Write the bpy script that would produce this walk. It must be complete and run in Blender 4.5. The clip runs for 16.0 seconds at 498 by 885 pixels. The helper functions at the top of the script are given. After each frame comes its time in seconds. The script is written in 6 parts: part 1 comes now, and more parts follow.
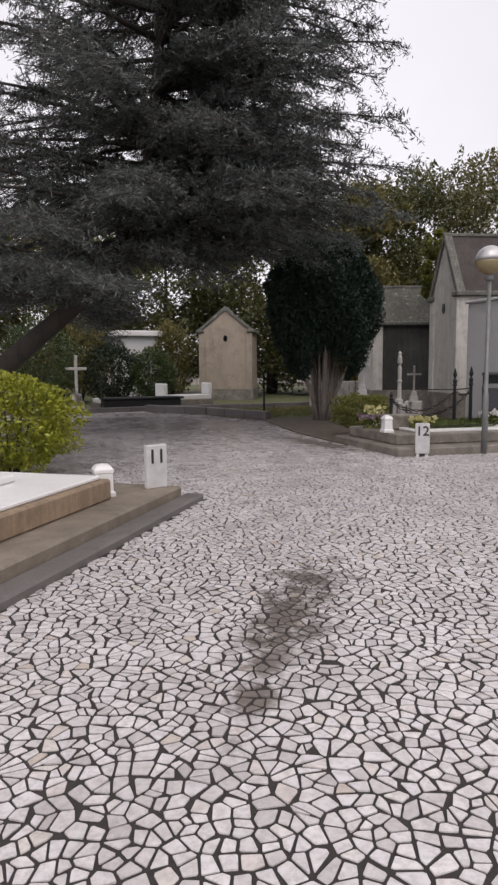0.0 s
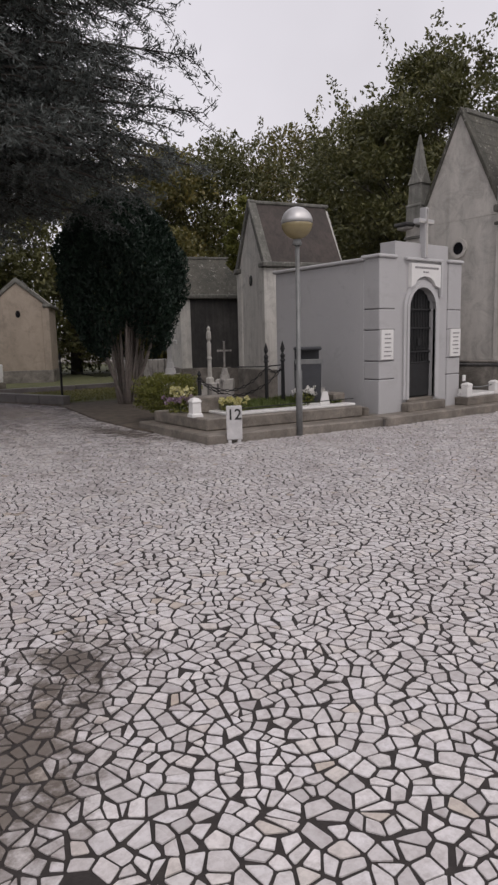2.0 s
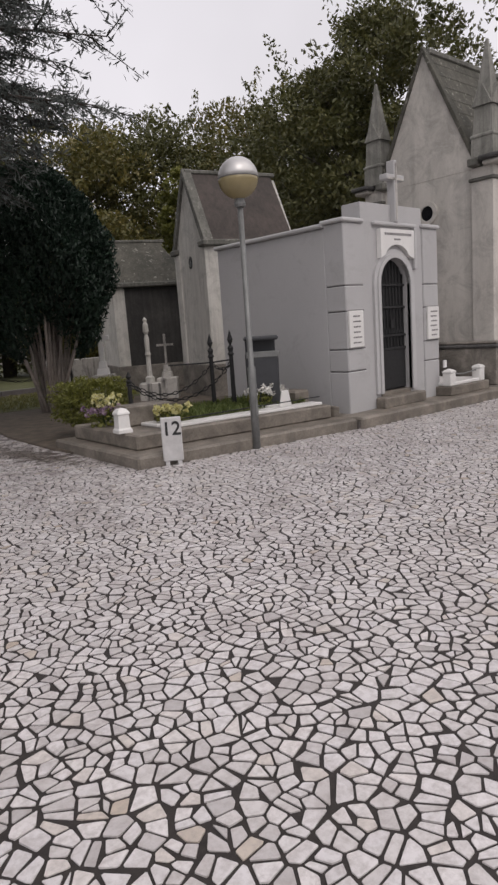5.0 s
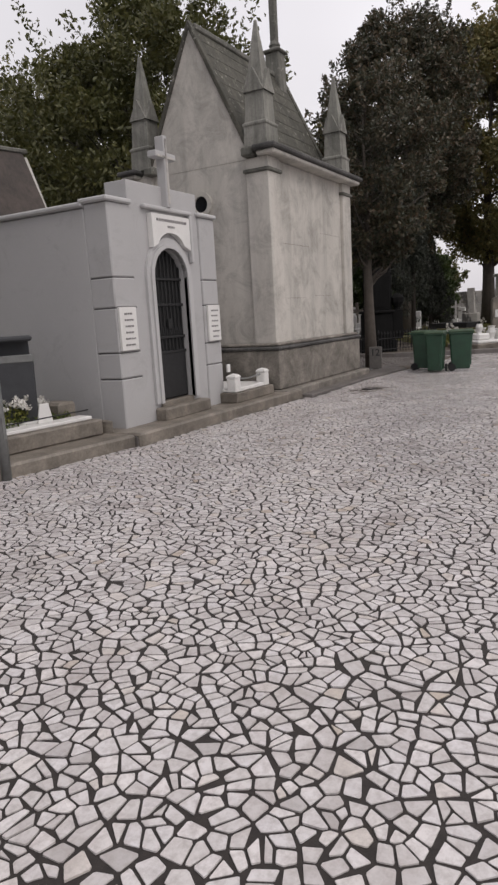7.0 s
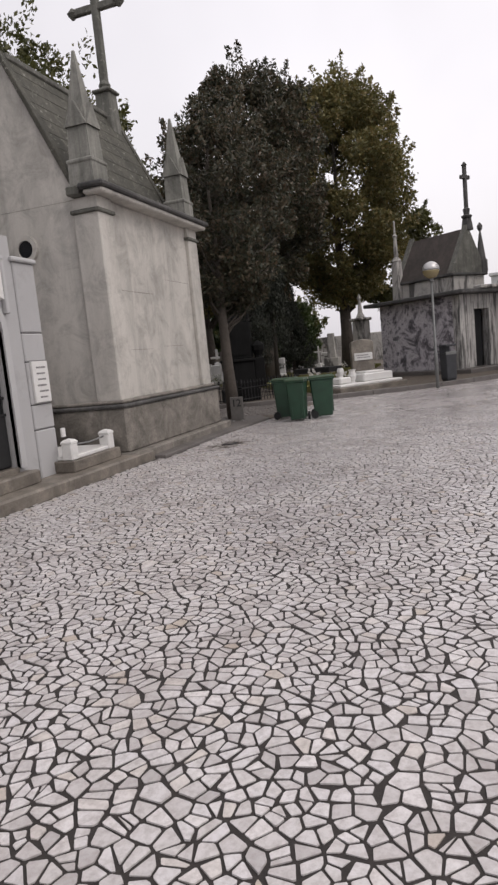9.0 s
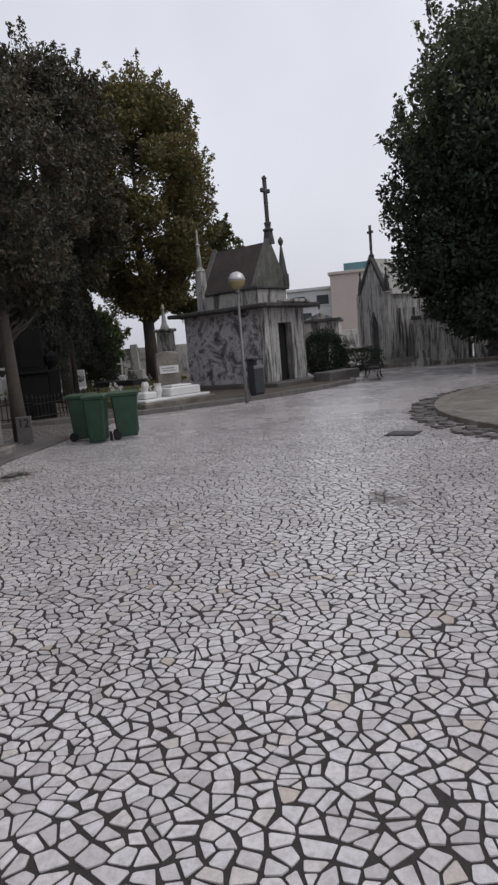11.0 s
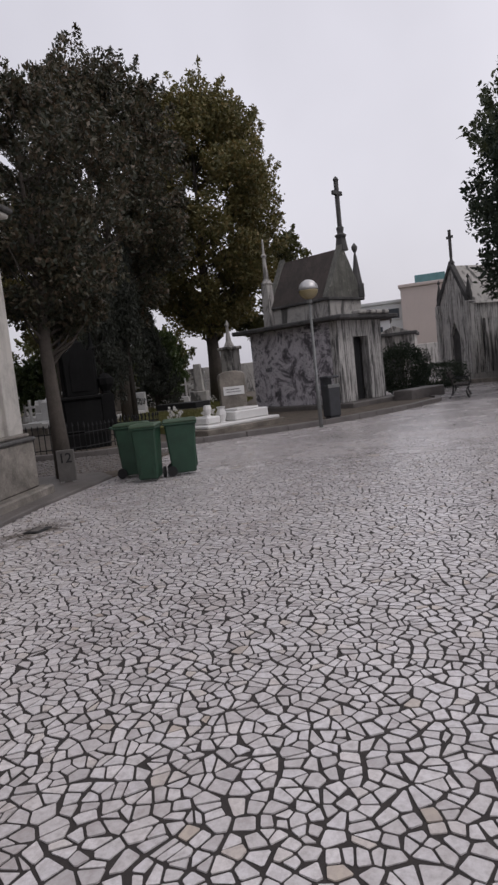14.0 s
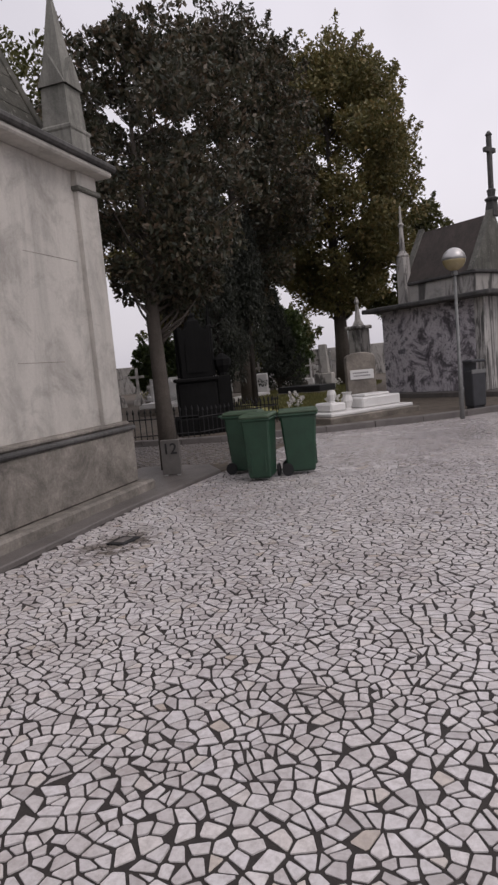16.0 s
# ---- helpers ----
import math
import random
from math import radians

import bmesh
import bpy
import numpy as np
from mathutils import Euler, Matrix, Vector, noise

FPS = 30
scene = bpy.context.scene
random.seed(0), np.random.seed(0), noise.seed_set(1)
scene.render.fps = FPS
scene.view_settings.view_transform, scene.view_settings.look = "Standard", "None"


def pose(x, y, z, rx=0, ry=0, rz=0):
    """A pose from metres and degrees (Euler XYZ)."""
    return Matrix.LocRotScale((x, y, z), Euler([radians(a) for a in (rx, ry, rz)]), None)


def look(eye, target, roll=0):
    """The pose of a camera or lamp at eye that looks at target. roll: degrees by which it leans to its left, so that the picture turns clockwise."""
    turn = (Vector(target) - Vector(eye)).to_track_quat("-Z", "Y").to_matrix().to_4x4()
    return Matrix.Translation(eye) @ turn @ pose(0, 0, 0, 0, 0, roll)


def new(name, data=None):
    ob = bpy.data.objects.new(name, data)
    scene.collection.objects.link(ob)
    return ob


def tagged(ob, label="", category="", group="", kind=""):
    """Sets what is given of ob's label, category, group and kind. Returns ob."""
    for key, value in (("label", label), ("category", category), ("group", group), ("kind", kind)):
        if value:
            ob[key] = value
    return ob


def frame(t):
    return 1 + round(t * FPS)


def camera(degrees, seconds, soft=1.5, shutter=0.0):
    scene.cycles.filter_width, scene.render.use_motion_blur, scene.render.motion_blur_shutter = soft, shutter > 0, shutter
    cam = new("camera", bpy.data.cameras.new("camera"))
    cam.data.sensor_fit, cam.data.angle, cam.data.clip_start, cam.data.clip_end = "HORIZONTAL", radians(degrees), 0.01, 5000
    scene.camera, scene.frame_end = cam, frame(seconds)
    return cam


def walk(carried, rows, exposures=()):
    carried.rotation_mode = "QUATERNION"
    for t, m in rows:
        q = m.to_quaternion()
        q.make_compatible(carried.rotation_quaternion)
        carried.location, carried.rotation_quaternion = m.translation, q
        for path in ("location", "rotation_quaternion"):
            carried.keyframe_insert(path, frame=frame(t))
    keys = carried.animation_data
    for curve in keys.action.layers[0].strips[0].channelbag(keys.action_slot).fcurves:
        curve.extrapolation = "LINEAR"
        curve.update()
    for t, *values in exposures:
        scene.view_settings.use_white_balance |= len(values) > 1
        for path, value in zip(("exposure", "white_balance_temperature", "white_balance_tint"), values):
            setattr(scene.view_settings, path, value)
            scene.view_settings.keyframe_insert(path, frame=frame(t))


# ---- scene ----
cam = camera(41.6, 16.0, soft=2.5, shutter=0.0)
PATH = [
    (0, (-10.523, -8.888, 1.488), (-9.785, -7.043, 1.26), -0.5),
    (0.5, (-10.309, -8.623, 1.484), (-9.349, -6.877, 1.303), 0.2),
    (0.7, (-10.195, -8.522, 1.464), (-9.192, -6.81, 1.217), -1.2),
    (0.9, (-10.106, -8.411, 1.476), (-8.987, -6.772, 1.23), -1.2),
    (1, (-10.106, -8.362, 1.479), (-8.92, -6.772, 1.223), -1.9),
    (1.5, (-9.86, -8.056, 1.475), (-8.623, -6.505, 1.215), -4.1),
    (2, (-9.562, -7.688, 1.471), (-8.355, -6.123, 1.167), -1.4),
    (2.5, (-9.303, -7.364, 1.468), (-7.983, -5.883, 1.213), -2.5),
    (3, (-9.099, -7.113, 1.468), (-7.882, -5.539, 1.265), -4.7),
    (3.5, (-8.834, -6.785, 1.464), (-7.654, -5.21, 1.111), -3.8),
    (4, (-8.582, -6.478, 1.461), (-7.249, -5.028, 1.113), -3.4),
    (4.2, (-8.516, -6.397, 1.46), (-7.209, -4.923, 1.115), -3.7),
    (6.3, (-7.405, -5.66, 1.468), (-6.079, -4.202, 1.127), -5.2),
    (6.5, (-7.342, -5.59, 1.435), (-5.898, -4.267, 1.031), -4.1),
    (7, (-6.963, -5.246, 1.423), (-5.254, -4.278, 1.046), -3.4),
    (7.5, (-6.743, -5.306, 1.445), (-5.022, -4.364, 1.056), -5.9),
    (8, (-6.383, -5.236, 1.388), (-4.63, -4.362, 0.983), -4.5),
    (8.2, (-6.275, -5.254, 1.422), (-4.483, -4.443, 1.056), -4.7),
    (10.3, (-4.722, -4.895, 1.406), (-2.783, -4.464, 1.168), -5.1),
    (10.5, (-4.596, -4.919, 1.409), (-2.641, -4.582, 1.155), -4.6),
    (11, (-4.287, -4.882, 1.431), (-2.307, -4.825, 1.153), -4.9),
    (11.5, (-3.941, -4.782, 1.387), (-1.957, -4.775, 1.129), -7.3),
    (12, (-3.471, -4.788, 1.404), (-1.506, -4.804, 1.032), -4.7),
    (12.5, (-3.151, -4.747, 1.411), (-1.182, -4.834, 1.069), -5.2),
    (13, (-2.738, -4.735, 1.424), (-0.762, -4.614, 1.138), -7.1),
    (13.5, (-2.463, -4.756, 1.377), (-0.484, -4.58, 1.147), -6.1),
    (14, (-2.228, -4.643, 1.45), (-0.254, -4.39, 1.245), -6.1),
    (14.5, (-1.705, -4.585, 1.444), (0.261, -4.26, 1.273), -5.0),
    (15, (-1.219, -4.506, 1.373), (0.759, -4.257, 1.214), -5.4),
    (15.5, (-1.106, -4.509, 1.507), (0.838, -4.088, 1.303), -6.3),
    (16, (-0.78, -4.406, 1.497), (1.107, -3.783, 1.269), -5.3),
]
walk(cam, [(t, look(eye, target, roll)) for t, eye, target, roll in PATH], exposures=[
    (0, 0.24, 6700, 16), (0.5, 0.05, 6700, 16), (1.5, -0.08, 6700, 16), (3.5, 0.0, 6750, 16), (6.5, 0.06, 6800, 14), (7.5, 0.05, 6800, 14), (8.0, 0.18, 6800, 14), (10.5, -0.14, 6500, 15), (11.0, -0.23, 6300, 12),
    (12.5, -0.24, 6550, 16), (14.5, -0.3, 6450, 16), (15.5, -0.25, 6600, 17), (16, -0.14, 6650, 18)])

# ---- world and sun ----
world = bpy.data.worlds.new("overcast_sky")
scene.world = world
world.use_nodes = True
wn, wl = world.node_tree.nodes, world.node_tree.links
sky = wn.new("ShaderNodeTexSky")
sky.sky_type, sky.sun_disc = "NISHITA", False
sky.sun_elevation, sky.sun_rotation = radians(52), radians(150)
sky.air_density, sky.dust_density = 1.6, 4.0
grey = wn.new("ShaderNodeHueSaturation")
grey.inputs["Saturation"].default_value = 0.22
cloud = wn.new("ShaderNodeMix")
cloud.data_type = "RGBA"
cloud.inputs[0].default_value = 0.62
cloud.inputs[7].default_value = (7.6, 7.7, 8.3, 1)
cn = wn.new("ShaderNodeTexNoise")
cn.inputs["Scale"].default_value, cn.inputs["Detail"].default_value = 2.2, 4
cr = wn.new("ShaderNodeMapRange")
cr.inputs[1].default_value, cr.inputs[2].default_value, cr.inputs[3].default_value, cr.inputs[4].default_value = 0.3, 0.7, 0.9, 1.08
cm = wn.new("ShaderNodeVectorMath")
cm.operation = "SCALE"
bg = wn["Background"]
bg.inputs["Strength"].default_value = 0.128
wl.new(sky.outputs[0], grey.inputs["Color"])
wl.new(grey.outputs[0], cloud.inputs[6])
wl.new(cn.outputs["Fac"], cr.inputs[0])
wl.new(cloud.outputs[2], cm.inputs[0])
wl.new(cr.outputs[0], cm.inputs["Scale"])
wl.new(cm.outputs[0], bg.inputs["Color"])
sun = new("sun", bpy.data.lights.new("sun", "SUN"))
sun.data.energy, sun.data.angle, sun.data.color = 0.7, radians(25), (1.0, 0.97, 0.93)
sun.matrix_world = look((-10, -18, 26), (0, 0, 0))


# ---- materials ----
def node_mat(name):
    m = bpy.data.materials.new(name)
    m.use_nodes = True
    return m, m.node_tree.nodes, m.node_tree.links, m.node_tree.nodes["Principled BSDF"]


def ramp(nt, fac, stops):
    r = nt.nodes.new("ShaderNodeValToRGB")
    el = r.color_ramp.elements
    while len(el) < len(stops):
        el.new(0.5)
    for e, (p, c) in zip(el, stops):
        e.position, e.color = p, (*c, 1) if len(c) == 3 else c
    nt.links.new(fac, r.inputs[0])
    return r.outputs[0]


def noise_tex(nt, scale, detail=6, rough=0.6, squash=None, coords="Object", distort=0.0):
    tc = nt.nodes.new("ShaderNodeNewGeometry") if coords == "World" else nt.nodes.new("ShaderNodeTexCoord")
    out = tc.outputs["Position"] if coords == "World" else tc.outputs[coords]
    if squash:
        mp = nt.nodes.new("ShaderNodeMapping")
        mp.inputs["Scale"].default_value = squash
        nt.links.new(out, mp.inputs[0])
        out = mp.outputs[0]
    n = nt.nodes.new("ShaderNodeTexNoise")
    n.inputs["Scale"].default_value, n.inputs["Detail"].default_value = scale, detail
    n.inputs["Roughness"].default_value, n.inputs["Distortion"].default_value = rough, distort
    nt.links.new(out, n.inputs["Vector"])
    return n.outputs["Fac"]


def mix(nt, fac, a, b, mode="MIX"):
    m = nt.nodes.new("ShaderNodeMix")
    m.data_type, m.blend_type = "RGBA", mode
    for value, sock in ((fac, m.inputs[0]), (a, m.inputs[6]), (b, m.inputs[7])):
        if isinstance(value, (int, float)):
            sock.default_value = value
        elif isinstance(value, tuple):
            sock.default_value = (*value, 1)
        else:
            nt.links.new(value, sock)
    return m.outputs[2]


def bump(nt, bsdf, height, strength=0.3, dist=0.01):
    b = nt.nodes.new("ShaderNodeBump")
    b.inputs["Strength"].default_value, b.inputs["Distance"].default_value = strength, dist
    nt.links.new(height, b.inputs["Height"])
    nt.links.new(b.outputs[0], bsdf.inputs["Normal"])


def stone_mat(name, light, dark, stain=(0.06, 0.055, 0.05), amount=0.5, streak=True, rough=0.8, grain=40, patch=1.3, bumpy=0.25, fine=2.6, lichen=None, sharp=False, tall=1.0):
    """Weathered stone or render: two tones, fine grain, soft runs of damp down the face, spots of lichen."""
    m, ns, ls, b = node_mat(name)
    nt = m.node_tree
    col = ramp(nt, noise_tex(nt, patch, 8, 0.65, None if tall == 1.0 else (1, 1, tall), "World"), [(0.32, dark), (0.68, light)])
    col = mix(nt, 0.35, col, ramp(nt, noise_tex(nt, grain, 4, coords="World"), [(0.3, dark), (0.7, light)]))
    lo, hi = 0.62 - 0.26 * amount, 0.95 - 0.25 * amount
    if streak:
        for sc, zs, top in ((fine, 0.45, 0.85 if sharp else 0.6), (fine * 3.2, 0.45, 0.8))[: 1 if fine < 2.5 else 2]:
            run = noise_tex(nt, 1.0, 8, 0.68, (sc, sc, zs), "World", 1.1)
            col = mix(nt, ramp(nt, run, [(0.5, (0, 0, 0)), (0.6, (top, top, top))] if sharp else [(lo, (0, 0, 0)), (hi, (top * 0.7, top * 0.7, top * 0.7))]), col, stain)
    blot = noise_tex(nt, 2.0, 10, 0.75, coords="World", distort=0.6)
    col = mix(nt, ramp(nt, blot, [(lo + 0.02, (0, 0, 0)), (hi + 0.02, (0.75, 0.75, 0.75))]), col, stain)
    if lichen:
        sp = noise_tex(nt, 9.0, 8, 0.75, coords="World", distort=0.4)
        col = mix(nt, ramp(nt, sp, [(0.58, (0, 0, 0)), (0.66, (0.7, 0.7, 0.7))]), col, lichen)
    ls.new(col, b.inputs["Base Color"])
    b.inputs["Roughness"].default_value = rough
    bump(nt, b, noise_tex(nt, grain * 1.5, 5, coords="World"), bumpy, 0.01)
    return m


def plain_mat(name, color, rough=0.6, metal=0.0, vary=0.25, scale=12, bumpy=0.1):
    m, ns, ls, b = node_mat(name)
    nt = m.node_tree
    dark = tuple(c * (1 - vary) for c in color)
    ls.new(ramp(nt, noise_tex(nt, scale, 6, coords="World"), [(0.3, dark), (0.7, color)]), b.inputs["Base Color"])
    b.inputs["Roughness"].default_value, b.inputs["Metallic"].default_value = rough, metal
    if bumpy:
        bump(nt, b, noise_tex(nt, scale * 5, 4, coords="World"), bumpy, 0.005)
    return m


def leaf_mat(name, tones, rough=0.5, sheen=0.0):
    """Leaves: each one its own tone, some light let through."""
    m, ns, ls, b = node_mat(name)
    nt = m.node_tree
    g = ns.new("ShaderNodeNewGeometry")
    n = len(tones)
    col = ramp(nt, g.outputs["Random Per Island"], [(i / max(1, n - 1), t) for i, t in enumerate(tones)])
    big = noise_tex(nt, 0.7, 3, coords="World")
    col = mix(nt, ramp(nt, big, [(0.35, (0, 0, 0)), (0.7, (0.6, 0.6, 0.6))]), col, tones[0])
    ls.new(col, b.inputs["Base Color"])
    b.inputs["Roughness"].default_value = rough
    tr = ns.new("ShaderNodeBsdfTranslucent")
    ls.new(col, tr.inputs["Color"])
    ms = ns.new("ShaderNodeMixShader")
    ms.inputs[0].default_value = 0.22
    ls.new(b.outputs[0], ms.inputs[1])
    ls.new(tr.outputs[0], ms.inputs[2])
    ls.new(ms.outputs[0], ns["Material Output"].inputs["Surface"])
    return m


def stain_shade_mask(nt, spots):
    """Soft-edged, ragged patches on the ground, each (x, y, radius x, radius y, turn)."""
    total = None
    ns, ls = nt.nodes, nt.links
    geo = ns.new("ShaderNodeNewGeometry")
    warp = ns.new("ShaderNodeTexNoise")
    warp.inputs["Scale"].default_value, warp.inputs["Detail"].default_value = 5.0, 9
    warp.inputs["Roughness"].default_value = 0.7
    ls.new(geo.outputs["Position"], warp.inputs["Vector"])
    rag = ns.new("ShaderNodeMath")
    rag.operation = "MULTIPLY_ADD"
    rag.inputs[1].default_value, rag.inputs[2].default_value = 3.4, -1.7
    ls.new(warp.outputs["Fac"], rag.inputs[0])
    for x, y, rx, ry, a in spots:
        mp = ns.new("ShaderNodeMapping")
        mp.vector_type = "TEXTURE"
        mp.inputs["Location"].default_value, mp.inputs["Rotation"].default_value = (x, y, 0), (0, 0, radians(a))
        mp.inputs["Scale"].default_value = (rx, ry, 4)
        ls.new(geo.outputs["Position"], mp.inputs[0])
        ln = ns.new("ShaderNodeVectorMath")
        ln.operation = "LENGTH"
        ls.new(mp.outputs[0], ln.inputs[0])
        ad = ns.new("ShaderNodeMath")
        ad.operation = "ADD"
        ls.new(ln.outputs["Value"], ad.inputs[0])
        ls.new(rag.outputs[0], ad.inputs[1])
        r = ns.new("ShaderNodeMapRange")
        r.inputs[1].default_value, r.inputs[2].default_value, r.inputs[3].default_value, r.inputs[4].default_value = 0.25, 0.85, 1.0, 0.0
        ls.new(ad.outputs[0], r.inputs[0])
        if total is None:
            total = r.outputs[0]
        else:
            mx = ns.new("ShaderNodeMath")
            mx.operation = "MAXIMUM"
            ls.new(total, mx.inputs[0])
            ls.new(r.outputs[0], mx.inputs[1])
            total = mx.outputs[0]
    return total


SOIL_SPOTS = [(-8.9, -5.45, 1.35, 0.34, 56), (-9.3, -6.05, 0.8, 0.16, 56), (-8.45, -4.9, 0.45, 0.4, 40), (4.5, -1.36, 0.75, 0.42, 0), (1.5, -5.9, 0.5, 0.24, 10), (-4.55, 2.6, 0.5, 2.6, 5)]
# fallen needles and leaf mould below the cedar, its shade painted in too
LITTER_SHADE_SPOTS = [(-5.6, 8.8, 5.2, 9.0, -4), (-9.6, 3.6, 2.6, 5.0, 20)]


def paving_mat(name, pieces):
    """Pale limestone setts, wet: pieces True for single stones, False for far paving whose joints are drawn at true size."""
    m, ns, ls, b = node_mat(name)
    nt = m.node_tree
    tones = [(0.0, (0.44, 0.415, 0.41)), (0.1, (0.52, 0.49, 0.485)), (0.35, (0.58, 0.55, 0.54)), (0.6, (0.62, 0.595, 0.60)), (0.9, (0.68, 0.645, 0.635)), (0.985, (0.58, 0.53, 0.49)), (1.0, (0.48, 0.41, 0.34))]
    if pieces:
        g, o = ns.new("ShaderNodeNewGeometry"), ns.new("ShaderNodeObjectInfo")
        ad = ns.new("ShaderNodeMath")
        ad.operation = "ADD"
        ls.new(g.outputs["Random Per Island"], ad.inputs[0])
        ls.new(o.outputs["Random"], ad.inputs[1])
        fr = ns.new("ShaderNodeMath")
        fr.operation = "FRACT"
        ls.new(ad.outputs[0], fr.inputs[0])
        col = ramp(nt, fr.outputs[0], tones)
    else:
        g = ns.new("ShaderNodeNewGeometry")
        v = ns.new("ShaderNodeTexVoronoi")
        v.inputs["Scale"].default_value = 13.0
        e = ns.new("ShaderNodeTexVoronoi")
        e.feature = "DISTANCE_TO_EDGE"
        e.inputs["Scale"].default_value = 13.0
        flat = ns.new("ShaderNodeMapping")
        flat.inputs["Scale"].default_value = (1, 1, 0)
        ls.new(g.outputs["Position"], flat.inputs[0])
        ls.new(flat.outputs[0], v.inputs["Vector"])
        ls.new(flat.outputs[0], e.inputs["Vector"])
        sp = ns.new("ShaderNodeSeparateColor")
        ls.new(v.outputs["Color"], sp.inputs[0])
        col = ramp(nt, sp.outputs[0], tones)
        joint = ramp(nt, e.outputs["Distance"], [(0.035, (0, 0, 0)), (0.075, (1, 1, 1))])
        col = mix(nt, joint, (0.12, 0.1, 0.092), col)
    col = mix(nt, ramp(nt, noise_tex(nt, 26, 9, 0.72, coords="World"), [(0.36, (0.52, 0.52, 0.52)), (0.57, (0, 0, 0))]), col, (0.3, 0.265, 0.25))
    wet = noise_tex(nt, 0.55, 5, 0.6, coords="World")
    dirt = noise_tex(nt, 1.7, 8, 0.7, coords="World")
    col = mix(nt, ramp(nt, dirt, [(0.5, (0, 0, 0)), (0.75, (0.5, 0.5, 0.5))]), col, (0.24, 0.2, 0.18))
    sm = nt.nodes.new("ShaderNodeMath")
    sm.operation = "MULTIPLY"
    sm.inputs[1].default_value = 0.85
    ls.new(stain_shade_mask(nt, SOIL_SPOTS), sm.inputs[0])
    col = mix(nt, sm.outputs[0], col, mix(nt, dirt, (0.045, 0.036, 0.028), (0.15, 0.12, 0.092)))
    # cedar litter and the tree's shade darken the paving colour together
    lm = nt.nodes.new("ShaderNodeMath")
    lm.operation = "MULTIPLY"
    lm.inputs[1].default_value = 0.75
    ls.new(stain_shade_mask(nt, LITTER_SHADE_SPOTS), lm.inputs[0])
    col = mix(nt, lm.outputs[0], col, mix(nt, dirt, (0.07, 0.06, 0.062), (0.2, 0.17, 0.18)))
    ls.new(col, b.inputs["Base Color"])
    rr = ns.new("ShaderNodeMapRange")
    rr.inputs[1].default_value, rr.inputs[2].default_value, rr.inputs[3].default_value, rr.inputs[4].default_value = 0.3, 0.7, 0.13, 0.38
    ls.new(wet, rr.inputs[0])
    ls.new(rr.outputs[0], b.inputs["Roughness"])
    bump(nt, b, noise_tex(nt, 45, 6, coords="World"), 0.35, 0.006)
    return m


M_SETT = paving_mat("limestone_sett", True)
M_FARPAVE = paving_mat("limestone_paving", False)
M_BED = plain_mat("sandy_joint", (0.034, 0.027, 0.024), 0.75, vary=0.5, scale=30, bumpy=0.5)
M_SOIL = plain_mat("damp_soil", (0.13, 0.105, 0.08), 0.9, vary=0.6, scale=5, bumpy=0.6)
M_GRASSGROUND = plain_mat("mossy_ground", (0.13, 0.14, 0.06), 0.95, vary=0.55, scale=3, bumpy=0.6)
M_KERB = stone_mat("granite_kerb", (0.35, 0.31, 0.26), (0.12, 0.103, 0.086), (0.03, 0.025, 0.02), 1.1, False, 0.55, 40, 2.6)
M_LEDGE = stone_mat("mossy_brown_ledge", (0.27, 0.225, 0.17), (0.15, 0.125, 0.1), (0.05, 0.042, 0.032), 0.8, False, 0.65)
M_KERBDARK = stone_mat("wet_dark_kerb", (0.17, 0.155, 0.145), (0.09, 0.08, 0.075), (0.03, 0.028, 0.025), 0.6, False, 0.55)
M_RENDER = stone_mat("grey_render", (0.43, 0.425, 0.425), (0.375, 0.37, 0.37), (0.24, 0.235, 0.225), 0.42, False, 0.85, 60, 0.7, 0.12)
M_RENDERTRIM = stone_mat("grey_painted_trim", (0.47, 0.465, 0.465), (0.41, 0.405, 0.405), (0.24, 0.235, 0.225), 0.3, False, 0.8, 60, 0.8, 0.1)
M_CHAPEL = stone_mat("weathered_limestone", (0.575, 0.545, 0.5), (0.45, 0.43, 0.395), (0.12, 0.113, 0.1), 0.66, True, 0.85, 35, 1.0, 0.25, 2.2, tall=0.22)
M_CHAPELDARK = stone_mat("lichened_stone", (0.26, 0.255, 0.23), (0.13, 0.13, 0.11), (0.035, 0.034, 0.03), 0.85, True, 0.9, 35, 1.2, 0.4, 3.0, (0.36, 0.36, 0.31))
M_PINNACLE = stone_mat("lichened_pinnacle_stone", (0.4, 0.39, 0.355), (0.2, 0.2, 0.175), (0.05, 0.05, 0.043), 0.8, True, 0.9, 35, 1.6, 0.35, 3.0, None, tall=0.4)
M_PALESTREAK = stone_mat("pale_streaked_stone", (0.66, 0.64, 0.59), (0.48, 0.465, 0.43), (0.1, 0.095, 0.085), 0.55, True, 0.85, 35, 1.3, 0.25, 3.0, tall=0.2)
M_PLINTH = stone_mat("damp_plinth_stone", (0.46, 0.42, 0.37), (0.14, 0.127, 0.108), (0.03, 0.026, 0.022), 1.3, False, 0.75, 35, 1.6, 0.3)
M_ROOFSTONE = stone_mat("mossy_roof_slabs", (0.15, 0.14, 0.115), (0.05, 0.05, 0.04), (0.022, 0.023, 0.018), 0.85, True, 0.9, 30, 1.6, 0.5, 2.6, (0.42, 0.41, 0.36))
M_OLD = stone_mat("black_stained_render", (0.54, 0.52, 0.485), (0.38, 0.36, 0.335), (0.045, 0.043, 0.042), 0.55, True, 0.9, 30, 1.0, 0.3, 1.9, None, True)
M_BLACKSTONE = stone_mat("blackened_monument_stone", (0.018, 0.018, 0.018), (0.01, 0.01, 0.01), (0.006, 0.006, 0.006), 0.5, True, 0.95, 30, 1.2, 0.3)
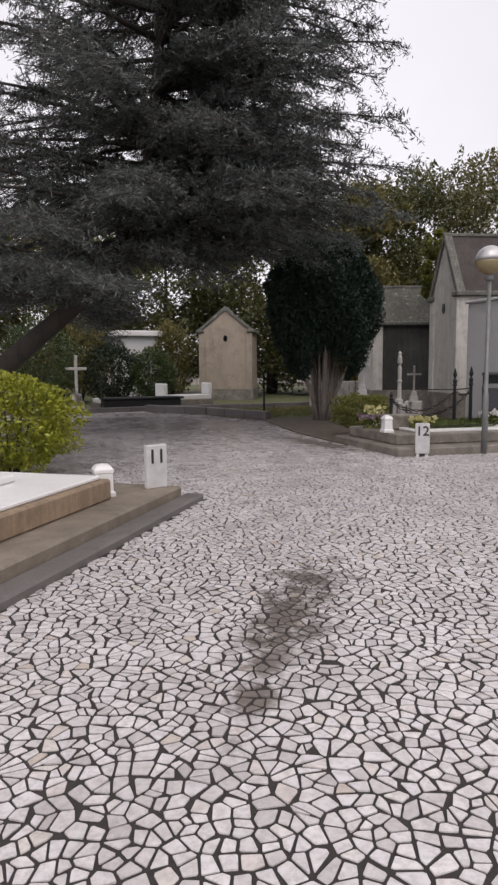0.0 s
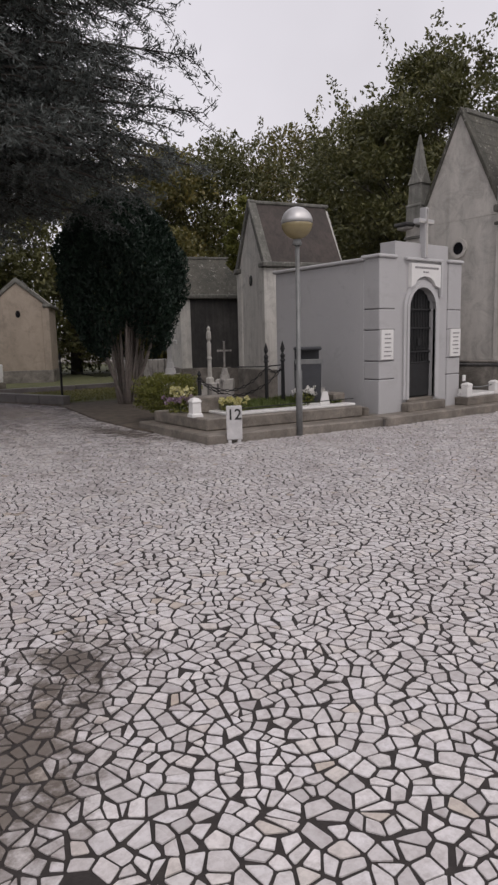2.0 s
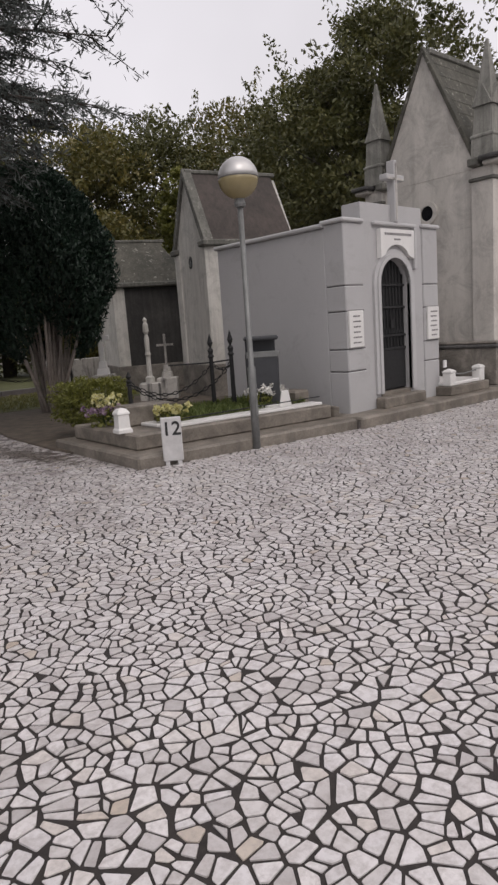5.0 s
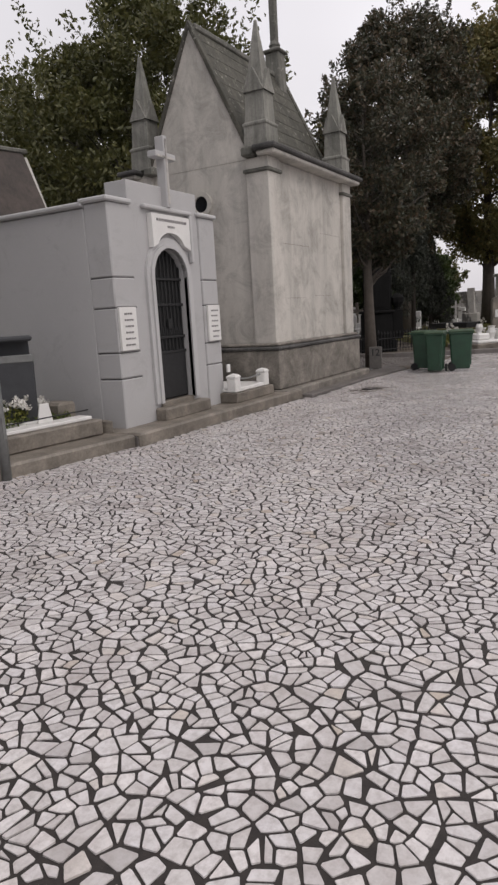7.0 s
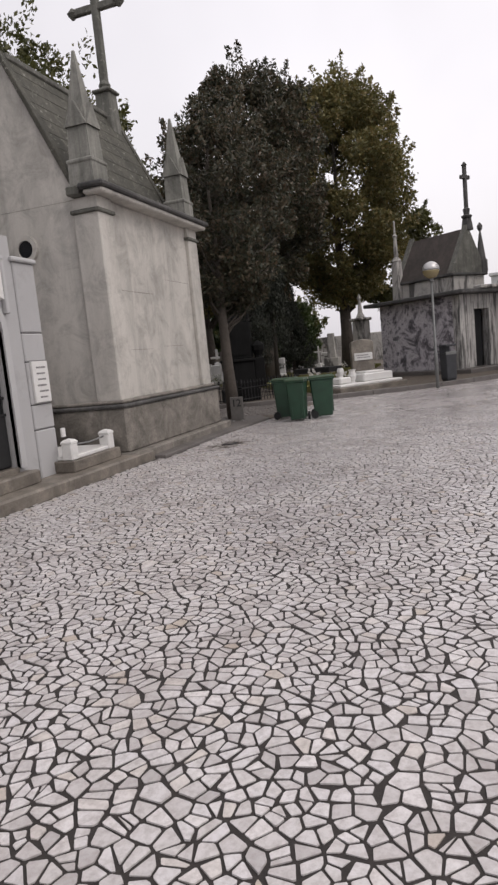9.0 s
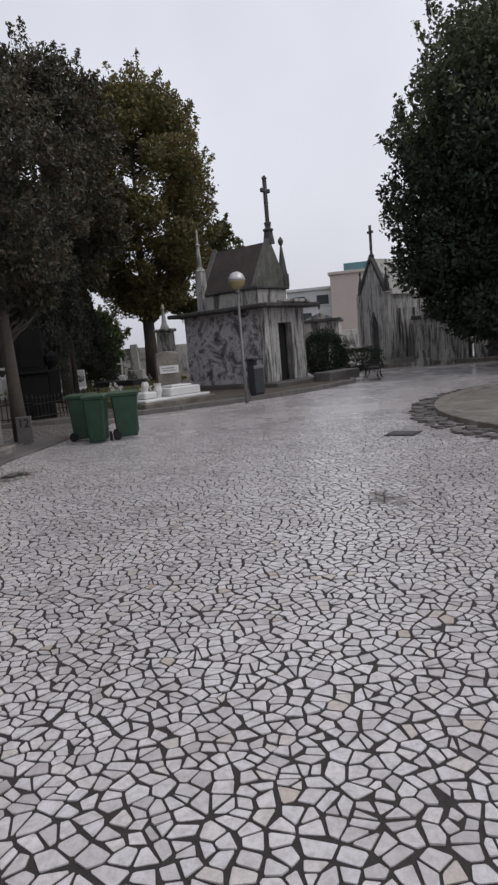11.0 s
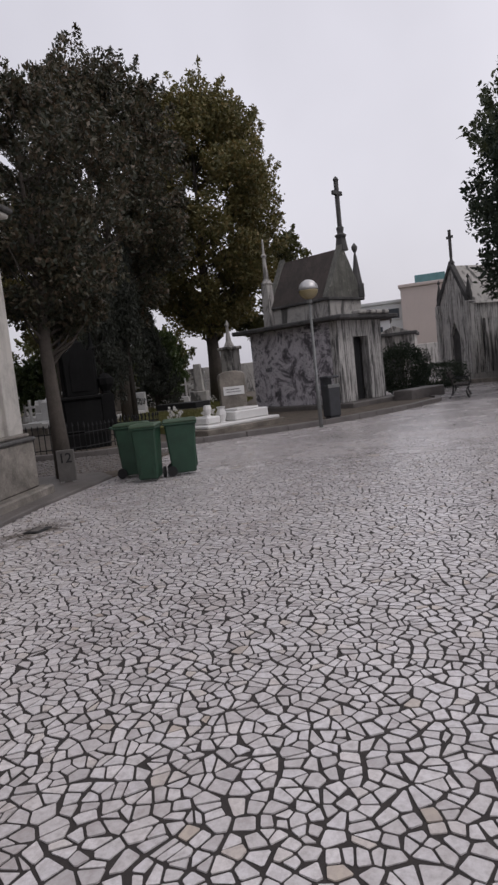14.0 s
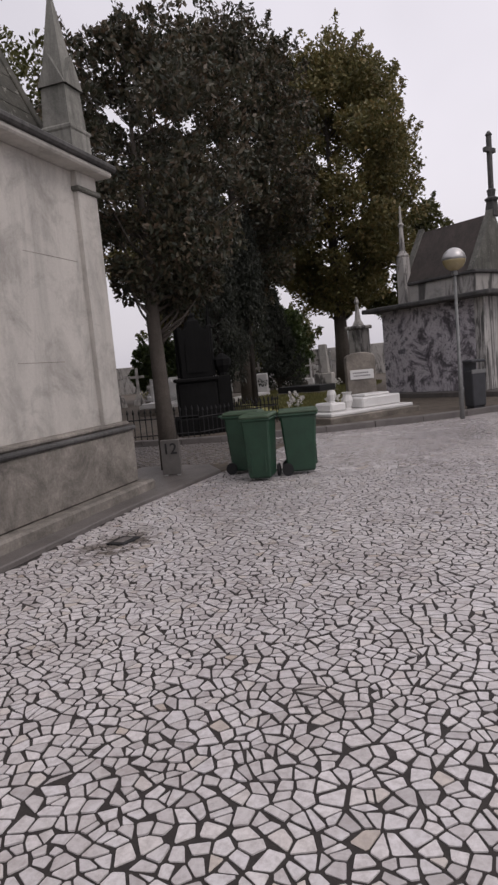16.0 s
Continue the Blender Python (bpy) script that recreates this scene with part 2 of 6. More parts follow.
M_BLACKSTONE.node_tree.nodes["Principled BSDF"].inputs["Specular IOR Level"].default_value = 0.08
M_GREYBOARD = plain_mat("weathered_grey_board", (0.15, 0.14, 0.13), 0.7, vary=0.3, scale=8)
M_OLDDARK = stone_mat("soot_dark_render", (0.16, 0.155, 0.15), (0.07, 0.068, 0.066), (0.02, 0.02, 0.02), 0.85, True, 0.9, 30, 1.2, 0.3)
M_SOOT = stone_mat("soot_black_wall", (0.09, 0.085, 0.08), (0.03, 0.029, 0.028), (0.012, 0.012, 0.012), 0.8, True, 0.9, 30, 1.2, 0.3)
M_OLDWARM = stone_mat("stained_ochre_render", (0.42, 0.35, 0.28), (0.3, 0.25, 0.2), (0.08, 0.07, 0.06), 0.6, True, 0.9, 30, 1.0, 0.2, 1.4)
M_MARBLE = stone_mat("white_marble", (0.74, 0.73, 0.71), (0.62, 0.61, 0.59), (0.3, 0.28, 0.25), 0.25, False, 0.4, 30, 2.0, 0.08)
M_OCHRE = stone_mat("rusty_stained_stone", (0.40, 0.29, 0.19), (0.24, 0.17, 0.11), (0.075, 0.055, 0.04), 0.75, True, 0.7, 30, 2.0, 0.3)
M_BROWNROOF = stone_mat("brown_roof", (0.095, 0.075, 0.066), (0.048, 0.04, 0.036), (0.022, 0.02, 0.018), 0.7, True, 0.85, 30, 1.5, 0.3)
M_INK = plain_mat("black_lettering", (0.02, 0.02, 0.02), 0.6, bumpy=0)
M_GREYINK = plain_mat("grey_lettering", (0.22, 0.21, 0.21), 0.7, bumpy=0)
M_IRON = plain_mat("black_iron", (0.014, 0.014, 0.015), 0.7, 0.0, 0.5, 20, 0.3)
M_GREYMETAL = plain_mat("grey_lamp_paint", (0.2, 0.205, 0.2), 0.5, 0.3, 0.3, 10)
M_WHITEPAINT = plain_mat("white_painted_board", (0.56, 0.55, 0.545), 0.6, vary=0.25, scale=8)
M_BIN = plain_mat("green_bin_plastic", (0.02, 0.064, 0.036), 0.42, vary=0.35, scale=6)
M_BINLID = plain_mat("dusty_green_lid", (0.06, 0.105, 0.06), 0.5, vary=0.4, scale=6)
M_RUBBER = plain_mat("black_rubber", (0.015, 0.015, 0.016), 0.8)
M_GREYBIN = plain_mat("dark_grey_bin", (0.04, 0.042, 0.047), 0.6, vary=0.3, scale=7)
M_AMBER = plain_mat("amber_acrylic", (0.3, 0.245, 0.13), 0.2, vary=0.2, scale=4, bumpy=0)
M_SILVER = plain_mat("silvered_acrylic", (0.55, 0.54, 0.53), 0.4, 0.6, 0.12, 4, 0)
M_GLASSDARK = plain_mat("dark_oculus_glass", (0.012, 0.012, 0.014), 0.15, bumpy=0)
M_BARK = stone_mat("grey_bark", (0.125, 0.105, 0.088), (0.055, 0.046, 0.038), (0.03, 0.027, 0.022), 0.6, True, 0.95, 25, 2.0, 0.8)
M_BARKDARK = stone_mat("dark_bark", (0.075, 0.062, 0.052), (0.035, 0.03, 0.026), (0.015, 0.014, 0.012), 0.6, True, 0.95, 25, 2.0, 0.8)
M_PALEBARK = stone_mat("pale_bare_stems", (0.34, 0.30, 0.27), (0.16, 0.13, 0.11), (0.05, 0.04, 0.035), 0.5, True, 0.95, 25, 2.0, 0.6)
M_CEDAR = leaf_mat("cedar_needles", [(0.04, 0.051, 0.046), (0.088, 0.101, 0.094), (0.175, 0.19, 0.178)], 0.6)
M_CYPRESS = leaf_mat("cypress_scales", [(0.006, 0.017, 0.01), (0.011, 0.03, 0.017), (0.02, 0.046, 0.025)], 0.6)
M_MAGNOLIA = leaf_mat("dark_glossy_leaves", [(0.03, 0.036, 0.022), (0.06, 0.063, 0.036), (0.1, 0.082, 0.048), (0.15, 0.102, 0.066)], 0.5)
M_BROWNLEAF = leaf_mat("browning_glossy_leaves", [(0.085, 0.085, 0.032), (0.15, 0.14, 0.048), (0.21, 0.175, 0.06), (0.26, 0.18, 0.07)], 0.6)
M_EVERGREEN = leaf_mat("evergreen_leaves", [(0.016, 0.027, 0.016), (0.028, 0.042, 0.022), (0.046, 0.062, 0.032)], 0.62)
M_CONIFER = leaf_mat("dark_conifer_sprays", [(0.02, 0.024, 0.018), (0.034, 0.04, 0.028), (0.06, 0.064, 0.046)], 0.65)
M_DULLGREEN = leaf_mat("dull_green_leaves", [(0.055, 0.07, 0.036), (0.09, 0.105, 0.052), (0.14, 0.15, 0.075)], 0.55)
M_OAK = leaf_mat("olive_tree_leaves", [(0.06, 0.066, 0.022), (0.105, 0.108, 0.034), (0.15, 0.14, 0.048)], 0.5)
M_AUTUMN = leaf_mat("autumn_olive_leaves", [(0.09, 0.09, 0.026), (0.15, 0.135, 0.036), (0.21, 0.165, 0.046)], 0.5)
M_LIME = leaf_mat("yellow_green_shrub", [(0.16, 0.18, 0.014), (0.27, 0.29, 0.02), (0.38, 0.38, 0.035)], 0.5)
M_HEDGE = leaf_mat("olive_hedge_leaves", [(0.09, 0.1, 0.02), (0.17, 0.18, 0.034), (0.26, 0.25, 0.06)], 0.5)
M_GREENBUSH = leaf_mat("green_bush_leaves", [(0.03, 0.05, 0.015), (0.06, 0.09, 0.025), (0.10, 0.125, 0.04)], 0.5)
M_LAWN = plain_mat("yellowing_turf", (0.3, 0.29, 0.1), 0.95, vary=0.4, scale=4, bumpy=0.6)
M_GRASS = leaf_mat("grass_blades", [(0.12, 0.125, 0.04), (0.2, 0.195, 0.06), (0.29, 0.26, 0.1)], 0.7)
M_BEDGRASS = leaf_mat("fresh_grass_blades", [(0.07, 0.1, 0.025), (0.13, 0.17, 0.04), (0.2, 0.23, 0.07)], 0.7)
M_WHITEFLOWER = leaf_mat("white_petals", [(0.6, 0.58, 0.55), (0.75, 0.73, 0.68), (0.8, 0.79, 0.76)], 0.6)
M_YELLOWFLOWER = leaf_mat("yellow_petals", [(0.5, 0.46, 0.16), (0.6, 0.56, 0.26), (0.72, 0.7, 0.5)], 0.6)
M_PURPLEFLOWER = leaf_mat("mauve_petals", [(0.2, 0.12, 0.2), (0.3, 0.2, 0.28), (0.4, 0.32, 0.36)], 0.6)
M_PINKWALL = stone_mat("pale_pink_facade", (0.52, 0.44, 0.41), (0.46, 0.39, 0.365), (0.3, 0.26, 0.24), 0.2, True, 0.9, 10, 0.4, 0.05)
M_PALEWALL = stone_mat("pale_grey_facade", (0.58, 0.58, 0.58), (0.5, 0.5, 0.5), (0.3, 0.3, 0.3), 0.2, True, 0.9, 10, 0.4, 0.05)
M_TEAL = plain_mat("teal_cladding", (0.12, 0.26, 0.27), 0.6, scale=2)
M_WINDOW = plain_mat("dark_window", (0.05, 0.06, 0.07), 0.2, bumpy=0)


# ---- mesh helpers ----
def obj(name, bm, mat, parent=None, label="", smooth=False):
    me = bpy.data.meshes.new(name)
    bm.to_mesh(me)
    bm.free()
    if smooth:
        for p in me.polygons:
            p.use_smooth = True
    me.materials.append(mat)
    ob = new(name, me)
    if parent is not None:
        ob.parent = parent
    if label:
        ob["label"] = label
    return ob


def part(name, bm, mat, parent, label="", smooth=False):
    return obj(name, bm, mat, parent, label, smooth)


def raw(name, verts, faces, mat, parent=None, label=""):
    me = bpy.data.meshes.new(name)
    me.from_pydata(verts, [], faces)
    me.materials.append(mat)
    ob = new(name, me)
    if parent is not None:
        ob.parent = parent
    if label:
        ob["label"] = label
    return ob


def thing(name, label, category, group="", kind="", m=None):
    e = new(name)
    e.empty_display_size = 0.2
    if m is not None:
        e.matrix_world = m
    return tagged(e, label, category, group, kind)


def add(bm, other):
    me = bpy.data.meshes.new("tmp")
    other.to_mesh(me)
    other.free()
    bm.from_mesh(me)
    bpy.data.meshes.remove(me)


def box(x0, x1, y0, y1, z0, z1, bevel=0.008, bm=None, m=None, taper=1.0):
    """A box with eased edges. taper: how much narrower the top is."""
    b = bmesh.new()
    bmesh.ops.create_cube(b, size=1)
    cx, cy = (x0 + x1) / 2, (y0 + y1) / 2
    for v in b.verts:
        k = taper if v.co.z > 0 else 1.0
        v.co = Vector((cx + v.co.x * (x1 - x0) * k, cy + v.co.y * (y1 - y0) * k, z0 if v.co.z < 0 else z1))
    if bevel:
        bmesh.ops.bevel(b, geom=b.edges[:], offset=bevel, segments=1, affect="EDGES")
    if m is not None:
        bmesh.ops.transform(b, matrix=m, verts=b.verts)
    if bm is None:
        return b
    add(bm, b)
    return bm


def lathe(profile, segs=16, center=(0, 0, 0), bm=None, square=False):
    """A turned body from (radius, z) rings."""
    b = bm if bm is not None else bmesh.new()
    rings = []
    for r, z in profile:
        ring = []
        for i in range(segs):
            a = 2 * math.pi * (i + (0.5 if square else 0)) / segs
            ring.append(b.verts.new((center[0] + r * math.cos(a), center[1] + r * math.sin(a), center[2] + z)))
        rings.append(ring)
    for lo, hi in zip(rings, rings[1:]):
        for i in range(segs):
            j = (i + 1) % segs
            b.faces.new((lo[i], lo[j], hi[j], hi[i]))
    b.faces.new(rings[0][::-1])
    b.faces.new(rings[-1])
    return b


def tube(points, radii, segs=6, bm=None):
    """A limb through points, its radius given at each."""
    b = bm if bm is not None else bmesh.new()
    rings = []
    for i, p in enumerate(points):
        p = Vector(p)
        d = Vector(points[min(i + 1, len(points) - 1)]) - Vector(points[max(i - 1, 0)])
        d.normalize()
        u = d.orthogonal().normalized() if abs(d.z) > 0.9 else d.cross(Vector((0, 0, 1))).normalized()
        w = d.cross(u)
        r = radii[i] if isinstance(radii, (list, tuple)) else radii
        rings.append([b.verts.new(p + (u * math.cos(2 * math.pi * k / segs) + w * math.sin(2 * math.pi * k / segs)) * r) for k in range(segs)])
    for lo, hi in zip(rings, rings[1:]):
        for i in range(segs):
            j = (i + 1) % segs
            b.faces.new((lo[i], lo[j], hi[j], hi[i]))
    b.faces.new(rings[0][::-1])
    b.faces.new(rings[-1])
    return b


def prism(pts, lo, hi, axis="y", bm=None, bevel=0.0):
    """A flat outline pushed through from lo to hi. axis y: outline in x and z; axis x: in y and z; axis z: in x and y."""
    b = bmesh.new()
    at = {"y": lambda p, d: (p[0], d, p[1]), "x": lambda p, d: (d, p[0], p[1]), "z": lambda p, d: (p[0], p[1], d)}[axis]
    a = [b.verts.new(at(p, lo)) for p in pts]
    c = [b.verts.new(at(p, hi)) for p in pts]
    b.faces.new(a)
    b.faces.new(c[::-1])
    n = len(pts)
    for i in range(n):
        b.faces.new((a[i], c[i], c[(i + 1) % n], a[(i + 1) % n]))
    bmesh.ops.recalc_face_normals(b, faces=b.faces[:])
    if bevel:
        bmesh.ops.bevel(b, geom=b.edges[:], offset=bevel, segments=1, affect="EDGES")
    if bm is None:
        return b
    add(bm, b)
    return bm


def arch(x0, x1, spring, rise=None, n=12):
    """Points along an arch from the left springing to the right."""
    c, r = (x0 + x1) / 2, (x1 - x0) / 2
    rise = r if rise is None else rise
    return [(c - r * math.cos(math.pi * i / n), spring + rise * math.sin(math.pi * i / n)) for i in range(n + 1)]


def letters(text, size, mat, parent, m, depth=0.004):
    cu = bpy.data.curves.new("number", "FONT")
    cu.body, cu.size, cu.extrude, cu.align_x = text, size, depth, "CENTER"
    cu.offset = size * 0.012
    tmp = new("number_curve", cu)
    me = bpy.data.meshes.new_from_object(tmp)
    bpy.data.objects.remove(tmp)
    me.name = "number"
    me.materials.clear()
    me.materials.append(mat)
    ob = new("number", me)
    ob.parent = parent
    ob.matrix_basis = m
    ob["label"] = "black painted number " + text
    return ob


def leaves(centers, normals, size, name, mat, parent, rng, aspect=0.5, curl=0.25, label=""):
    """Many small leaves: each a folded blade of two quads."""
    n = len(centers)
    c = np.asarray(centers)
    d = rng.normal(size=(n, 3)) * 0.75 + np.asarray(normals)
    d /= np.linalg.norm(d, axis=1)[:, None] + 1e-9
    s = np.cross(d, rng.normal(size=(n, 3)))
    s /= np.linalg.norm(s, axis=1)[:, None] + 1e-9
    u = np.cross(s, d)
    k = (size * rng.uniform(0.6, 1.3, n))[:, None]
    base, tip = c - d * k * 0.5, c + d * k * 0.5 - u * k * curl * 0.4
    left, right = c + s * k * aspect * 0.5 + u * k * curl * 0.3, c - s * k * aspect * 0.5 + u * k * curl * 0.3
    v = np.empty((n * 4, 3))
    v[0::4], v[1::4], v[2::4], v[3::4] = base, right, tip, left
    f = np.empty((n * 2, 3), dtype=int)
    i = np.arange(n) * 4
    f[0::2] = np.stack([i, i + 1, i + 2], 1)
    f[1::2] = np.stack([i, i + 2, i + 3], 1)
    me = bpy.data.meshes.new(name)
    me.vertices.add(n * 4)
    me.vertices.foreach_set("co", v.ravel())
    me.loops.add(n * 6)
    me.loops.foreach_set("vertex_index", f.ravel())
    me.polygons.add(n * 2)
    me.polygons.foreach_set("loop_start", np.arange(0, n * 6, 3))
    me.update(calc_edges=True)
    me.materials.append(mat)
    ob = new(name, me)
    ob.parent = parent
    if label:
        ob["label"] = label
    return ob


def clump_points(rng, n, center, radius, squash=1.0):
    """Points thickest near the skin of a rough ball, and the ways outward."""
    d = rng.normal(size=(n, 3))
    d /= np.linalg.norm(d, axis=1)[:, None]
    r = radius * rng.uniform(0.25, 1.0, n) ** 0.45
    p = d * r[:, None] * np.array([1, 1, squash]) + np.asarray(center)
    return p, d


def broad_tree(name, label, x, y, z0, height, crown_low, radius, mat, bark, seed, leaf=0.16, count=16000, lean=(0, 0), trunk_r=0.2, clumps=60, group="", stretch=1.0, category="tree", clump=(0.16, 0.32), shift=(0, 0), skirt=2.4, shoots=0.8):
    """A tapered trunk with limbs, and a crown of many clumps of leaves with gaps between them."""
    rng = np.random.default_rng(seed)
    t = thing(name, label, category, group, m=pose(x, y, z0))
    top = height
    bm = bmesh.new()
    axis = [Vector((lean[0] * k, lean[1] * k, top * 0.86 * k)) for k in (0, 0.2, 0.4, 0.6, 0.8, 1.0)]
    for a in axis[1:]:
        a += Vector((rng.normal() * 0.06, rng.normal() * 0.06, 0)) * radius * 0.3
    tube(axis, [trunk_r * k for k in (1.25, 0.95, 0.78, 0.55, 0.34, 0.1)], 9, bm)
    cs, ns = [], []
    mid = (crown_low + top) / 2
    half = (top - crown_low) / 2
    per = count // clumps
    for i in range(clumps):
        h = rng.uniform(-1, 1)
        w = math.sqrt(max(0.0, 1 - abs(h) ** (2.4 if h > 0 else skirt))) * radius * rng.uniform(0.35, 1.0) ** 0.6 * rng.uniform(0.8, 1.16)
        a = rng.uniform(0, 2 * math.pi)
        k = (mid + h * half) / (top * 0.86)
        c = np.array([lean[0] * k + shift[0] + math.cos(a) * w, lean[1] * k + shift[1] + math.sin(a) * w * stretch, mid + h * half])
        r = radius * rng.uniform(*clump)
        p, d = clump_points(rng, per, c, r, 0.8)
        cs.append(p)
        ns.append(d + np.array([0, 0, 0.15]))
        if i % 2 == 0:
            k0 = min(0.9, max(0.25, (c[2] - radius * 0.5) / (top * 0.86)))
            s = Vector((lean[0] * k0, lean[1] * k0, top * 0.86 * k0))
            e = Vector(c)
            md = s.lerp(e, 0.5) + Vector((0, 0, -0.08 * radius))
            tube([s, md, e], [trunk_r * 0.32 * (1.1 - k0), trunk_r * 0.2 * (1.1 - k0), 0.012], 5, bm)
    # young shoots standing out of the crown break its outline
    for i in range(int(clumps * shoots)):
        h = rng.uniform(-0.5, 1.0)
        w = math.sqrt(max(0.0, 1 - abs(h) ** 2.4)) * radius * rng.uniform(0.85, 1.08)
        a = rng.uniform(0, 2 * math.pi)
        k = (mid + h * half) / (top * 0.86)
        s = np.array([lean[0] * k + shift[0] + math.cos(a) * w, lean[1] * k + shift[1] + math.sin(a) * w * stretch, mid + h * half])
        e = s + np.array([math.cos(a) * 0.5, math.sin(a) * 0.5, 0.35 + 0.9 * max(0, h)]) * radius * rng.uniform(0.15, 0.42)
        u = rng.uniform(0, 1, 70)[:, None]
        cs.append(s + (e - s) * u + rng.normal(size=(70, 3)) * radius * 0.055 * (1.25 - u))
        ns.append(np.tile((e - s) / radius * 1.5, (70, 1)))
    part("trunk", bm, bark, t, smooth=True)
    leaves(np.concatenate(cs), np.concatenate(ns), leaf, "crown", mat, t, rng)
    return t


def shrub(name, label, x, y, z0, rx, ry, h, mat, seed, count=5000, leaf=0.06, flat=False, stem=0.15, category="bush", box_like=0.0):
    rng = np.random.default_rng(seed)
    t = thing(name, label, category, m=pose(x, y, z0))
    bm = bmesh.new()
    for i in range(9):
        a, q = rng.uniform(0, 6.28), rng.uniform(0.2, 0.7)
        tube([(0.05 * math.cos(a), 0.05 * math.sin(a), -0.02), (rx * q * 0.6 * math.cos(a), ry * q * 0.6 * math.sin(a), h * 0.4), (rx * q * math.cos(a), ry * q * math.sin(a), h * 0.8)], [0.025, 0.016, 0.006], 5, bm)
    part("stems", bm, M_BARKDARK, t)
    d = rng.normal(size=(count, 3))
    d /= np.linalg.norm(d, axis=1)[:, None]
    if box_like:
        d = d / (np.abs(d).max(axis=1)[:, None] ** box_like)
    r = rng.uniform(0.3, 1.0, count) ** 0.35
    wob = 1 + 0.13 * np.sin(d[:, 0] * 5 + seed) * np.cos(d[:, 1] * 6 + seed * 2) + 0.07 * np.sin(d[:, 2] * 9 + d[:, 0] * 7)
    lo = stem * h
    p = d * (r * wob)[:, None] * np.array([rx, ry, (h - lo) / 2]) + np.array([0, 0, (h + lo) / 2])
    leaves(p, d, leaf, "foliage", mat, t, rng)
    return t


# ---- the ground ----
def sheet(name, pts, z, mat, label, category, kind="structure"):
    b = bmesh.new()
    b.faces.new([b.verts.new((x, y, z)) for x, y in pts])
    bmesh.ops.recalc_face_normals(b, faces=b.faces[:])
    for f in b.faces:
        if f.normal.z < 0:
            f.normal_flip()
    return tagged(obj(name, b, mat), label, category, kind=kind)


sheet("ground", [(-900, -900), (900, -900), (900, 900), (-900, 900)], -0.06, M_GRASSGROUND, "mossy earth of the cemetery between the paved ways", "ground")
# near paving lies in A and B as single setts; farther off it is one sheet
AX0, AX1, AY0, AY1 = -12.6, 8.0, -9.7, 0.3
BX0, BX1, BY1 = -9.2, -3.6, 6.0
vs, fs = [], []
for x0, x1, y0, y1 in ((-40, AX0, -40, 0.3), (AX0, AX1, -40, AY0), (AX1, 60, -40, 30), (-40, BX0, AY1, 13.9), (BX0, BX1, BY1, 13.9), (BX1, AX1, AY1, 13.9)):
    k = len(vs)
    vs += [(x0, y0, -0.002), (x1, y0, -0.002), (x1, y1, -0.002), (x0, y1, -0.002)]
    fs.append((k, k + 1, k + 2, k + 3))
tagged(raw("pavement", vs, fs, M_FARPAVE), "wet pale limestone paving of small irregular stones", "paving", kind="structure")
vs = [(AX0, AY0, -0.0042), (AX1, AY0, -0.0042), (AX1, AY1, -0.0042), (AX0, AY1, -0.0042), (BX0, AY1, -0.0042), (BX1, AY1, -0.0042), (BX1, BY1, -0.0042), (BX0, BY1, -0.0042)]
plaza = tagged(raw("plaza_paving", vs, [(0, 1, 2, 3), (4, 5, 6, 7)], M_BED), "wet pale irregular limestone setts with dark sandy joints", "paving", kind="structure")


def slab(name, pts, z0, z1, mat, label, category, bevel=0.012, kind="", parent=None):
    b = prism(pts, z0, z1, "z", bevel=bevel)
    o = obj(name, b, mat, parent)
    if parent is None:
        tagged(o, label, category, kind=kind)
    elif label:
        o["label"] = label
    return o


def kerb_run(name, pts, width, z1, mat, label, length=0.95, seed=0, z0=-0.08, inside=1):
    """A kerb of separate stones along a line; the stones lie on the line's left when inside is 1."""
    rng = random.Random(seed)
    t = thing(name, label, "kerb", kind="structure")
    P = [Vector((x, y, 0)) for x, y in pts]
    for a, c in zip(P, P[1:]):
        L = (c - a).length
        n = max(1, round(L / length))
        ang = math.degrees(math.atan2(c.y - a.y, c.x - a.x))
        for i in range(n):
            s = a.lerp(c, i / n)
            l = L / n
            dz = rng.uniform(-0.006, 0.006)
            b = box(0.004, l - 0.004, 0 if inside > 0 else -width, width if inside > 0 else 0, z0, z1 + dz, 0.014)
            o = part("kerb_stone", b, mat, t)
            o.matrix_basis = pose(s.x, s.y, 0, 0, 0, ang + rng.uniform(-0.4, 0.4))
    return t


# plot behind the number 12: earth and grass
PLOT12 = [(-4.1, 0.4), (-4.2, 2.5), (-4.05, 4.4), (-3.3, 8.1), (-4.1, 10.8), (-5.4, 13.1), (-3.0, 13.3), (30, 12.6), (30, 3.0), (8.2, 3.0), (8.0, -0.2), (3.0, -0.2), (-0.6, 0.2)]
slab("plot_ground", PLOT12, -0.1, 0.03, M_SOIL, "dark damp soil with thin grass around the graves", "soil", kind="structure")
slab("lawn", [(-2.0, 8.2), (1.2, 8.0), (1.3, 9.0), (0.6, 12.4), (-4.6, 12.6), (-3.9, 10.8), (-3.1, 8.4)], -0.05, 0.036, M_GRASSGROUND, "mossy thin lawn between the graves", "grass", 0.004, "structure")
FARPLOT = [(-30, 14.0), (30, 13.6), (60, 60), (-60, 60)]
slab("plot_ground_far", FARPLOT, -0.1, 0.06, M_GRASSGROUND, "grassy ground beyond the side path", "grass", kind="structure")
kerb_run("kerb_far_plot", [(-20, 13.9), (-4.5, 13.6), (6, 13.4)], 0.18, 0.16, M_KERBDARK, "low dark stone kerb along the grassy plot", 1.4, 5)
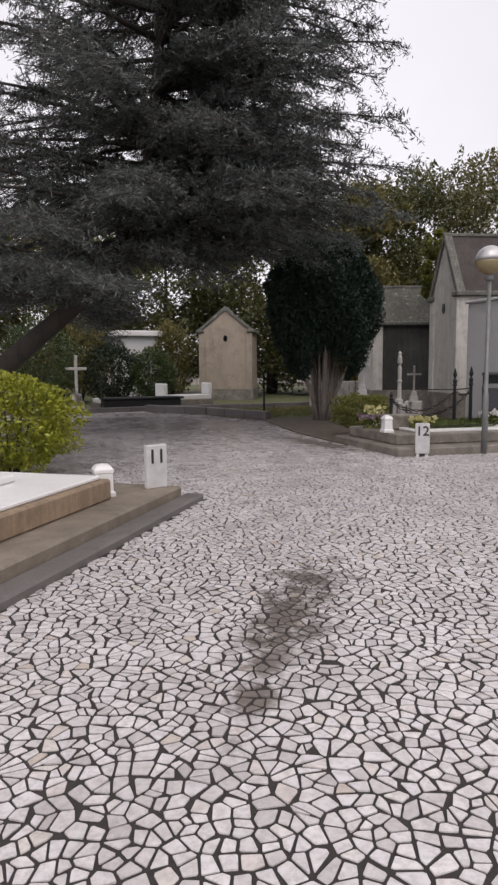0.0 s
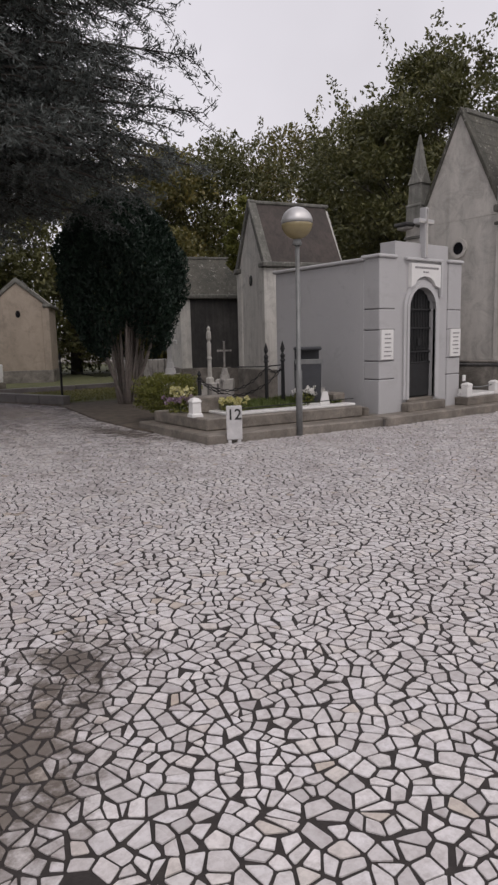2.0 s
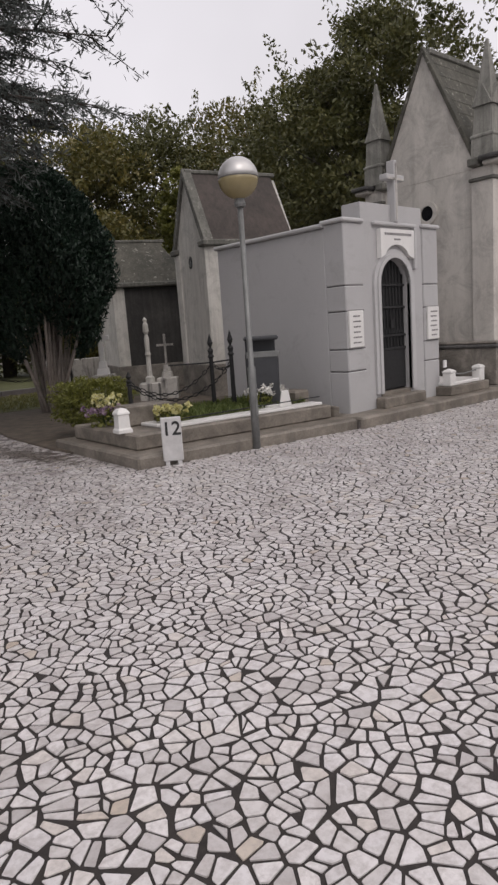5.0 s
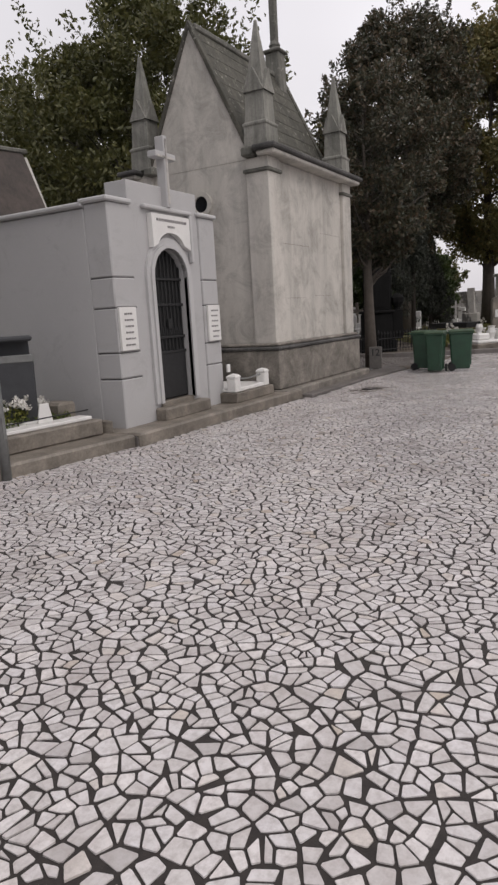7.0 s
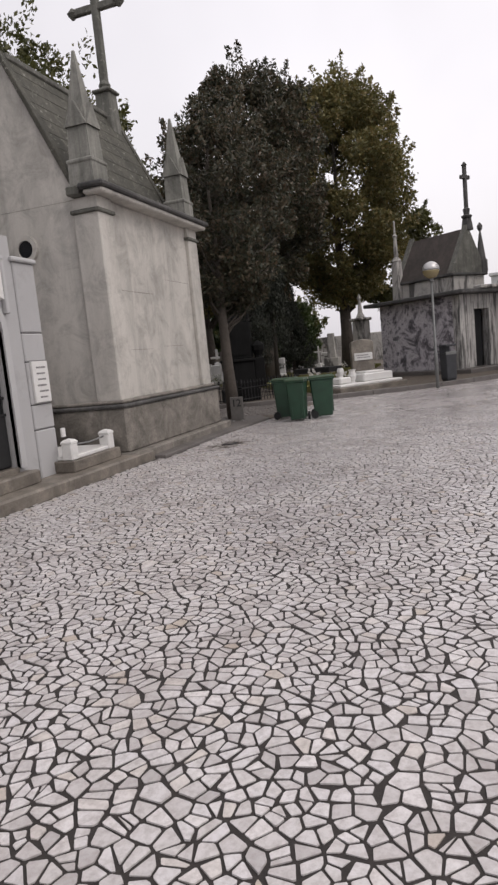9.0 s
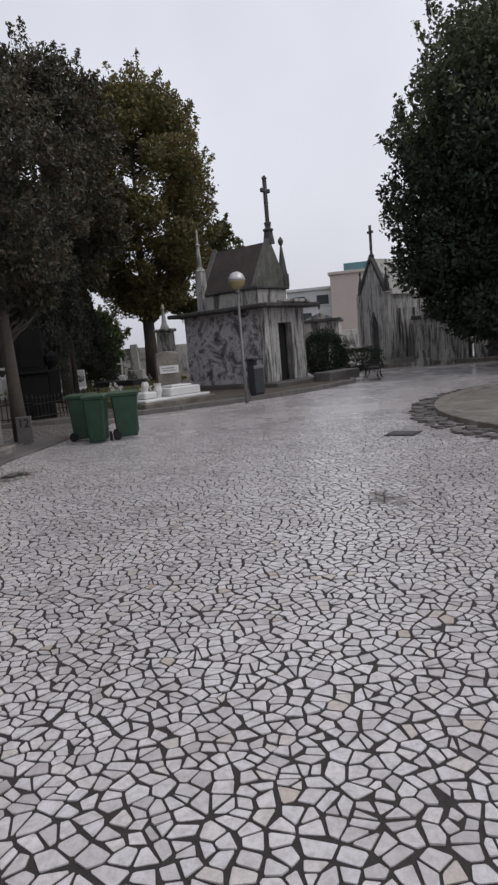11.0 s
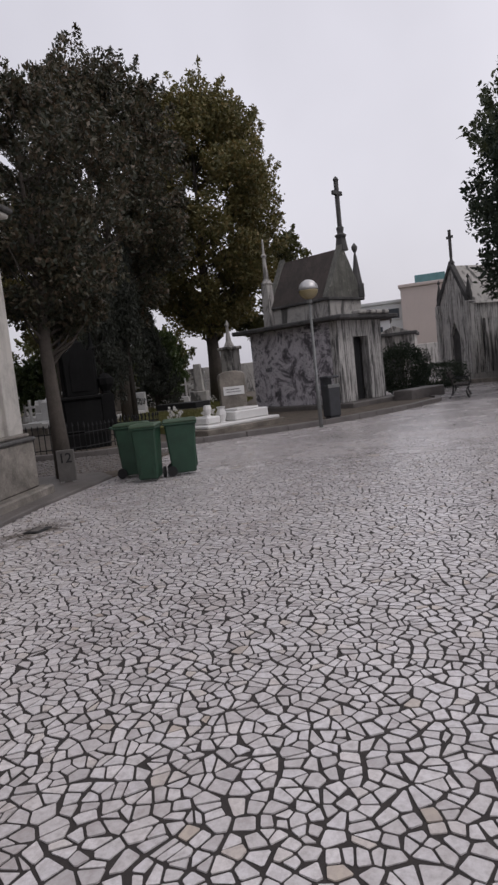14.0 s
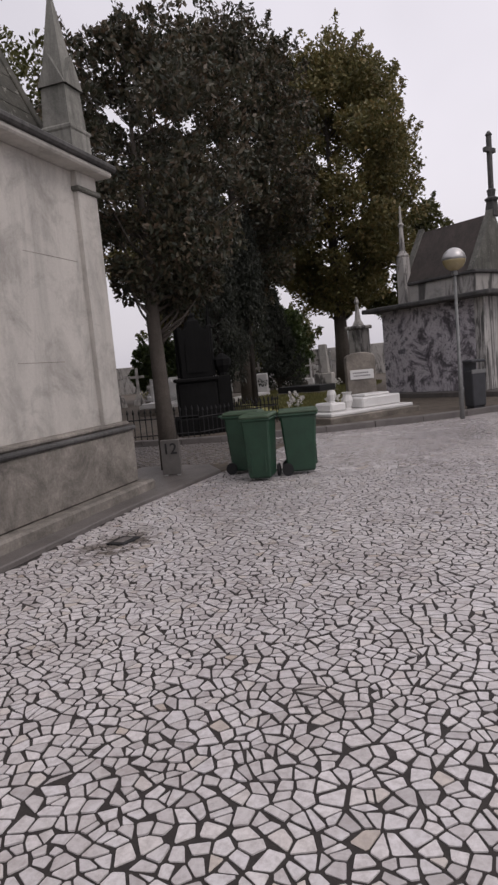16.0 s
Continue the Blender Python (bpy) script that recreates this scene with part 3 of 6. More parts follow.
EASTPLOT = [(11.9, 3.0), (12.1, 0.4), (12.75, -1.6), (13.75, -3.5), (14.4, -4.4), (16.2, -6.3), (18.7, -7.95), (20.4, -7.9), (23.5, -5.5), (29, -5.0), (60, -5), (60, 60), (12, 60)]
slab("plot_ground_east", EASTPLOT, -0.1, 0.1, M_SOIL, "bare damp earth pavement around the eastern graves", "soil", kind="structure")
kerb_run("kerb_east", [(11.7, 3.0), (11.9, 0.4), (12.6, -1.7), (13.6, -3.6), (14.25, -4.5), (15.1, -5.4), (16.1, -6.35), (17.4, -7.3), (18.8, -8.1), (19.6, -8.25), (20.3, -8.05), (23.4, -5.7)], 0.2, 0.13, M_KERBDARK, "dark wet stone kerb curving around the plot", 0.9, 6)
kerb_run("kerb_west_plot", [(-3.25, 8.0), (-4.1, 10.8), (-5.5, 13.2)], 0.22, 0.24, M_KERBDARK, "dark mossy kerb of the plot beside the side path", 1.1, 15, inside=-1)
# round bed at the crossing: ring of dark rough stones, raised kerb, flat middle
RC, RR = (6.7, -14.8), 7.4
rng0 = np.random.default_rng(3)
ring = thing("round_bed", "round island edged with dark rough stones and a low kerb", "roundabout", kind="structure")
b = bmesh.new()
bmesh.ops.create_cone(b, cap_ends=True, segments=96, radius1=RR - 0.75, radius2=RR - 0.75, depth=0.12)
bmesh.ops.translate(b, vec=(RC[0], RC[1], 0.0), verts=b.verts)
part("island_middle", b, M_KERB, ring, "flat grey stone middle")
for i in range(72):
    a0, a1 = 2 * math.pi * i / 72, 2 * math.pi * (i + 0.96) / 72
    pts = [(RC[0] + r * math.cos(a), RC[1] + r * math.sin(a)) for r, a in ((RR - 0.78, a0), (RR - 0.78, a1), (RR - 0.52, a1), (RR - 0.52, a0))]
    part("kerb_stone", prism(pts, -0.05, 0.1, "z", bevel=0.012), M_KERB, ring)
for i in range(300):
    a, r = rng0.uniform(0.5, 2.3), RR - rng0.uniform(0.05, 0.46)
    n, w = 6, rng0.uniform(0.06, 0.1)
    pts = [(RC[0] + r * math.cos(a) + w * rng0.uniform(0.7, 1.2) * math.cos(2 * math.pi * q / n), RC[1] + r * math.sin(a) + w * rng0.uniform(0.7, 1.2) * math.sin(2 * math.pi * q / n)) for q in range(n)]
    part("rough_stone", prism(pts, -0.03, rng0.uniform(0.01, 0.05), "z"), M_KERBDARK, ring)


# ---- grey mausoleum with the arched iron door ----
def bars(parent, x0, x1, zs, y, h, mat, rng, m=None):
    """Lines of small writing that cannot be read."""
    for z in zs:
        b = bmesh.new()
        x = x0 + rng.uniform(0, 0.15) * (x1 - x0)
        end = x1 - rng.uniform(0, 0.2) * (x1 - x0)
        while x < end:
            w = min(rng.uniform(0.02, 0.06), end - x)
            box(x, x + w, y - 0.004, y + 0.002, z, z + h, 0, b)
            x += w + 0.012
        part("writing", b, mat, parent, "line of small grey writing")


def spear_door(parent, x0, x1, z0, spring, y, mat):
    """An iron door leaf: plate below, bars and a grille above, under a round arch."""
    c, r = (x0 + x1) / 2, (x1 - x0) / 2
    out = [(x0, z0)] + [(x1, z0)] + arch(x0, x1, spring)[::-1]
    door = part("door", prism(out, y + 0.05, y + 0.07, "y"), M_IRON, parent, "black iron door with vertical bars")
    part("door_plate", box(x0 + 0.02, x1 - 0.02, y + 0.02, y + 0.05, z0 + 0.02, z0 + 0.62, 0.006), M_IRON, door)
    n = 9
    for i in range(n):
        x = x0 + (i + 0.5) * (x1 - x0) / n
        h = spring + math.sqrt(max(0, r * r - (x - c) ** 2)) - 0.02
        part("bar", tube([(x, y + 0.03, z0 + 0.6), (x, y + 0.03, h)], 0.011, 6), mat, door)
    for z in (z0 + 0.62, z0 + 0.82, z0 + 1.25, spring - 0.03):
        part("rail", box(x0, x1, y + 0.012, y + 0.048, z, z + 0.035, 0.005), mat, door)
    for i in range(n - 1):
        x = x0 + (i + 1) * (x1 - x0) / n
        part("spear", lathe([(0.004, 0), (0.018, 0.03), (0.003, 0.12)], 6, (x, y + 0.03, z0 + 0.85)), mat, door)
    part("lock", box(c - 0.02, c + 0.05, y, y + 0.03, z0 + 0.95, z0 + 1.08, 0.004), mat, door)


mx0, mx1, md = -0.73, 1.63, 2.75
maus = thing("mausoleum", "small grey rendered mausoleum with arched black iron door and stone cross", "mausoleum")
W = 0.3
part("side_wall", box(mx0, mx0 + W, 0.36, md, 0.02, 2.8, 0.012), M_RENDER, maus)
part("side_wall", box(mx1 - W, mx1, 0.36, md, 0.02, 2.8, 0.012), M_RENDER, maus)
part("back_wall", box(mx0 + W, mx1 - W, md - W, md, 0.02, 2.8, 0.01), M_RENDER, maus)
part("roof", box(mx0 + 0.05, mx1 - 0.05, 0.36, md, 2.8, 2.83, 0.006), M_OLD, maus)
part("coping", box(mx0 - 0.05, mx0 + 0.3, 0.34, md + 0.05, 2.806, 2.87, 0.02), M_RENDER, maus, "thin moulded coping along the wall top")
part("coping", box(mx1 - 0.3, mx1 + 0.05, 0.34, md + 0.05, 2.806, 2.87, 0.02), M_RENDER, maus)
cx = (mx0 + mx1) / 2
ox0, ox1, spring = cx - 0.41, cx + 0.35, 1.99
px0, px1 = -0.31, 1.21
front = [(px0, 0.02), (ox0, 0.02), (ox0, spring)] + arch(ox0, ox1, spring)[1:] + [(ox1, 0.02), (px1, 0.02), (px1, 3.14), (px0, 3.14)]
part("front_wall", prism(front, 0.02, 0.36, "y", bevel=0.006), M_RENDER, maus)
for x0, x1 in ((mx0, px0 - 0.004), (px1 + 0.004, mx1)):
    z = 0.02
    for top in (0.75, 1.07, 1.61, 1.97, 2.84):
        part("pilaster_block", box(x0, x1, 0.0, 0.36, z + 0.012, top, 0.014), M_RENDER, maus)
        part("pilaster_joint", box(x0 + 0.012, x1 - 0.012, 0.014, 0.35, top - 0.02, top + 0.03, 0), M_OLDDARK, maus)
        z = top
    part("pilaster_cap", box(x0 - 0.05, x1 + 0.02, -0.04, 0.4, 2.842, 2.9, 0.016), M_RENDERTRIM, maus)
# door surround: moulded arch in two steps
for k, (w, y0) in enumerate(((0.13, -0.02), (0.06, -0.045))):
    outer = arch(ox0 - w, ox1 + w, spring)
    inner = arch(ox0, ox1, spring)
    ringpts = [(ox0 - w, 0.36)] + outer + [(ox1 + w, 0.36), (ox1, 0.36)] + inner[::-1] + [(ox0, 0.36)]
    part("door_surround", prism(ringpts, y0, 0.03 - 0.004 * k, "y"), M_RENDERTRIM, maus, "lighter moulded arch")
part("threshold", box(cx - 0.56, cx + 0.52, -0.17, 0.02, 0.14, 0.31, 0.02), M_KERB, maus, "worn stone step")
part("sill", box(ox0, ox1, 0.0, 0.3, 0.3, 0.37, 0.006), M_KERB, maus)
# no wall here: a dark sheet stands in for shade inside the doorway
part("inner_darkness", box(ox0 - 0.1, ox1 + 0.1, 0.37, 0.4, 0.3, 2.6, 0), M_OLDDARK, maus, "dark sheet for the unlit inside behind the door")
spear_door(maus, ox0 + 0.005, ox1 - 0.005, 0.375, spring, 0.06, M_IRON)
part("hood_moulding", box(cx - 0.52, cx + 0.54, -0.05, 0.02, 2.83, 2.88, 0.012), M_RENDERTRIM, maus)
part("hood_moulding", box(cx + 0.48, cx + 0.54, -0.05, 0.02, 2.2, 2.83, 0.012), M_RENDERTRIM, maus)
R2 = random.Random(4)
tab = part("tablet", prism([(cx - 0.4, 2.36), (cx - 0.4, 2.78), (cx + 0.44, 2.78), (cx + 0.44, 2.36)] + arch(cx - 0.3, cx + 0.3, 2.36, 0.2)[::-1][1:-1], -0.06, 0.018, "y"), M_MARBLE, maus, "white marble name tablet with faint writing")
bars(tab, cx - 0.33, cx + 0.38, (2.69,), -0.06, 0.035, M_GREYINK, R2)
bars(tab, cx - 0.1, cx + 0.12, (2.62,), -0.06, 0.025, M_GREYINK, R2)
for x0 in (mx0 + 0.02, px1 + 0.06):
    pl = part("plaque", box(x0, x0 + 0.32, -0.035, -0.001, 1.1, 1.62, 0.005), M_MARBLE, maus, "white marble plaque with lines of writing")
    bars(pl, x0 + 0.06, x0 + 0.27, [1.53 - 0.075 * i for i in range(6)], -0.035, 0.022, M_GREYINK, R2)


def cross(bm, x, y, z, h, w, arm, t, d, lift=0.62):
    box(x - t / 2, x + t / 2, y - d / 2, y + d / 2, z, z + h, min(t, d) * 0.12, bm)
    box(x - w / 2, x + w / 2, y - d / 2 + 0.003, y + d / 2 - 0.003, z + h * lift, z + h * lift + arm, min(t, d) * 0.12, bm)
    return bm


b = cross(bmesh.new(), cx + 0.0, 0.0, 2.88, 0.88, 0.44, 0.08, 0.08, 0.14, 0.68)
cr1 = part("stone_cross", b, M_RENDER, maus, "grey stone cross over the door")
part("cross_inset", cross(bmesh.new(), cx, -0.072, 2.92, 0.8, 0.38, 0.03, 0.03, 0.015, 0.70), M_OLD, cr1)
# platform kerb before mausoleum and chapel
slab("mausoleum_platform", [(-1.0, -0.42), (3.3, -0.56), (3.3, 0.3), (2.9, 1.0), (1.7, 1.0), (1.7, 0.02), (-0.66, 0.02), (-0.66, 0.5), (-1.0, 0.5)], -0.08, 0.15, M_KERB, "worn stone platform kerb before the mausoleum", "kerb", 0.025, "structure")
slab("chapel_footway", [(3.32, -0.72), (5.7, -0.75), (8.1, -1.0), (8.7, -0.6), (8.7, 0.6), (3.32, -0.2)], -0.08, 0.05, M_KERBDARK, "narrow damp stone footway along the chapel", "pavement", 0.012, "structure")

# alley between the chapel and the eastern plot: dark rough cobbles in earth
ALLEY = [(8.12, -0.98), (11.86, -1.38), (11.68, 0.4), (11.45, 3.0), (11.3, 9.0), (8.72, 9.0), (8.72, -0.6)]
alley = slab("alley", ALLEY, -0.08, 0.022, M_SOIL, "dark side alley of rough cobbles set in damp earth", "path", 0.006, "structure")
rga = np.random.default_rng(8)
vs, fs = [], []
for i in range(24):
    for j in range(72):
        x, y = 8.86 + i * 0.118 + rga.uniform(-0.02, 0.02), -1.2 + j * 0.118 + rga.uniform(-0.02, 0.02)
        if y < -0.92 - 0.107 * (x - 8.12) or x > 11.6 - 0.02 * y:
            continue
        k, w, a0 = len(vs), rga.uniform(0.042, 0.056), rga.uniform(0, 1.2)
        for f_, z_ in ((1.0, 0.015), (0.72, 0.022 + rga.uniform(0.008, 0.022))):
            vs += [(x + w * f_ * math.cos(a0 + 1.0472 * q), y + w * f_ * math.sin(a0 + 1.0472 * q), z_) for q in range(6)]
        fs += [(k + q, k + (q + 1) % 6, k + 6 + (q + 1) % 6, k + 6 + q) for q in range(6)] + [tuple(range(k + 6, k + 12))]
cob = raw("cobbles", vs, fs, M_KERBDARK, alley)
cob["kind"], cob["label"] = "stuff", "small dark rounded cobbles"

# small white grave between mausoleum and chapel
grave = thing("small_grave", "low white marble grave with two posts and a chain rail", "grave")
part("base", box(1.5, 2.72, -0.3, 0.75, 0.15, 0.3, 0.012), M_KERB, grave)
part("slab", box(1.58, 2.64, -0.24, 0.7, 0.301, 0.36, 0.012), M_MARBLE, grave)
for x in (1.62, 2.56):
    b = box(x - 0.08, x + 0.08, -0.26, -0.1, 0.301, 0.52, 0.015)
    lathe([(0.115, 0), (0.115, 0.025), (0.08, 0.05), (0.001, 0.07)], 4, (x, -0.18, 0.52), b, True)
    part("post", b, M_MARBLE, grave, "white stone post with a pointed cap")
part("rail", tube([(1.62, -0.18, 0.5), (2.1, -0.18, 0.47), (2.56, -0.18, 0.5)], 0.012, 6), M_GREYMETAL, grave)
part("plate", box(1.69, 1.77, -0.05, -0.02, 0.6, 0.72, 0.004), M_MARBLE, grave)

# ---- tall chapel with pinnacles ----
def pinnacle(parent, x, y, z, h, w, mat):
    """Square pedestal and shaft, gablets on four sides and a tall pyramid."""
    q = w * math.sqrt(2)
    b = lathe([(0.58 * q, 0), (0.56 * q, 0.17 * h), (0.6 * q, 0.18 * h), (0.6 * q, 0.195 * h), (0.5 * q, 0.21 * h), (0.44 * q, 0.46 * h)], 4, (x, y, z), None, True)
    body = part("pinnacle", b, mat, parent, "lichened stone pinnacle")
    g = w * 0.5
    for ax in ("x", "y"):
        c = y if ax == "x" else x
        o = x if ax == "x" else y
        part("gablet", prism([(c - g, z + 0.44 * h), (c + g, z + 0.44 * h), (c, z + 0.62 * h)], o - g * 1.08, o + g * 1.08, ax), mat, body)
    part("spire", lathe([(g * 1.22, 0), (0.025, 0.54 * h)], 4, (x, y, z + 0.46 * h), None, True), mat, body)
    return body


chapel = thing("chapel", "tall weathered limestone chapel with steep mossy roof and pinnacles", "chapel", m=pose(2.95, -0.32, 0, 0, 0, -0.9))
CL, CW = 3.8, 2.95
part("base_step", box(-0.1, CL + 0.14, -0.16, CW + 0.1, 0.0, 0.17, 0.025), M_PLINTH, chapel, "low worn step at the foot of the wall")
part("plinth", box(0, CL, 0, CW, 0.171, 0.84, 0.02), M_PLINTH, chapel, "damp stained stone plinth")
part("plinth_moulding", box(-0.03, CL + 0.03, -0.03, CW + 0.03, 0.841, 0.9, 0.02), M_OLDDARK, chapel)
part("plinth_moulding", box(0.03, CL - 0.03, 0.03, CW - 0.03, 0.901, 0.96, 0.02), M_PLINTH, chapel)
part("wall", box(0.16, CL - 0.16, 0.16, CW - 0.16, 0.9, 3.95, 0.01), M_CHAPEL, chapel)
for x in (0.09, CL - 0.09 - 0.42):
    for y in (0.09, CW - 0.09 - 0.42):
        part("corner_pilaster", box(x, x + 0.42, y, y + 0.42, 0.95, 3.72, 0.012), M_CHAPEL, chapel)
        part("pilaster_cap", box(x - 0.035, x + 0.455, y - 0.035, y + 0.455, 3.72, 3.775, 0.012), M_CHAPELDARK, chapel)
        part("pilaster_head", box(x, x + 0.42, y, y + 0.42, 3.776, 3.95, 0.01), M_CHAPEL, chapel)
# shallow ashlar joints on the long wall
for x0, x1, z in ((0.55, 1.7, 2.62), (1.9, 2.7, 1.74), (0.7, 1.5, 1.7), (2.2, 3.2, 2.9)):
    part("joint", box(x0, x1, 0.157, 0.17, z, z + 0.005, 0), M_PLINTH, chapel)
for y in (-0.14, CW - 0.3):
    part("cornice", box(-0.03, CL + 0.03, y + 0.06, y + 0.38, 3.95, 4.02, 0.02), M_CHAPEL, chapel)
    part("cornice_top", box(-0.09, CL + 0.09, y + 0.01, y + 0.43, 4.021, 4.1, 0.022), M_OLDDARK, chapel, "blackened projecting cornice")
for x in (-0.05, CL - 0.39):
    for y in (0.31, CW - 0.65):
        part("cornice_return", box(x, x + 0.44, y, y + 0.2, 3.96, 4.095, 0.02), M_CHAPELDARK, chapel)
ym = CW / 2
gh, gz, hw = 6.28, 3.95, 1.06
gable = [(0.16, gz), (CW - 0.16, gz), (ym + hw - 0.02, 4.1), (ym, gh - 0.1), (ym - hw + 0.02, 4.1)]
part("gable", prism(gable, 0.16, 0.42, "x"), M_CHAPEL, chapel)
part("gable", prism(gable, CL - 0.42, CL - 0.16, "x"), M_CHAPEL, chapel)
for x0, x1 in ((0.12, 0.26), (CL - 0.26, CL - 0.12)):
    for s in (-1, 1):
        pts = [(ym + s * (hw + 0.03), 4.05), (ym + s * (hw - 0.06), 4.05), (ym, gh - 0.14), (ym, gh)]
        part("gable_coping", prism(pts, x0, x1, "x", bevel=0.01), M_ROOFSTONE, chapel)
for s in (-1, 1):
    for i in range(9):
        f0, f1 = i / 9, (i + 1) / 9
        o0, o1 = hw * (1 - f0) + 0.006, hw * (1 - f1) + 0.001
        z0, z1 = 4.05 + (gh - 4.1) * f0, 4.05 + (gh - 4.1) * f1
        for k in range(3):
            a = 0.262 + (CL - 0.524) * k / 3
            c = 0.262 + (CL - 0.524) * (k + 1) / 3 - 0.003
            part("roof_slab", prism([(ym + s * o0, z0), (ym + s * (o0 - 0.09), z0), (ym + s * max(0.0, o1 - 0.09), z1), (ym + s * max(0.005, o1), z1)], a, c, "x"), M_ROOFSTONE, chapel)
part("ridge", box(0.27, CL - 0.27, ym - 0.07, ym + 0.07, gh - 0.12, gh - 0.02, 0.02), M_CHAPELDARK, chapel)
for x in (0.3, CL - 0.3):
    for y in (0.3, CW - 0.3):
        pinnacle(chapel, x, y, 4.1, 1.92, 0.36, M_PINNACLE)
# round window
oy = ym - 0.04
for r0, r1, d0, d1, mt, nm in ((0.135, 0.21, 0.1, 0.17, M_CHAPEL, "oculus_frame"),):
    pts = []
    b = bmesh.new()
    for i in range(20):
        a0, a1 = 2 * math.pi * i / 20, 2 * math.pi * (i + 1) / 20
        quad = [(oy + r * math.cos(a), 3.36 + r * math.sin(a)) for r, a in ((r0, a0), (r1, a0), (r1, a1), (r0, a1))]
        prism(quad, d0, d1, "x", b)
    part(nm, b, mt, chapel)
part("oculus", prism([(oy + 0.14 * math.cos(2 * math.pi * i / 20), 3.36 + 0.14 * math.sin(2 * math.pi * i / 20)) for i in range(20)], 0.13, 0.18, "x"), M_GLASSDARK, chapel, "dark round window")
# cross on the far end of the ridge
xc = CL - 0.5
b = box(xc - 0.17, xc + 0.17, ym - 0.17, ym + 0.17, gh - 0.4, gh + 0.36, 0.02, taper=0.9)
box(xc - 0.2, xc + 0.2, ym - 0.2, ym + 0.2, gh + 0.36, gh + 0.42, 0.02, b)
lathe([(0.15, 0), (0.1, 0.06), (0.12, 0.1), (0.08, 0.18)], 10, (xc, ym, gh + 0.42), b)
part("cross_pedestal", b, M_CHAPELDARK, chapel)
b = bmesh.new()
box(xc - 0.06, xc + 0.06, ym - 0.075, ym + 0.075, gh + 0.57, gh + 2.4, 0.02, b)
box(xc - 0.055, xc + 0.055, ym - 0.5, ym + 0.5, gh + 1.85, gh + 1.99, 0.02, b)
for yy, zz in ((ym - 0.5, gh + 1.92), (ym + 0.5, gh + 1.92), (ym, gh + 2.42)):
    p = lathe([(0.03, -0.1), (0.11, 0), (0.03, 0.1)], 8, (xc, yy, zz))
    add(b, p)
part("ridge_cross", b, M_CHAPELDARK, chapel, "tall stone cross with trefoil ends")


# ---- street lamps ----
def street_lamp(x, y, h, m=None):
    t = thing("street_lamp", "slim grey post lamp with silver and amber globe", "lamp", "globe lamps", m=pose(x, y, 0))
    part("post", tube([(0, 0, -0.05), (0, 0, 1.0), (0, 0, 1.02), (0, 0, h - 0.26)], [0.05, 0.05, 0.036, 0.032], 12), M_GREYMETAL, t, smooth=True)
    part("collar", lathe([(0.06, 0), (0.07, 0.03), (0.05, 0.1), (0.034, 0.12)], 12, (0, 0, h - 0.32)), M_GREYMETAL, t)
    r = 0.235
    part("globe_lower", lathe([(r * math.sin(a), -r * math.cos(a)) for a in [math.pi / 2 * i / 8 + 0.22 * (1 - i / 8) for i in range(9)]], 24, (0, 0, h)), M_AMBER, t, "amber lower half of the globe", True)
    part("globe_upper", lathe([(r * 1.008 * math.cos(a), r * 1.008 * math.sin(a)) for a in [math.pi / 2 * i / 8 for i in range(8)] + [1.56]], 24, (0, 0, h)), M_SILVER, t, "silvered upper half of the globe", True)
    part("seam", lathe([(r * 1.0, -0.008), (r * 1.025, 0), (r * 1.0, 0.008)], 24, (0, 0, h)), M_GREYMETAL, t)
    part("door_cover", box(-0.02, 0.02, -0.056, -0.046, 0.4, 0.62, 0.003), M_GREYMETAL, t)
    return t


lamp = street_lamp(-2.72, -0.12, 3.2)
street_lamp(13.75, -4.4, 3.3)

# ---- grave 12 at the corner ----
C12 = (-4.12, 0.1)
U = Vector((2.9, -0.42, 0)).normalized()
V = Vector((0.15, 2.3, 0)).normalized()


def at12(u, v):
    return (C12[0] + U.x * u + V.x * v, C12[1] + U.y * u + V.y * v)


g12 = thing("corner_grave", "double stepped stone grave with white marble top and flowers", "grave")
part("lower_step", prism([at12(-0.17, 0), at12(3.15, 0), at12(3.15, 2.4), at12(-0.17, 2.4)], -0.06, 0.14, "z", bevel=0.025), M_KERB, g12, "worn outer step")
part("upper_step", prism([at12(0.04, 0.4), at12(3.05, 0.4), at12(3.05, 2.2), at12(0.04, 2.2)], 0.141, 0.33, "z", bevel=0.02), M_KERB, g12)
part("marble_top", prism([at12(0.5, 0.5), at12(2.98, 0.5), at12(2.98, 0.72), at12(0.5, 0.72)], 0.331, 0.375, "z", bevel=0.01), M_MARBLE, g12, "white marble edging")
part("marble_top", prism([at12(0.5, 0.73), at12(0.68, 0.73), at12(0.68, 2.15), at12(0.5, 2.15)], 0.331, 0.375, "z", bevel=0.01), M_MARBLE, g12)
part("grass_bed", prism([at12(0.685, 0.73), at12(2.98, 0.73), at12(2.98, 2.15), at12(0.685, 2.15)], 0.331, 0.36, "z"), M_GRASSGROUND, g12)
rg12 = np.random.default_rng(19)
gp = rg12.uniform([0.75, 0.78, 0.37], [2.92, 2.1, 0.42], size=(2600, 3))
gp[:, :2] = [at12(u, v) for u, v in gp[:, :2]]
tuft = leaves(gp, np.tile([0, 0, 1.5], (len(gp), 1)), 0.11, "bed_grass", M_BEDGRASS, g12, rg12, 0.14)
tuft["kind"] = "stuff"
part("edge_rail", tube([(*at12(0.7, 0.47), 0.44), (*at12(2.9, 0.47), 0.46)], 0.008, 6), M_IRON, g12)


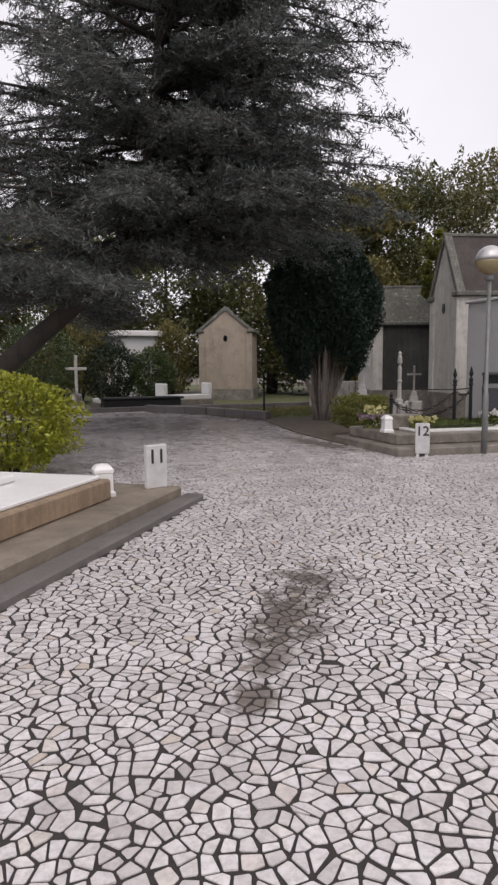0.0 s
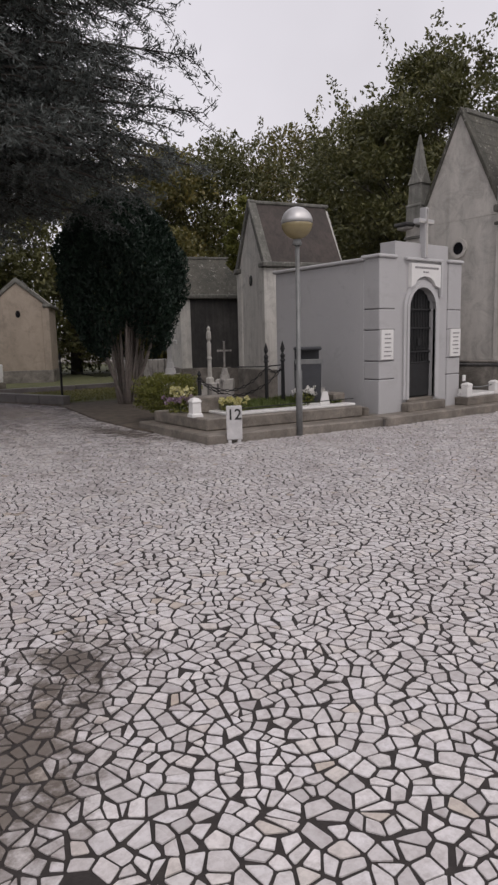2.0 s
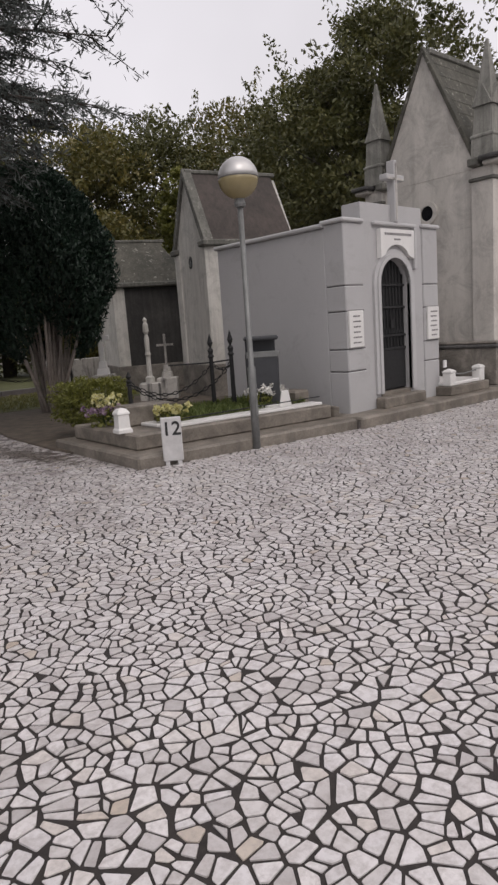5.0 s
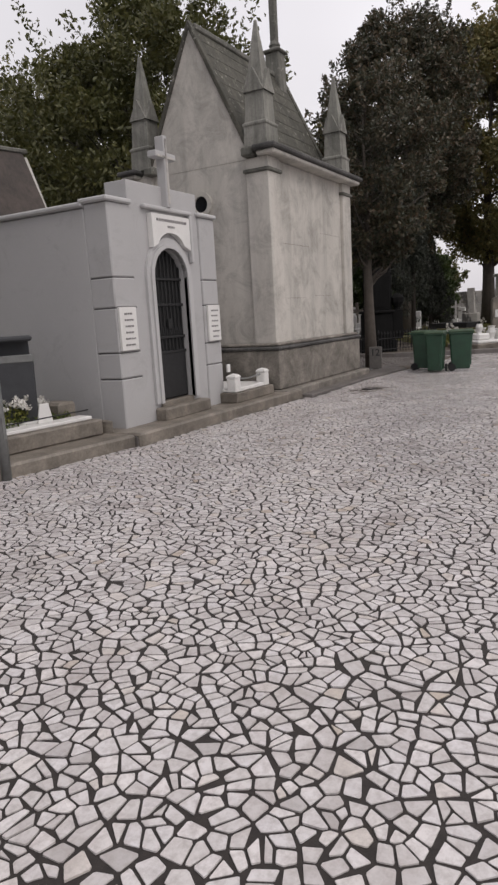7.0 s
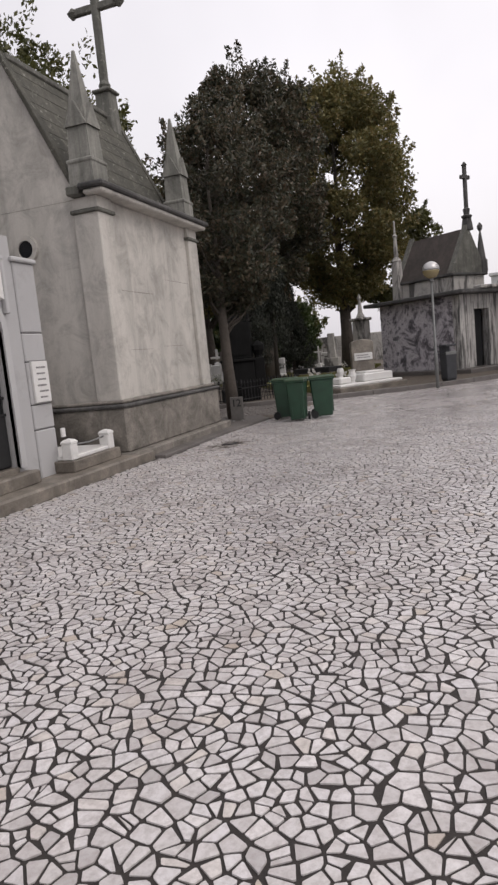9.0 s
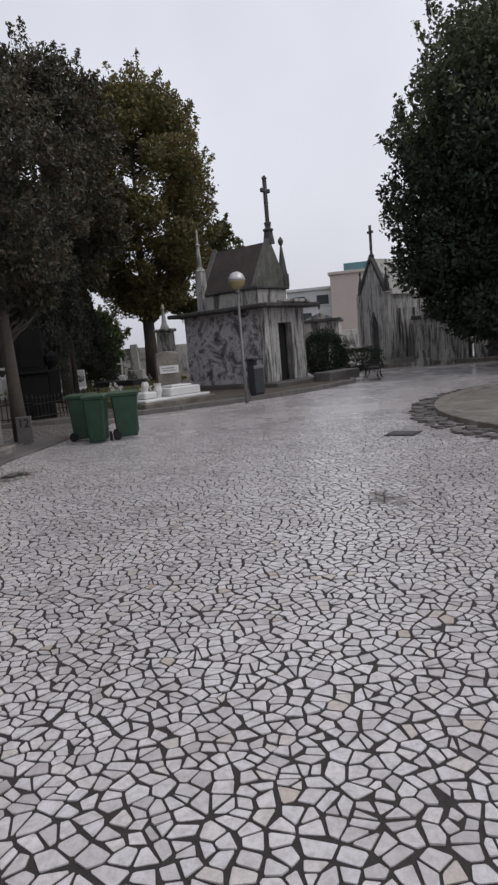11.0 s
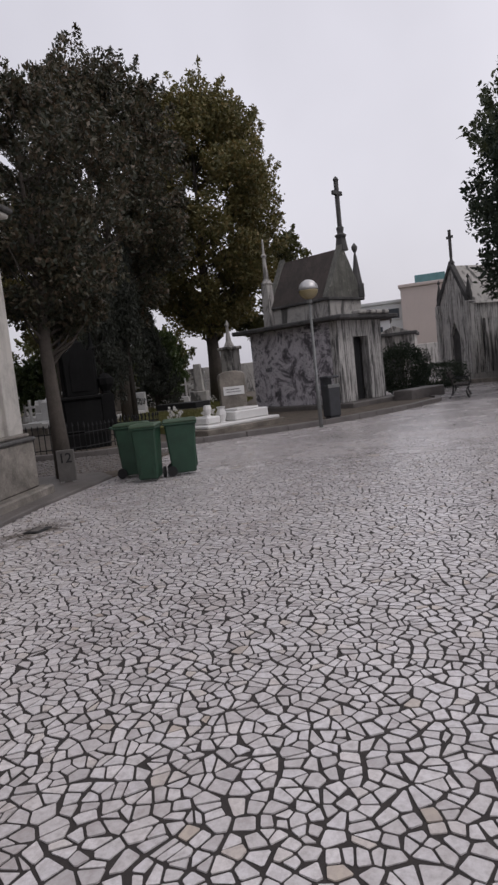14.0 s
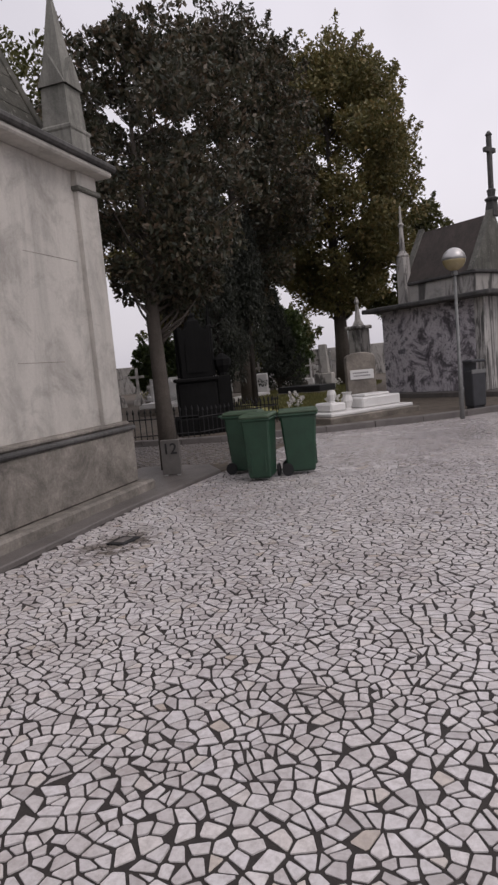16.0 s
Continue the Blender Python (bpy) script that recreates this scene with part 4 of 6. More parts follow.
wpost = thing("grave_post", "short square white marble post at the grave corner", "post", m=pose(-4.0, 0.88, 0.331, 0, 0, -8))
part("body", lathe([(0.13, 0), (0.13, 0.04), (0.105, 0.06), (0.098, 0.22), (0.115, 0.23), (0.11, 0.25), (0.07, 0.29), (0.01, 0.305)], 4, (0, 0, 0), None, True), M_MARBLE, wpost)
box_ = thing("flower_box", "grey stone flower box on the corner grave", "planter")
part("body", prism([at12(0.3, 1.15), at12(0.95, 1.1), at12(0.97, 1.45), at12(0.32, 1.5)], 0.332, 0.6, "z", bevel=0.02), M_KERB, box_)


def flowers(name, label, x, y, z, r, h, petals, seed, n=26):
    rng = np.random.default_rng(seed)
    t = thing(name, label, "flowers", m=pose(x, y, z))
    bm = bmesh.new()
    cs, ns = [], []
    for i in range(n):
        a, q = rng.uniform(0, 6.28), rng.uniform(0, 1) ** 0.5
        e = np.array([r * q * math.cos(a), r * q * math.sin(a), h * rng.uniform(0.6, 1.0)])
        tube([(0, 0, 0), tuple(e * np.array([0.5, 0.5, 0.6])), tuple(e)], 0.004, 4, bm)
        p, d = clump_points(rng, 16, e, 0.035)
        cs.append(p)
        ns.append(d)
    part("stalks", bm, M_GREENBUSH, t)
    leaves(np.concatenate(cs), np.concatenate(ns), 0.04, "petals", petals, t, rng, 0.8)["kind"] = "stuff"
    p, d = clump_points(rng, n * 8, (0, 0, h * 0.4), r * 0.95, 0.6)
    p[:, 2] = np.abs(p[:, 2])
    leaves(p, d, 0.06, "leaves", M_HEDGE, t, rng)
    return t


flowers("yellow_flowers", "bunch of pale yellow flowers on the grave", *at12(0.78, 0.85), 0.36, 0.24, 0.22, M_YELLOWFLOWER, 1, 34)
flowers("yellow_flowers", "yellow flowers in the stone box", *at12(0.35, 1.75), 0.36, 0.2, 0.38, M_YELLOWFLOWER, 2)
flowers("mauve_flowers", "faded mauve flowers beside the grave", *at12(0.22, 1.62), 0.34, 0.25, 0.25, M_PURPLEFLOWER, 3)
flowers("white_flowers", "bunch of white flowers on the grave", *at12(2.25, 0.95), 0.38, 0.2, 0.28, M_WHITEFLOWER, 4, 30)
flowers("white_flowers", "small white flowers beside the fence", *at12(2.75, 1.1), 0.36, 0.12, 0.24, M_WHITEFLOWER, 5, 10)


def number_board(name, label, x, y, z, rz, text, w=0.3, h=0.44, board=None):
    t = thing(name, label, "sign", "plot number boards", m=pose(x, y, z, 0, 0, rz))
    part("board", box(-w / 2, w / 2, -0.03, 0.03, 0.02, 0.02 + h, 0.008), board or M_WHITEPAINT, t, "painted stone slab")
    letters(text, 0.22, M_INK, t, pose(0, -0.032, h - 0.18, 90, 0, 0))
    part("foot", box(-w / 2 + 0.02, -w / 2 + 0.07, -0.02, 0.02, -0.05, 0.021, 0.004), M_WHITEPAINT, t)
    part("foot", box(w / 2 - 0.07, w / 2 - 0.02, -0.02, 0.02, -0.05, 0.021, 0.004), M_WHITEPAINT, t)
    return t


number_board("number_board", "white stone board with black number 12 at the grave corner", -3.885, 0.016, 0.03, -32, "12", 0.23, 0.5)

# iron posts with hanging chains on the corner grave
def iron_post(x, y, z, h):
    t = thing("iron_post", "black cast iron fence post with a spear tip", "fence post", "grave fence posts", m=pose(x, y, z))
    part("shaft", lathe([(0.06, 0), (0.06, 0.06), (0.035, 0.1), (0.03, h * 0.7), (0.05, h * 0.72), (0.03, h * 0.75), (0.045, h * 0.8), (0.015, h * 0.84)], 8), M_IRON, t)
    part("spear_tip", lathe([(0.012, h * 0.83), (0.045, h * 0.9), (0.004, h * 1.02)], 6), M_IRON, t)
    return t


def chain(a, c, sag, seed=0):
    t = thing("chain", "rusty black chain hanging between iron posts", "chain", "grave chains")
    a, c = Vector(a), Vector(c)
    n = max(6, int((c - a).length / 0.075))
    for i in range(n):
        f = (i + 0.5) / n
        p = a.lerp(c, f) - Vector((0, 0, sag * 4 * f * (1 - f)))
        q = a.lerp(c, f + 0.01) - Vector((0, 0, sag * 4 * (f + 0.01) * (1 - f - 0.01)))
        b = bmesh.new()
        k = 8
        pts = [(0.045 * math.cos(2 * math.pi * j / k), 0.022 * math.sin(2 * math.pi * j / k), 0) for j in range(k + 1)]
        tube(pts, 0.008, 4, b)
        o = part("link", b, M_IRON, t)
        d = (q - p).normalized()
        o.matrix_basis = Matrix.Translation(p) @ d.to_track_quat("X", "Z").to_matrix().to_4x4() @ pose(0, 0, 0, 90 * (i % 2) + 20)
    return t


fpA, fpB = at12(2.03, 1.75), at12(2.17, 1.45)
for p, h in ((fpA, 1.12), (fpB, 1.15)):
    iron_post(p[0], p[1], 0.3, h)
fpE = at12(0.85, 2.05)
iron_post(fpE[0], fpE[1], 0.36, 0.62)
chain((*fpA, 1.0), (*fpE, 0.84), 0.3)
chain((*fpB, 1.0), (*fpE, 0.8), 0.36)
chain((*fpA, 1.02), (*fpB, 1.02), 0.1)
rail = thing("iron_rail", "thin black iron rail behind the fence posts", "rail")
part("bar", tube([(fpA[0] - 0.5, fpA[1] + 0.4, 1.02), (*fpA, 1.02), (*fpB, 1.05)], 0.012, 6), M_IRON, rail)

# grey litter bin beside the mausoleum
def litter_bin(x, y, z, rz, h=0.8, w=0.46, d=0.3):
    t = thing("litter_bin", "dark grey street litter bin with a lidded opening", "bin", "litter bins", m=pose(x, y, z, 0, 0, rz))
    part("body", box(-w / 2, w / 2, -d / 2, d / 2, 0.06, h * 0.78, 0.02, taper=1.06), M_GREYBIN, t)
    part("back_panel", box(-w / 2, w / 2, d / 2 - 0.03, d / 2 + 0.01, h * 0.7, h * 0.97, 0.008), M_GREYBIN, t)
    part("hood", box(-w / 2 - 0.02, w / 2 + 0.02, -d / 2 - 0.02, d / 2 + 0.02, h * 0.94, h, 0.02), M_GREYBIN, t)
    part("rim", box(-w / 2 - 0.015, w / 2 + 0.015, -d / 2 - 0.015, -d / 2 + 0.02, h * 0.72, h * 0.8, 0.008), M_GREYMETAL, t)
    part("foot", box(-w / 2 + 0.03, w / 2 - 0.03, -d / 2 + 0.03, d / 2 - 0.03, 0, 0.061, 0.006), M_GREYBIN, t)
    return t


litter_bin(-1.7, 0.78, 0.3, -38, 1.06, 0.43, 0.3)
st = thing("stone_block", "rough grey stone block beside the litter bin", "stone")
part("block", box(-1.32, -1.04, 0.5, 0.86, 0.3, 0.54, 0.03), M_KERB, st)
st = thing("stone_step", "two worn granite steps between grave and mausoleum", "step")
part("block", prism([at12(3.16, 0.35), (-1.02, 0.1), (-1.02, 1.6), at12(3.16, 2.0)], -0.05, 0.3, "z", bevel=0.02), M_KERB, st)
part("block", prism([at12(3.16, -0.02), (-1.02, -0.4), (-1.02, 0.09), at12(3.16, 0.34)], -0.05, 0.12, "z", bevel=0.02), M_KERBDARK, st)

# ---- small chapels behind the grave ----
def gabled_house(name, label, m, L, Wd, eave, apex, walls, roofm, plinth=0.4, dark_side=None, oculus=True):
    """A small tomb chapel, its gable in the plane x = 0, its length along x."""
    t = thing(name, label, "chapel", "small tomb chapels", m=m)
    part("plinth", box(-0.06, L + 0.06, -0.06, Wd + 0.06, -0.05, plinth, 0.015), M_PLINTH, t)
    part("front_wall", prism([(0, plinth), (Wd, plinth), (Wd, eave), (Wd / 2, apex - 0.08), (0, eave)], 0, 0.25, "x", bevel=0.005), walls, t)
    part("back_wall", prism([(0, plinth), (Wd, plinth), (Wd, eave), (Wd / 2, apex - 0.08), (0, eave)], L - 0.25, L, "x"), walls, t)
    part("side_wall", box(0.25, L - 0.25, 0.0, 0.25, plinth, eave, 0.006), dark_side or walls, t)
    part("side_wall", box(0.25, L - 0.25, Wd - 0.25, Wd, plinth, eave, 0.006), walls, t)
    for y in (-0.03, Wd - 0.25):
        part("corner_pilaster", box(-0.04, 0.28, y, y + 0.28, plinth, eave - 0.02, 0.01), walls, t)
    part("cornice", box(-0.1, L + 0.1, -0.14, 0.2, eave, eave + 0.13, 0.025), M_CHAPELDARK, t)
    part("cornice", box(-0.1, L + 0.1, Wd - 0.2, Wd + 0.14, eave, eave + 0.13, 0.025), M_CHAPELDARK, t)
    for s in (-1, 1):
        c = Wd / 2
        pts = [(c + s * (c + 0.1), eave + 0.06), (c + s * (c - 0.08), eave + 0.06), (c, apex - 0.12), (c, apex + 0.03)]
        part("roof_slope", prism(pts, 0.1, L - 0.1, "x", bevel=0.008), roofm, t)
        pts = [(c + s * (c + 0.13), eave + 0.08), (c + s * (c - 0.05), eave + 0.08), (c, apex - 0.1), (c, apex + 0.1)]
        part("gable_coping", prism(pts, -0.06, 0.16, "x", bevel=0.01), M_CHAPELDARK, t)
    part("ridge", box(0, L, Wd / 2 - 0.06, Wd / 2 + 0.06, apex - 0.02, apex + 0.07, 0.02), M_CHAPELDARK, t)
    if oculus:
        o = [(Wd / 2 + 0.09 * math.cos(2 * math.pi * i / 16), eave - 0.25 + 0.14 * math.sin(2 * math.pi * i / 16)) for i in range(16)]
        part("oculus", prism(o, -0.02, 0.02, "x"), M_GLASSDARK, t, "small dark oval window")
    return t


gabled_house("tomb_chapel", "narrow stained tomb chapel with steep lichened roof", pose(1.12, 5.35, 0.0, 0, 0, -15), 2.3, 1.75, 3.3, 5.0, M_PALESTREAK, M_BROWNROOF, 0.75)
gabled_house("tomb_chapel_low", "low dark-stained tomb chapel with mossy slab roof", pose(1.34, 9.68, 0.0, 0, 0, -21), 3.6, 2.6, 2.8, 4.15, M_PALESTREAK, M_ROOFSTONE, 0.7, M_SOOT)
gabled_house("tomb_chapel_ochre", "ochre-stained tomb chapel with slate roof behind the path", pose(0.35, 17.9, 0.05, 0, 0, 62), 2.4, 2.3, 2.95, 4.0, M_OLDWARM, M_OLD, 0.5)
wl2 = thing("white_wall", "long low whitewashed wall behind the cypress", "wall", kind="structure")
part("wall", box(0.4, 2.4, 12.2, 12.5, 0, 0.95, 0.02), M_OLD, wl2)


def grave_cross(x, y, z, h, mat, label, rz=0, base=True, thick=0.1):
    t = thing("grave_cross", label, "cross", "grave crosses", m=pose(x, y, z, 0, 0, rz))
    part("cross", cross(bmesh.new(), 0, 0, h * 0.28 if base else 0, h * 0.72 if base else h, h * 0.38, thick, thick, thick * 0.9, 0.62), mat, t)
    if base:
        b = box(-h * 0.13, h * 0.13, -h * 0.13, h * 0.13, -0.03, h * 0.14, 0.015, taper=0.85)
        box(-h * 0.09, h * 0.09, -h * 0.09, h * 0.09, h * 0.14, h * 0.29, 0.012, b, taper=0.8)
        part("pedestal", b, mat, t)
    return t


for cx_, cy_, top in ((0.25, 6.65, 0.42), (0.7, 6.6, 0.5), (-0.5, 7.4, 0.68)):
    pb = thing("grave_pedestal", "low worn stone grave base under a cross", "grave", "grave bases", m=pose(cx_, cy_, 0.03, 0, 0, -40))
    part("block", box(-0.24, 0.24, -0.22, 0.22, -0.03, top - 0.03, 0.02), M_OLD, pb)
gcol = thing("grave_column", "slender pale stone memorial column before the dark chapel", "monument", m=pose(0.25, 6.65, 0.42))
part("shaft", lathe([(0.11, -0.02), (0.11, 0.12), (0.06, 0.16), (0.05, 0.6), (0.075, 0.64), (0.05, 0.7), (0.06, 1.0), (0.03, 1.1)], 8), M_PALESTREAK, gcol)
part("figure", lathe([(0.03, 1.09), (0.07, 1.16), (0.06, 1.32), (0.035, 1.36), (0.05, 1.42), (0.01, 1.48)], 8), M_PALESTREAK, gcol, "small worn carved finial")
grave_cross(0.7, 6.6, 0.5, 1.0, M_OLD, "thin pale cross before the dark chapel", -40, thick=0.05)
grave_cross(-0.5, 7.4, 0.68, 1.05, M_MARBLE, "white stone cross on a pedestal behind the cypress", -40, thick=0.12)


def low_grave(x, y, z, rz, L, Wd, h, mat, label, head=0.0, top=None):
    t = thing("low_grave", label, "grave", "graves", m=pose(x, y, z, 0, 0, rz))
    part("base", box(-L / 2, L / 2, -Wd / 2, Wd / 2, -0.04, h * 0.6, 0.015), M_KERB, t)
    part("slab", box(-L / 2 + 0.06, L / 2 - 0.06, -Wd / 2 + 0.06, Wd / 2 - 0.06, h * 0.6, h, 0.015), top or mat, t)
    if head:
        part("headstone", box(L / 2 - 0.14, L / 2 - 0.02, -Wd / 2 + 0.1, Wd / 2 - 0.1, h, h + head, 0.03), mat, t)
    return t


# ---- cypress and the low hedge ----
def cypress():
    rng = np.random.default_rng(12)
    t = thing("cypress", "dense dark green rounded cypress with bare pale stems below", "tree", m=pose(-1.95, 7.1, 0.0))
    for i in range(26):
        a = rng.uniform(0, 6.28)
        r0, r1 = rng.uniform(0.03, 0.2), rng.uniform(0.3, 1.2)
        h = rng.uniform(2.1, 3.2)
        pts = [(r0 * math.cos(a), r0 * math.sin(a), -0.03), ((r0 + 0.12 * r1) * math.cos(a), (r0 + 0.12 * r1) * math.sin(a), 0.35), (0.6 * r1 * math.cos(a + 0.1), 0.6 * r1 * math.sin(a + 0.1), h * 0.55), (r1 * math.cos(a + 0.1), r1 * math.sin(a + 0.1), h)]
        part("stem", tube(pts, [0.06, 0.045, 0.03, 0.012], 6), M_PALEBARK, t, "" if i else "pale bare stem fanning from the ground", True)
    n = 54000
    f = rng.uniform(0, 1, n) ** 0.8
    a = rng.uniform(0, 2 * np.pi, n)
    prof = np.interp(f, [0, 0.08, 0.2, 0.4, 0.62, 0.82, 0.94, 1.0], [0.75, 1.1, 1.35, 1.52, 1.48, 1.12, 0.68, 0.15])
    prof *= 1 + 0.07 * np.sin(a * 5 + f * 9) + 0.05 * np.sin(a * 11 - f * 17)
    q = rng.uniform(0.45, 1.0, n) ** 0.4
    low = 1.5 + 0.4 * np.sin(a * 3 + 1)
    p = np.stack([np.cos(a) * prof * q, np.sin(a) * prof * q, low + (5.05 - low) * f], 1)
    nn = np.stack([np.cos(a) * 0.5, np.sin(a) * 0.5, np.full(n, 0.9)], 1)
    leaves(p, nn, 0.12, "crown", M_CYPRESS, t, rng, 0.35)


cypress()
shrub("clipped_hedge", "low clipped olive-green hedge bush at the grave corner", -3.22, 3.0, 0.0, 0.56, 0.46, 0.9, M_HEDGE, 21, 9000, 0.05, stem=0.25, box_like=0.6, category="hedge")

# ---- cedar ----
def cedar():
    rng = np.random.default_rng(31)
    t = thing("cedar", "old spreading cedar with drooping blue-green branches", "tree", m=pose(-12.2, 6.2, 0))
    bm = bmesh.new()
    axis = [Vector(p) for p in ((0.6, 0.2, -0.05), (1.3, 0.0, 0.9), (2.7, -0.2, 2.1), (4.2, -0.3, 3.4), (5.2, -0.3, 5.4), (5.6, 0, 8.2), (5.8, 0, 12.5))]
    tube(axis, [0.3, 0.25, 0.21, 0.19, 0.16, 0.11, 0.03], 10, bm)
    tips, ups = [], []
    for i in range(300):
        k = rng.uniform(0.42, 1.0)
        q = k * (len(axis) - 1)
        j = min(int(q), len(axis) - 2)
        s = axis[j].lerp(axis[j + 1], q - j)
        # the boughs reach farthest over the open paving
        a = rng.normal(-0.3, 0.8) if i % 3 == 0 else rng.uniform(0, 2 * math.pi)
        ln = (1.22 - (0.35 if i % 3 == 0 else 0.55) * k) * rng.uniform(3.0, 5.6 if i % 3 == 0 else 7.4)
        d = Vector((math.cos(a), math.sin(a), 0))
        rise, droop = rng.uniform(0.05, 0.4), rng.uniform(0.08, 0.24)
        far = 9.8 if s.z > 5.0 else 8.7
        if d.x > 0.05:
            ln = min(ln, (far - s.x) / d.x)
        pts = [s + d * ln * u + Vector((0, 0, ln * (rise * u - (rise * 0.5 + droop) * u * u))) for u in (0, 0.25, 0.5, 0.75, 1.0)]
        if min(p.z for p in pts) < 2.3 or min(p.y for p in pts) < -6.0:
            continue
        if pts[-1].x > 5.5 and min(p.z for p in pts[2:]) < 3.7:
            continue
        tube(pts, [0.07, 0.05, 0.036, 0.022, 0.007], 5, bm)
        side = Vector((-d.y, d.x, 0))
        m = int(ln * 12)
        for w in range(m):
            u = rng.uniform(0.15, 1.0)
            f = u * 4
            jj = min(int(f), 3)
            base = pts[jj].lerp(pts[jj + 1], f - jj)
            sl = rng.uniform(0.3, 1.15) * (1.2 - 0.55 * u)
            sg = 1 if rng.random() < 0.5 else -1
            tip = base + (side * sg * rng.uniform(0.4, 1) + d * rng.uniform(0.2, 0.9)).normalized() * sl + Vector((0, 0, -sl * rng.uniform(-0.1, 0.65)))
            tube([base, tip], [0.011, 0.004], 3, bm)
            nn = int(32 * sl) + 10
            v = rng.uniform(0.05, 1.0, nn)
            bb, tt = np.array(base), np.array(tip)
            p = bb + (tt - bb) * v[:, None] + rng.normal(size=(nn, 3)) * np.array([0.05, 0.05, 0.045])
            tips.append(p)
            ups.append(np.tile((tt - bb) / (np.linalg.norm(tt - bb) + 1e-6) * 0.9 + np.array([0, 0, 0.2]), (nn, 1)))
    part("trunk", bm, M_BARKDARK, t, smooth=True)
    leaves(np.concatenate(tips), np.concatenate(ups), 0.115, "needles", M_CEDAR, t, rng, 0.2, 0.1)


cedar()

# ---- grave 11 on the near side ----
E11 = Vector((-2.23, -2.8, 0)).normalized()
N11 = Vector((E11.y, -E11.x, 0))


def at11(u, v):
    return (-8.28 + E11.x * u + N11.x * v, -1.89 + E11.y * u + N11.y * v)


g11 = thing("grave_plot", "raised grave plot with rust-stained stone base and white marble slab", "grave")
part("kerb", prism([at11(0, 0), at11(5.2, 0), at11(5.2, 0.22), at11(0, 0.22)], -0.05, 0.07, "z", bevel=0.02), M_KERBDARK, g11, "dark wet kerb")
part("ledge", prism([at11(0.12, 0.221), at11(5.2, 0.221), at11(5.2, 2.6), at11(0.12, 2.6)], -0.05, 0.17, "z", bevel=0.02), M_LEDGE, g11)
part("tomb_base", prism([at11(1.0, 0.62), at11(5.2, 0.62), at11(5.2, 2.2), at11(1.0, 2.2)], 0.171, 0.38, "z", bevel=0.02), M_OCHRE, g11, "rust-stained stone base")
part("tomb_slab", prism([at11(1.08, 0.7), at11(5.2, 0.7), at11(5.2, 2.15), at11(1.08, 2.15)], 0.381, 0.42, "z", bevel=0.01), M_MARBLE, g11, "white marble slab")
part("book_slab", prism([at11(1.6, 1.3), at11(2.4, 1.3), at11(2.4, 1.9), at11(1.6, 1.9)], 0.421, 0.5, "z", bevel=0.02), M_MARBLE, g11)
px, py = at11(0.85, 0.8)
t = thing("grave_post", "short rounded white marble post", "post", m=pose(px, py, 0.17))
part("body", lathe([(0.16, 0), (0.16, 0.04), (0.13, 0.06), (0.13, 0.24), (0.14, 0.25), (0.14, 0.28), (0.1, 0.32), (0.01, 0.34)], 4, (0, 0, 0), None, True), M_MARBLE, t)
bx, by = at11(0.3, 0.45)
number_board("number_board", "white stone board with black number 11 on the plot ledge", bx, by, 0.15, 16, "11", 0.26, 0.48)
shrub("yellow_shrub", "bright yellow-green rounded shrub behind the grave plot", -10.25, 0.75, 0.0, 0.95, 0.9, 1.45, M_LIME, 41, 12000, 0.07, stem=0.05)

# beyond the side path
low_grave(-5.6, 15.2, 0.06, 5, 2.6, 1.3, 0.35, M_MARBLE, "low white grave before the hedge", 0.5)
low_grave(-3.2, 15.6, 0.06, 5, 1.6, 1.0, 0.4, M_MARBLE, "pale grave with headstone beyond the path", 0.45)
grave_cross(-7.55, 14.8, 0.06, 1.9, M_OLD, "pale stone cross on a stepped pedestal beyond the path", -15)
tb = thing("dark_tomb", "black polished tomb with a low chest beyond the path", "grave")
part("chest", box(-6.7, -4.0, 13.95, 14.7, 0.02, 0.4, 0.03), M_IRON, tb)
part("lid", box(-6.8, -3.9, 13.9, 14.75, 0.401, 0.47, 0.015), M_IRON, tb)
for i, (x, y, rx, h, mt) in enumerate(((-8.6, 17.0, 1.5, 3.4, M_GREENBUSH), (-5.6, 18.6, 1.2, 2.6, M_EVERGREEN), (-4.1, 17.8, 1.0, 2.3, M_GREENBUSH), (-6.8, 19.5, 1.4, 3.9, M_AUTUMN), (-2.6, 20.5, 1.1, 3.6, M_AUTUMN))):
    shrub("garden_bush", "rounded leafy bush among the graves", x, y, 0.03, rx, rx, h, mt, 50 + i, 5000, 0.13, stem=0.05)
wh = thing("white_tomb_house", "white tomb with flat projecting roof behind the bushes", "mausoleum")
part("body", box(-4.9, -3.2, 20.4, 22.0, 0, 2.9, 0.02), M_PALEWALL, wh)
part("roof", box(-5.1, -3.0, 20.2, 22.2, 2.901, 3.15, 0.03), M_MARBLE, wh)
wh = thing("white_tomb_house", "whitewashed gabled tomb house behind the cedar", "mausoleum")
part("body", prism([(-13.0, 0), (-10.2, 0), (-10.2, 2.0), (-11.6, 3.0), (-13.0, 2.0)], 18.0, 20.0, "y", bevel=0.02), M_PALEWALL, wh)
part("roof", prism([(-13.2, 1.96), (-11.6, 3.12), (-10.0, 1.96), (-10.0, 2.08), (-11.6, 3.26), (-13.2, 2.08)], 17.9, 20.1, "y"), M_OLDDARK, wh)

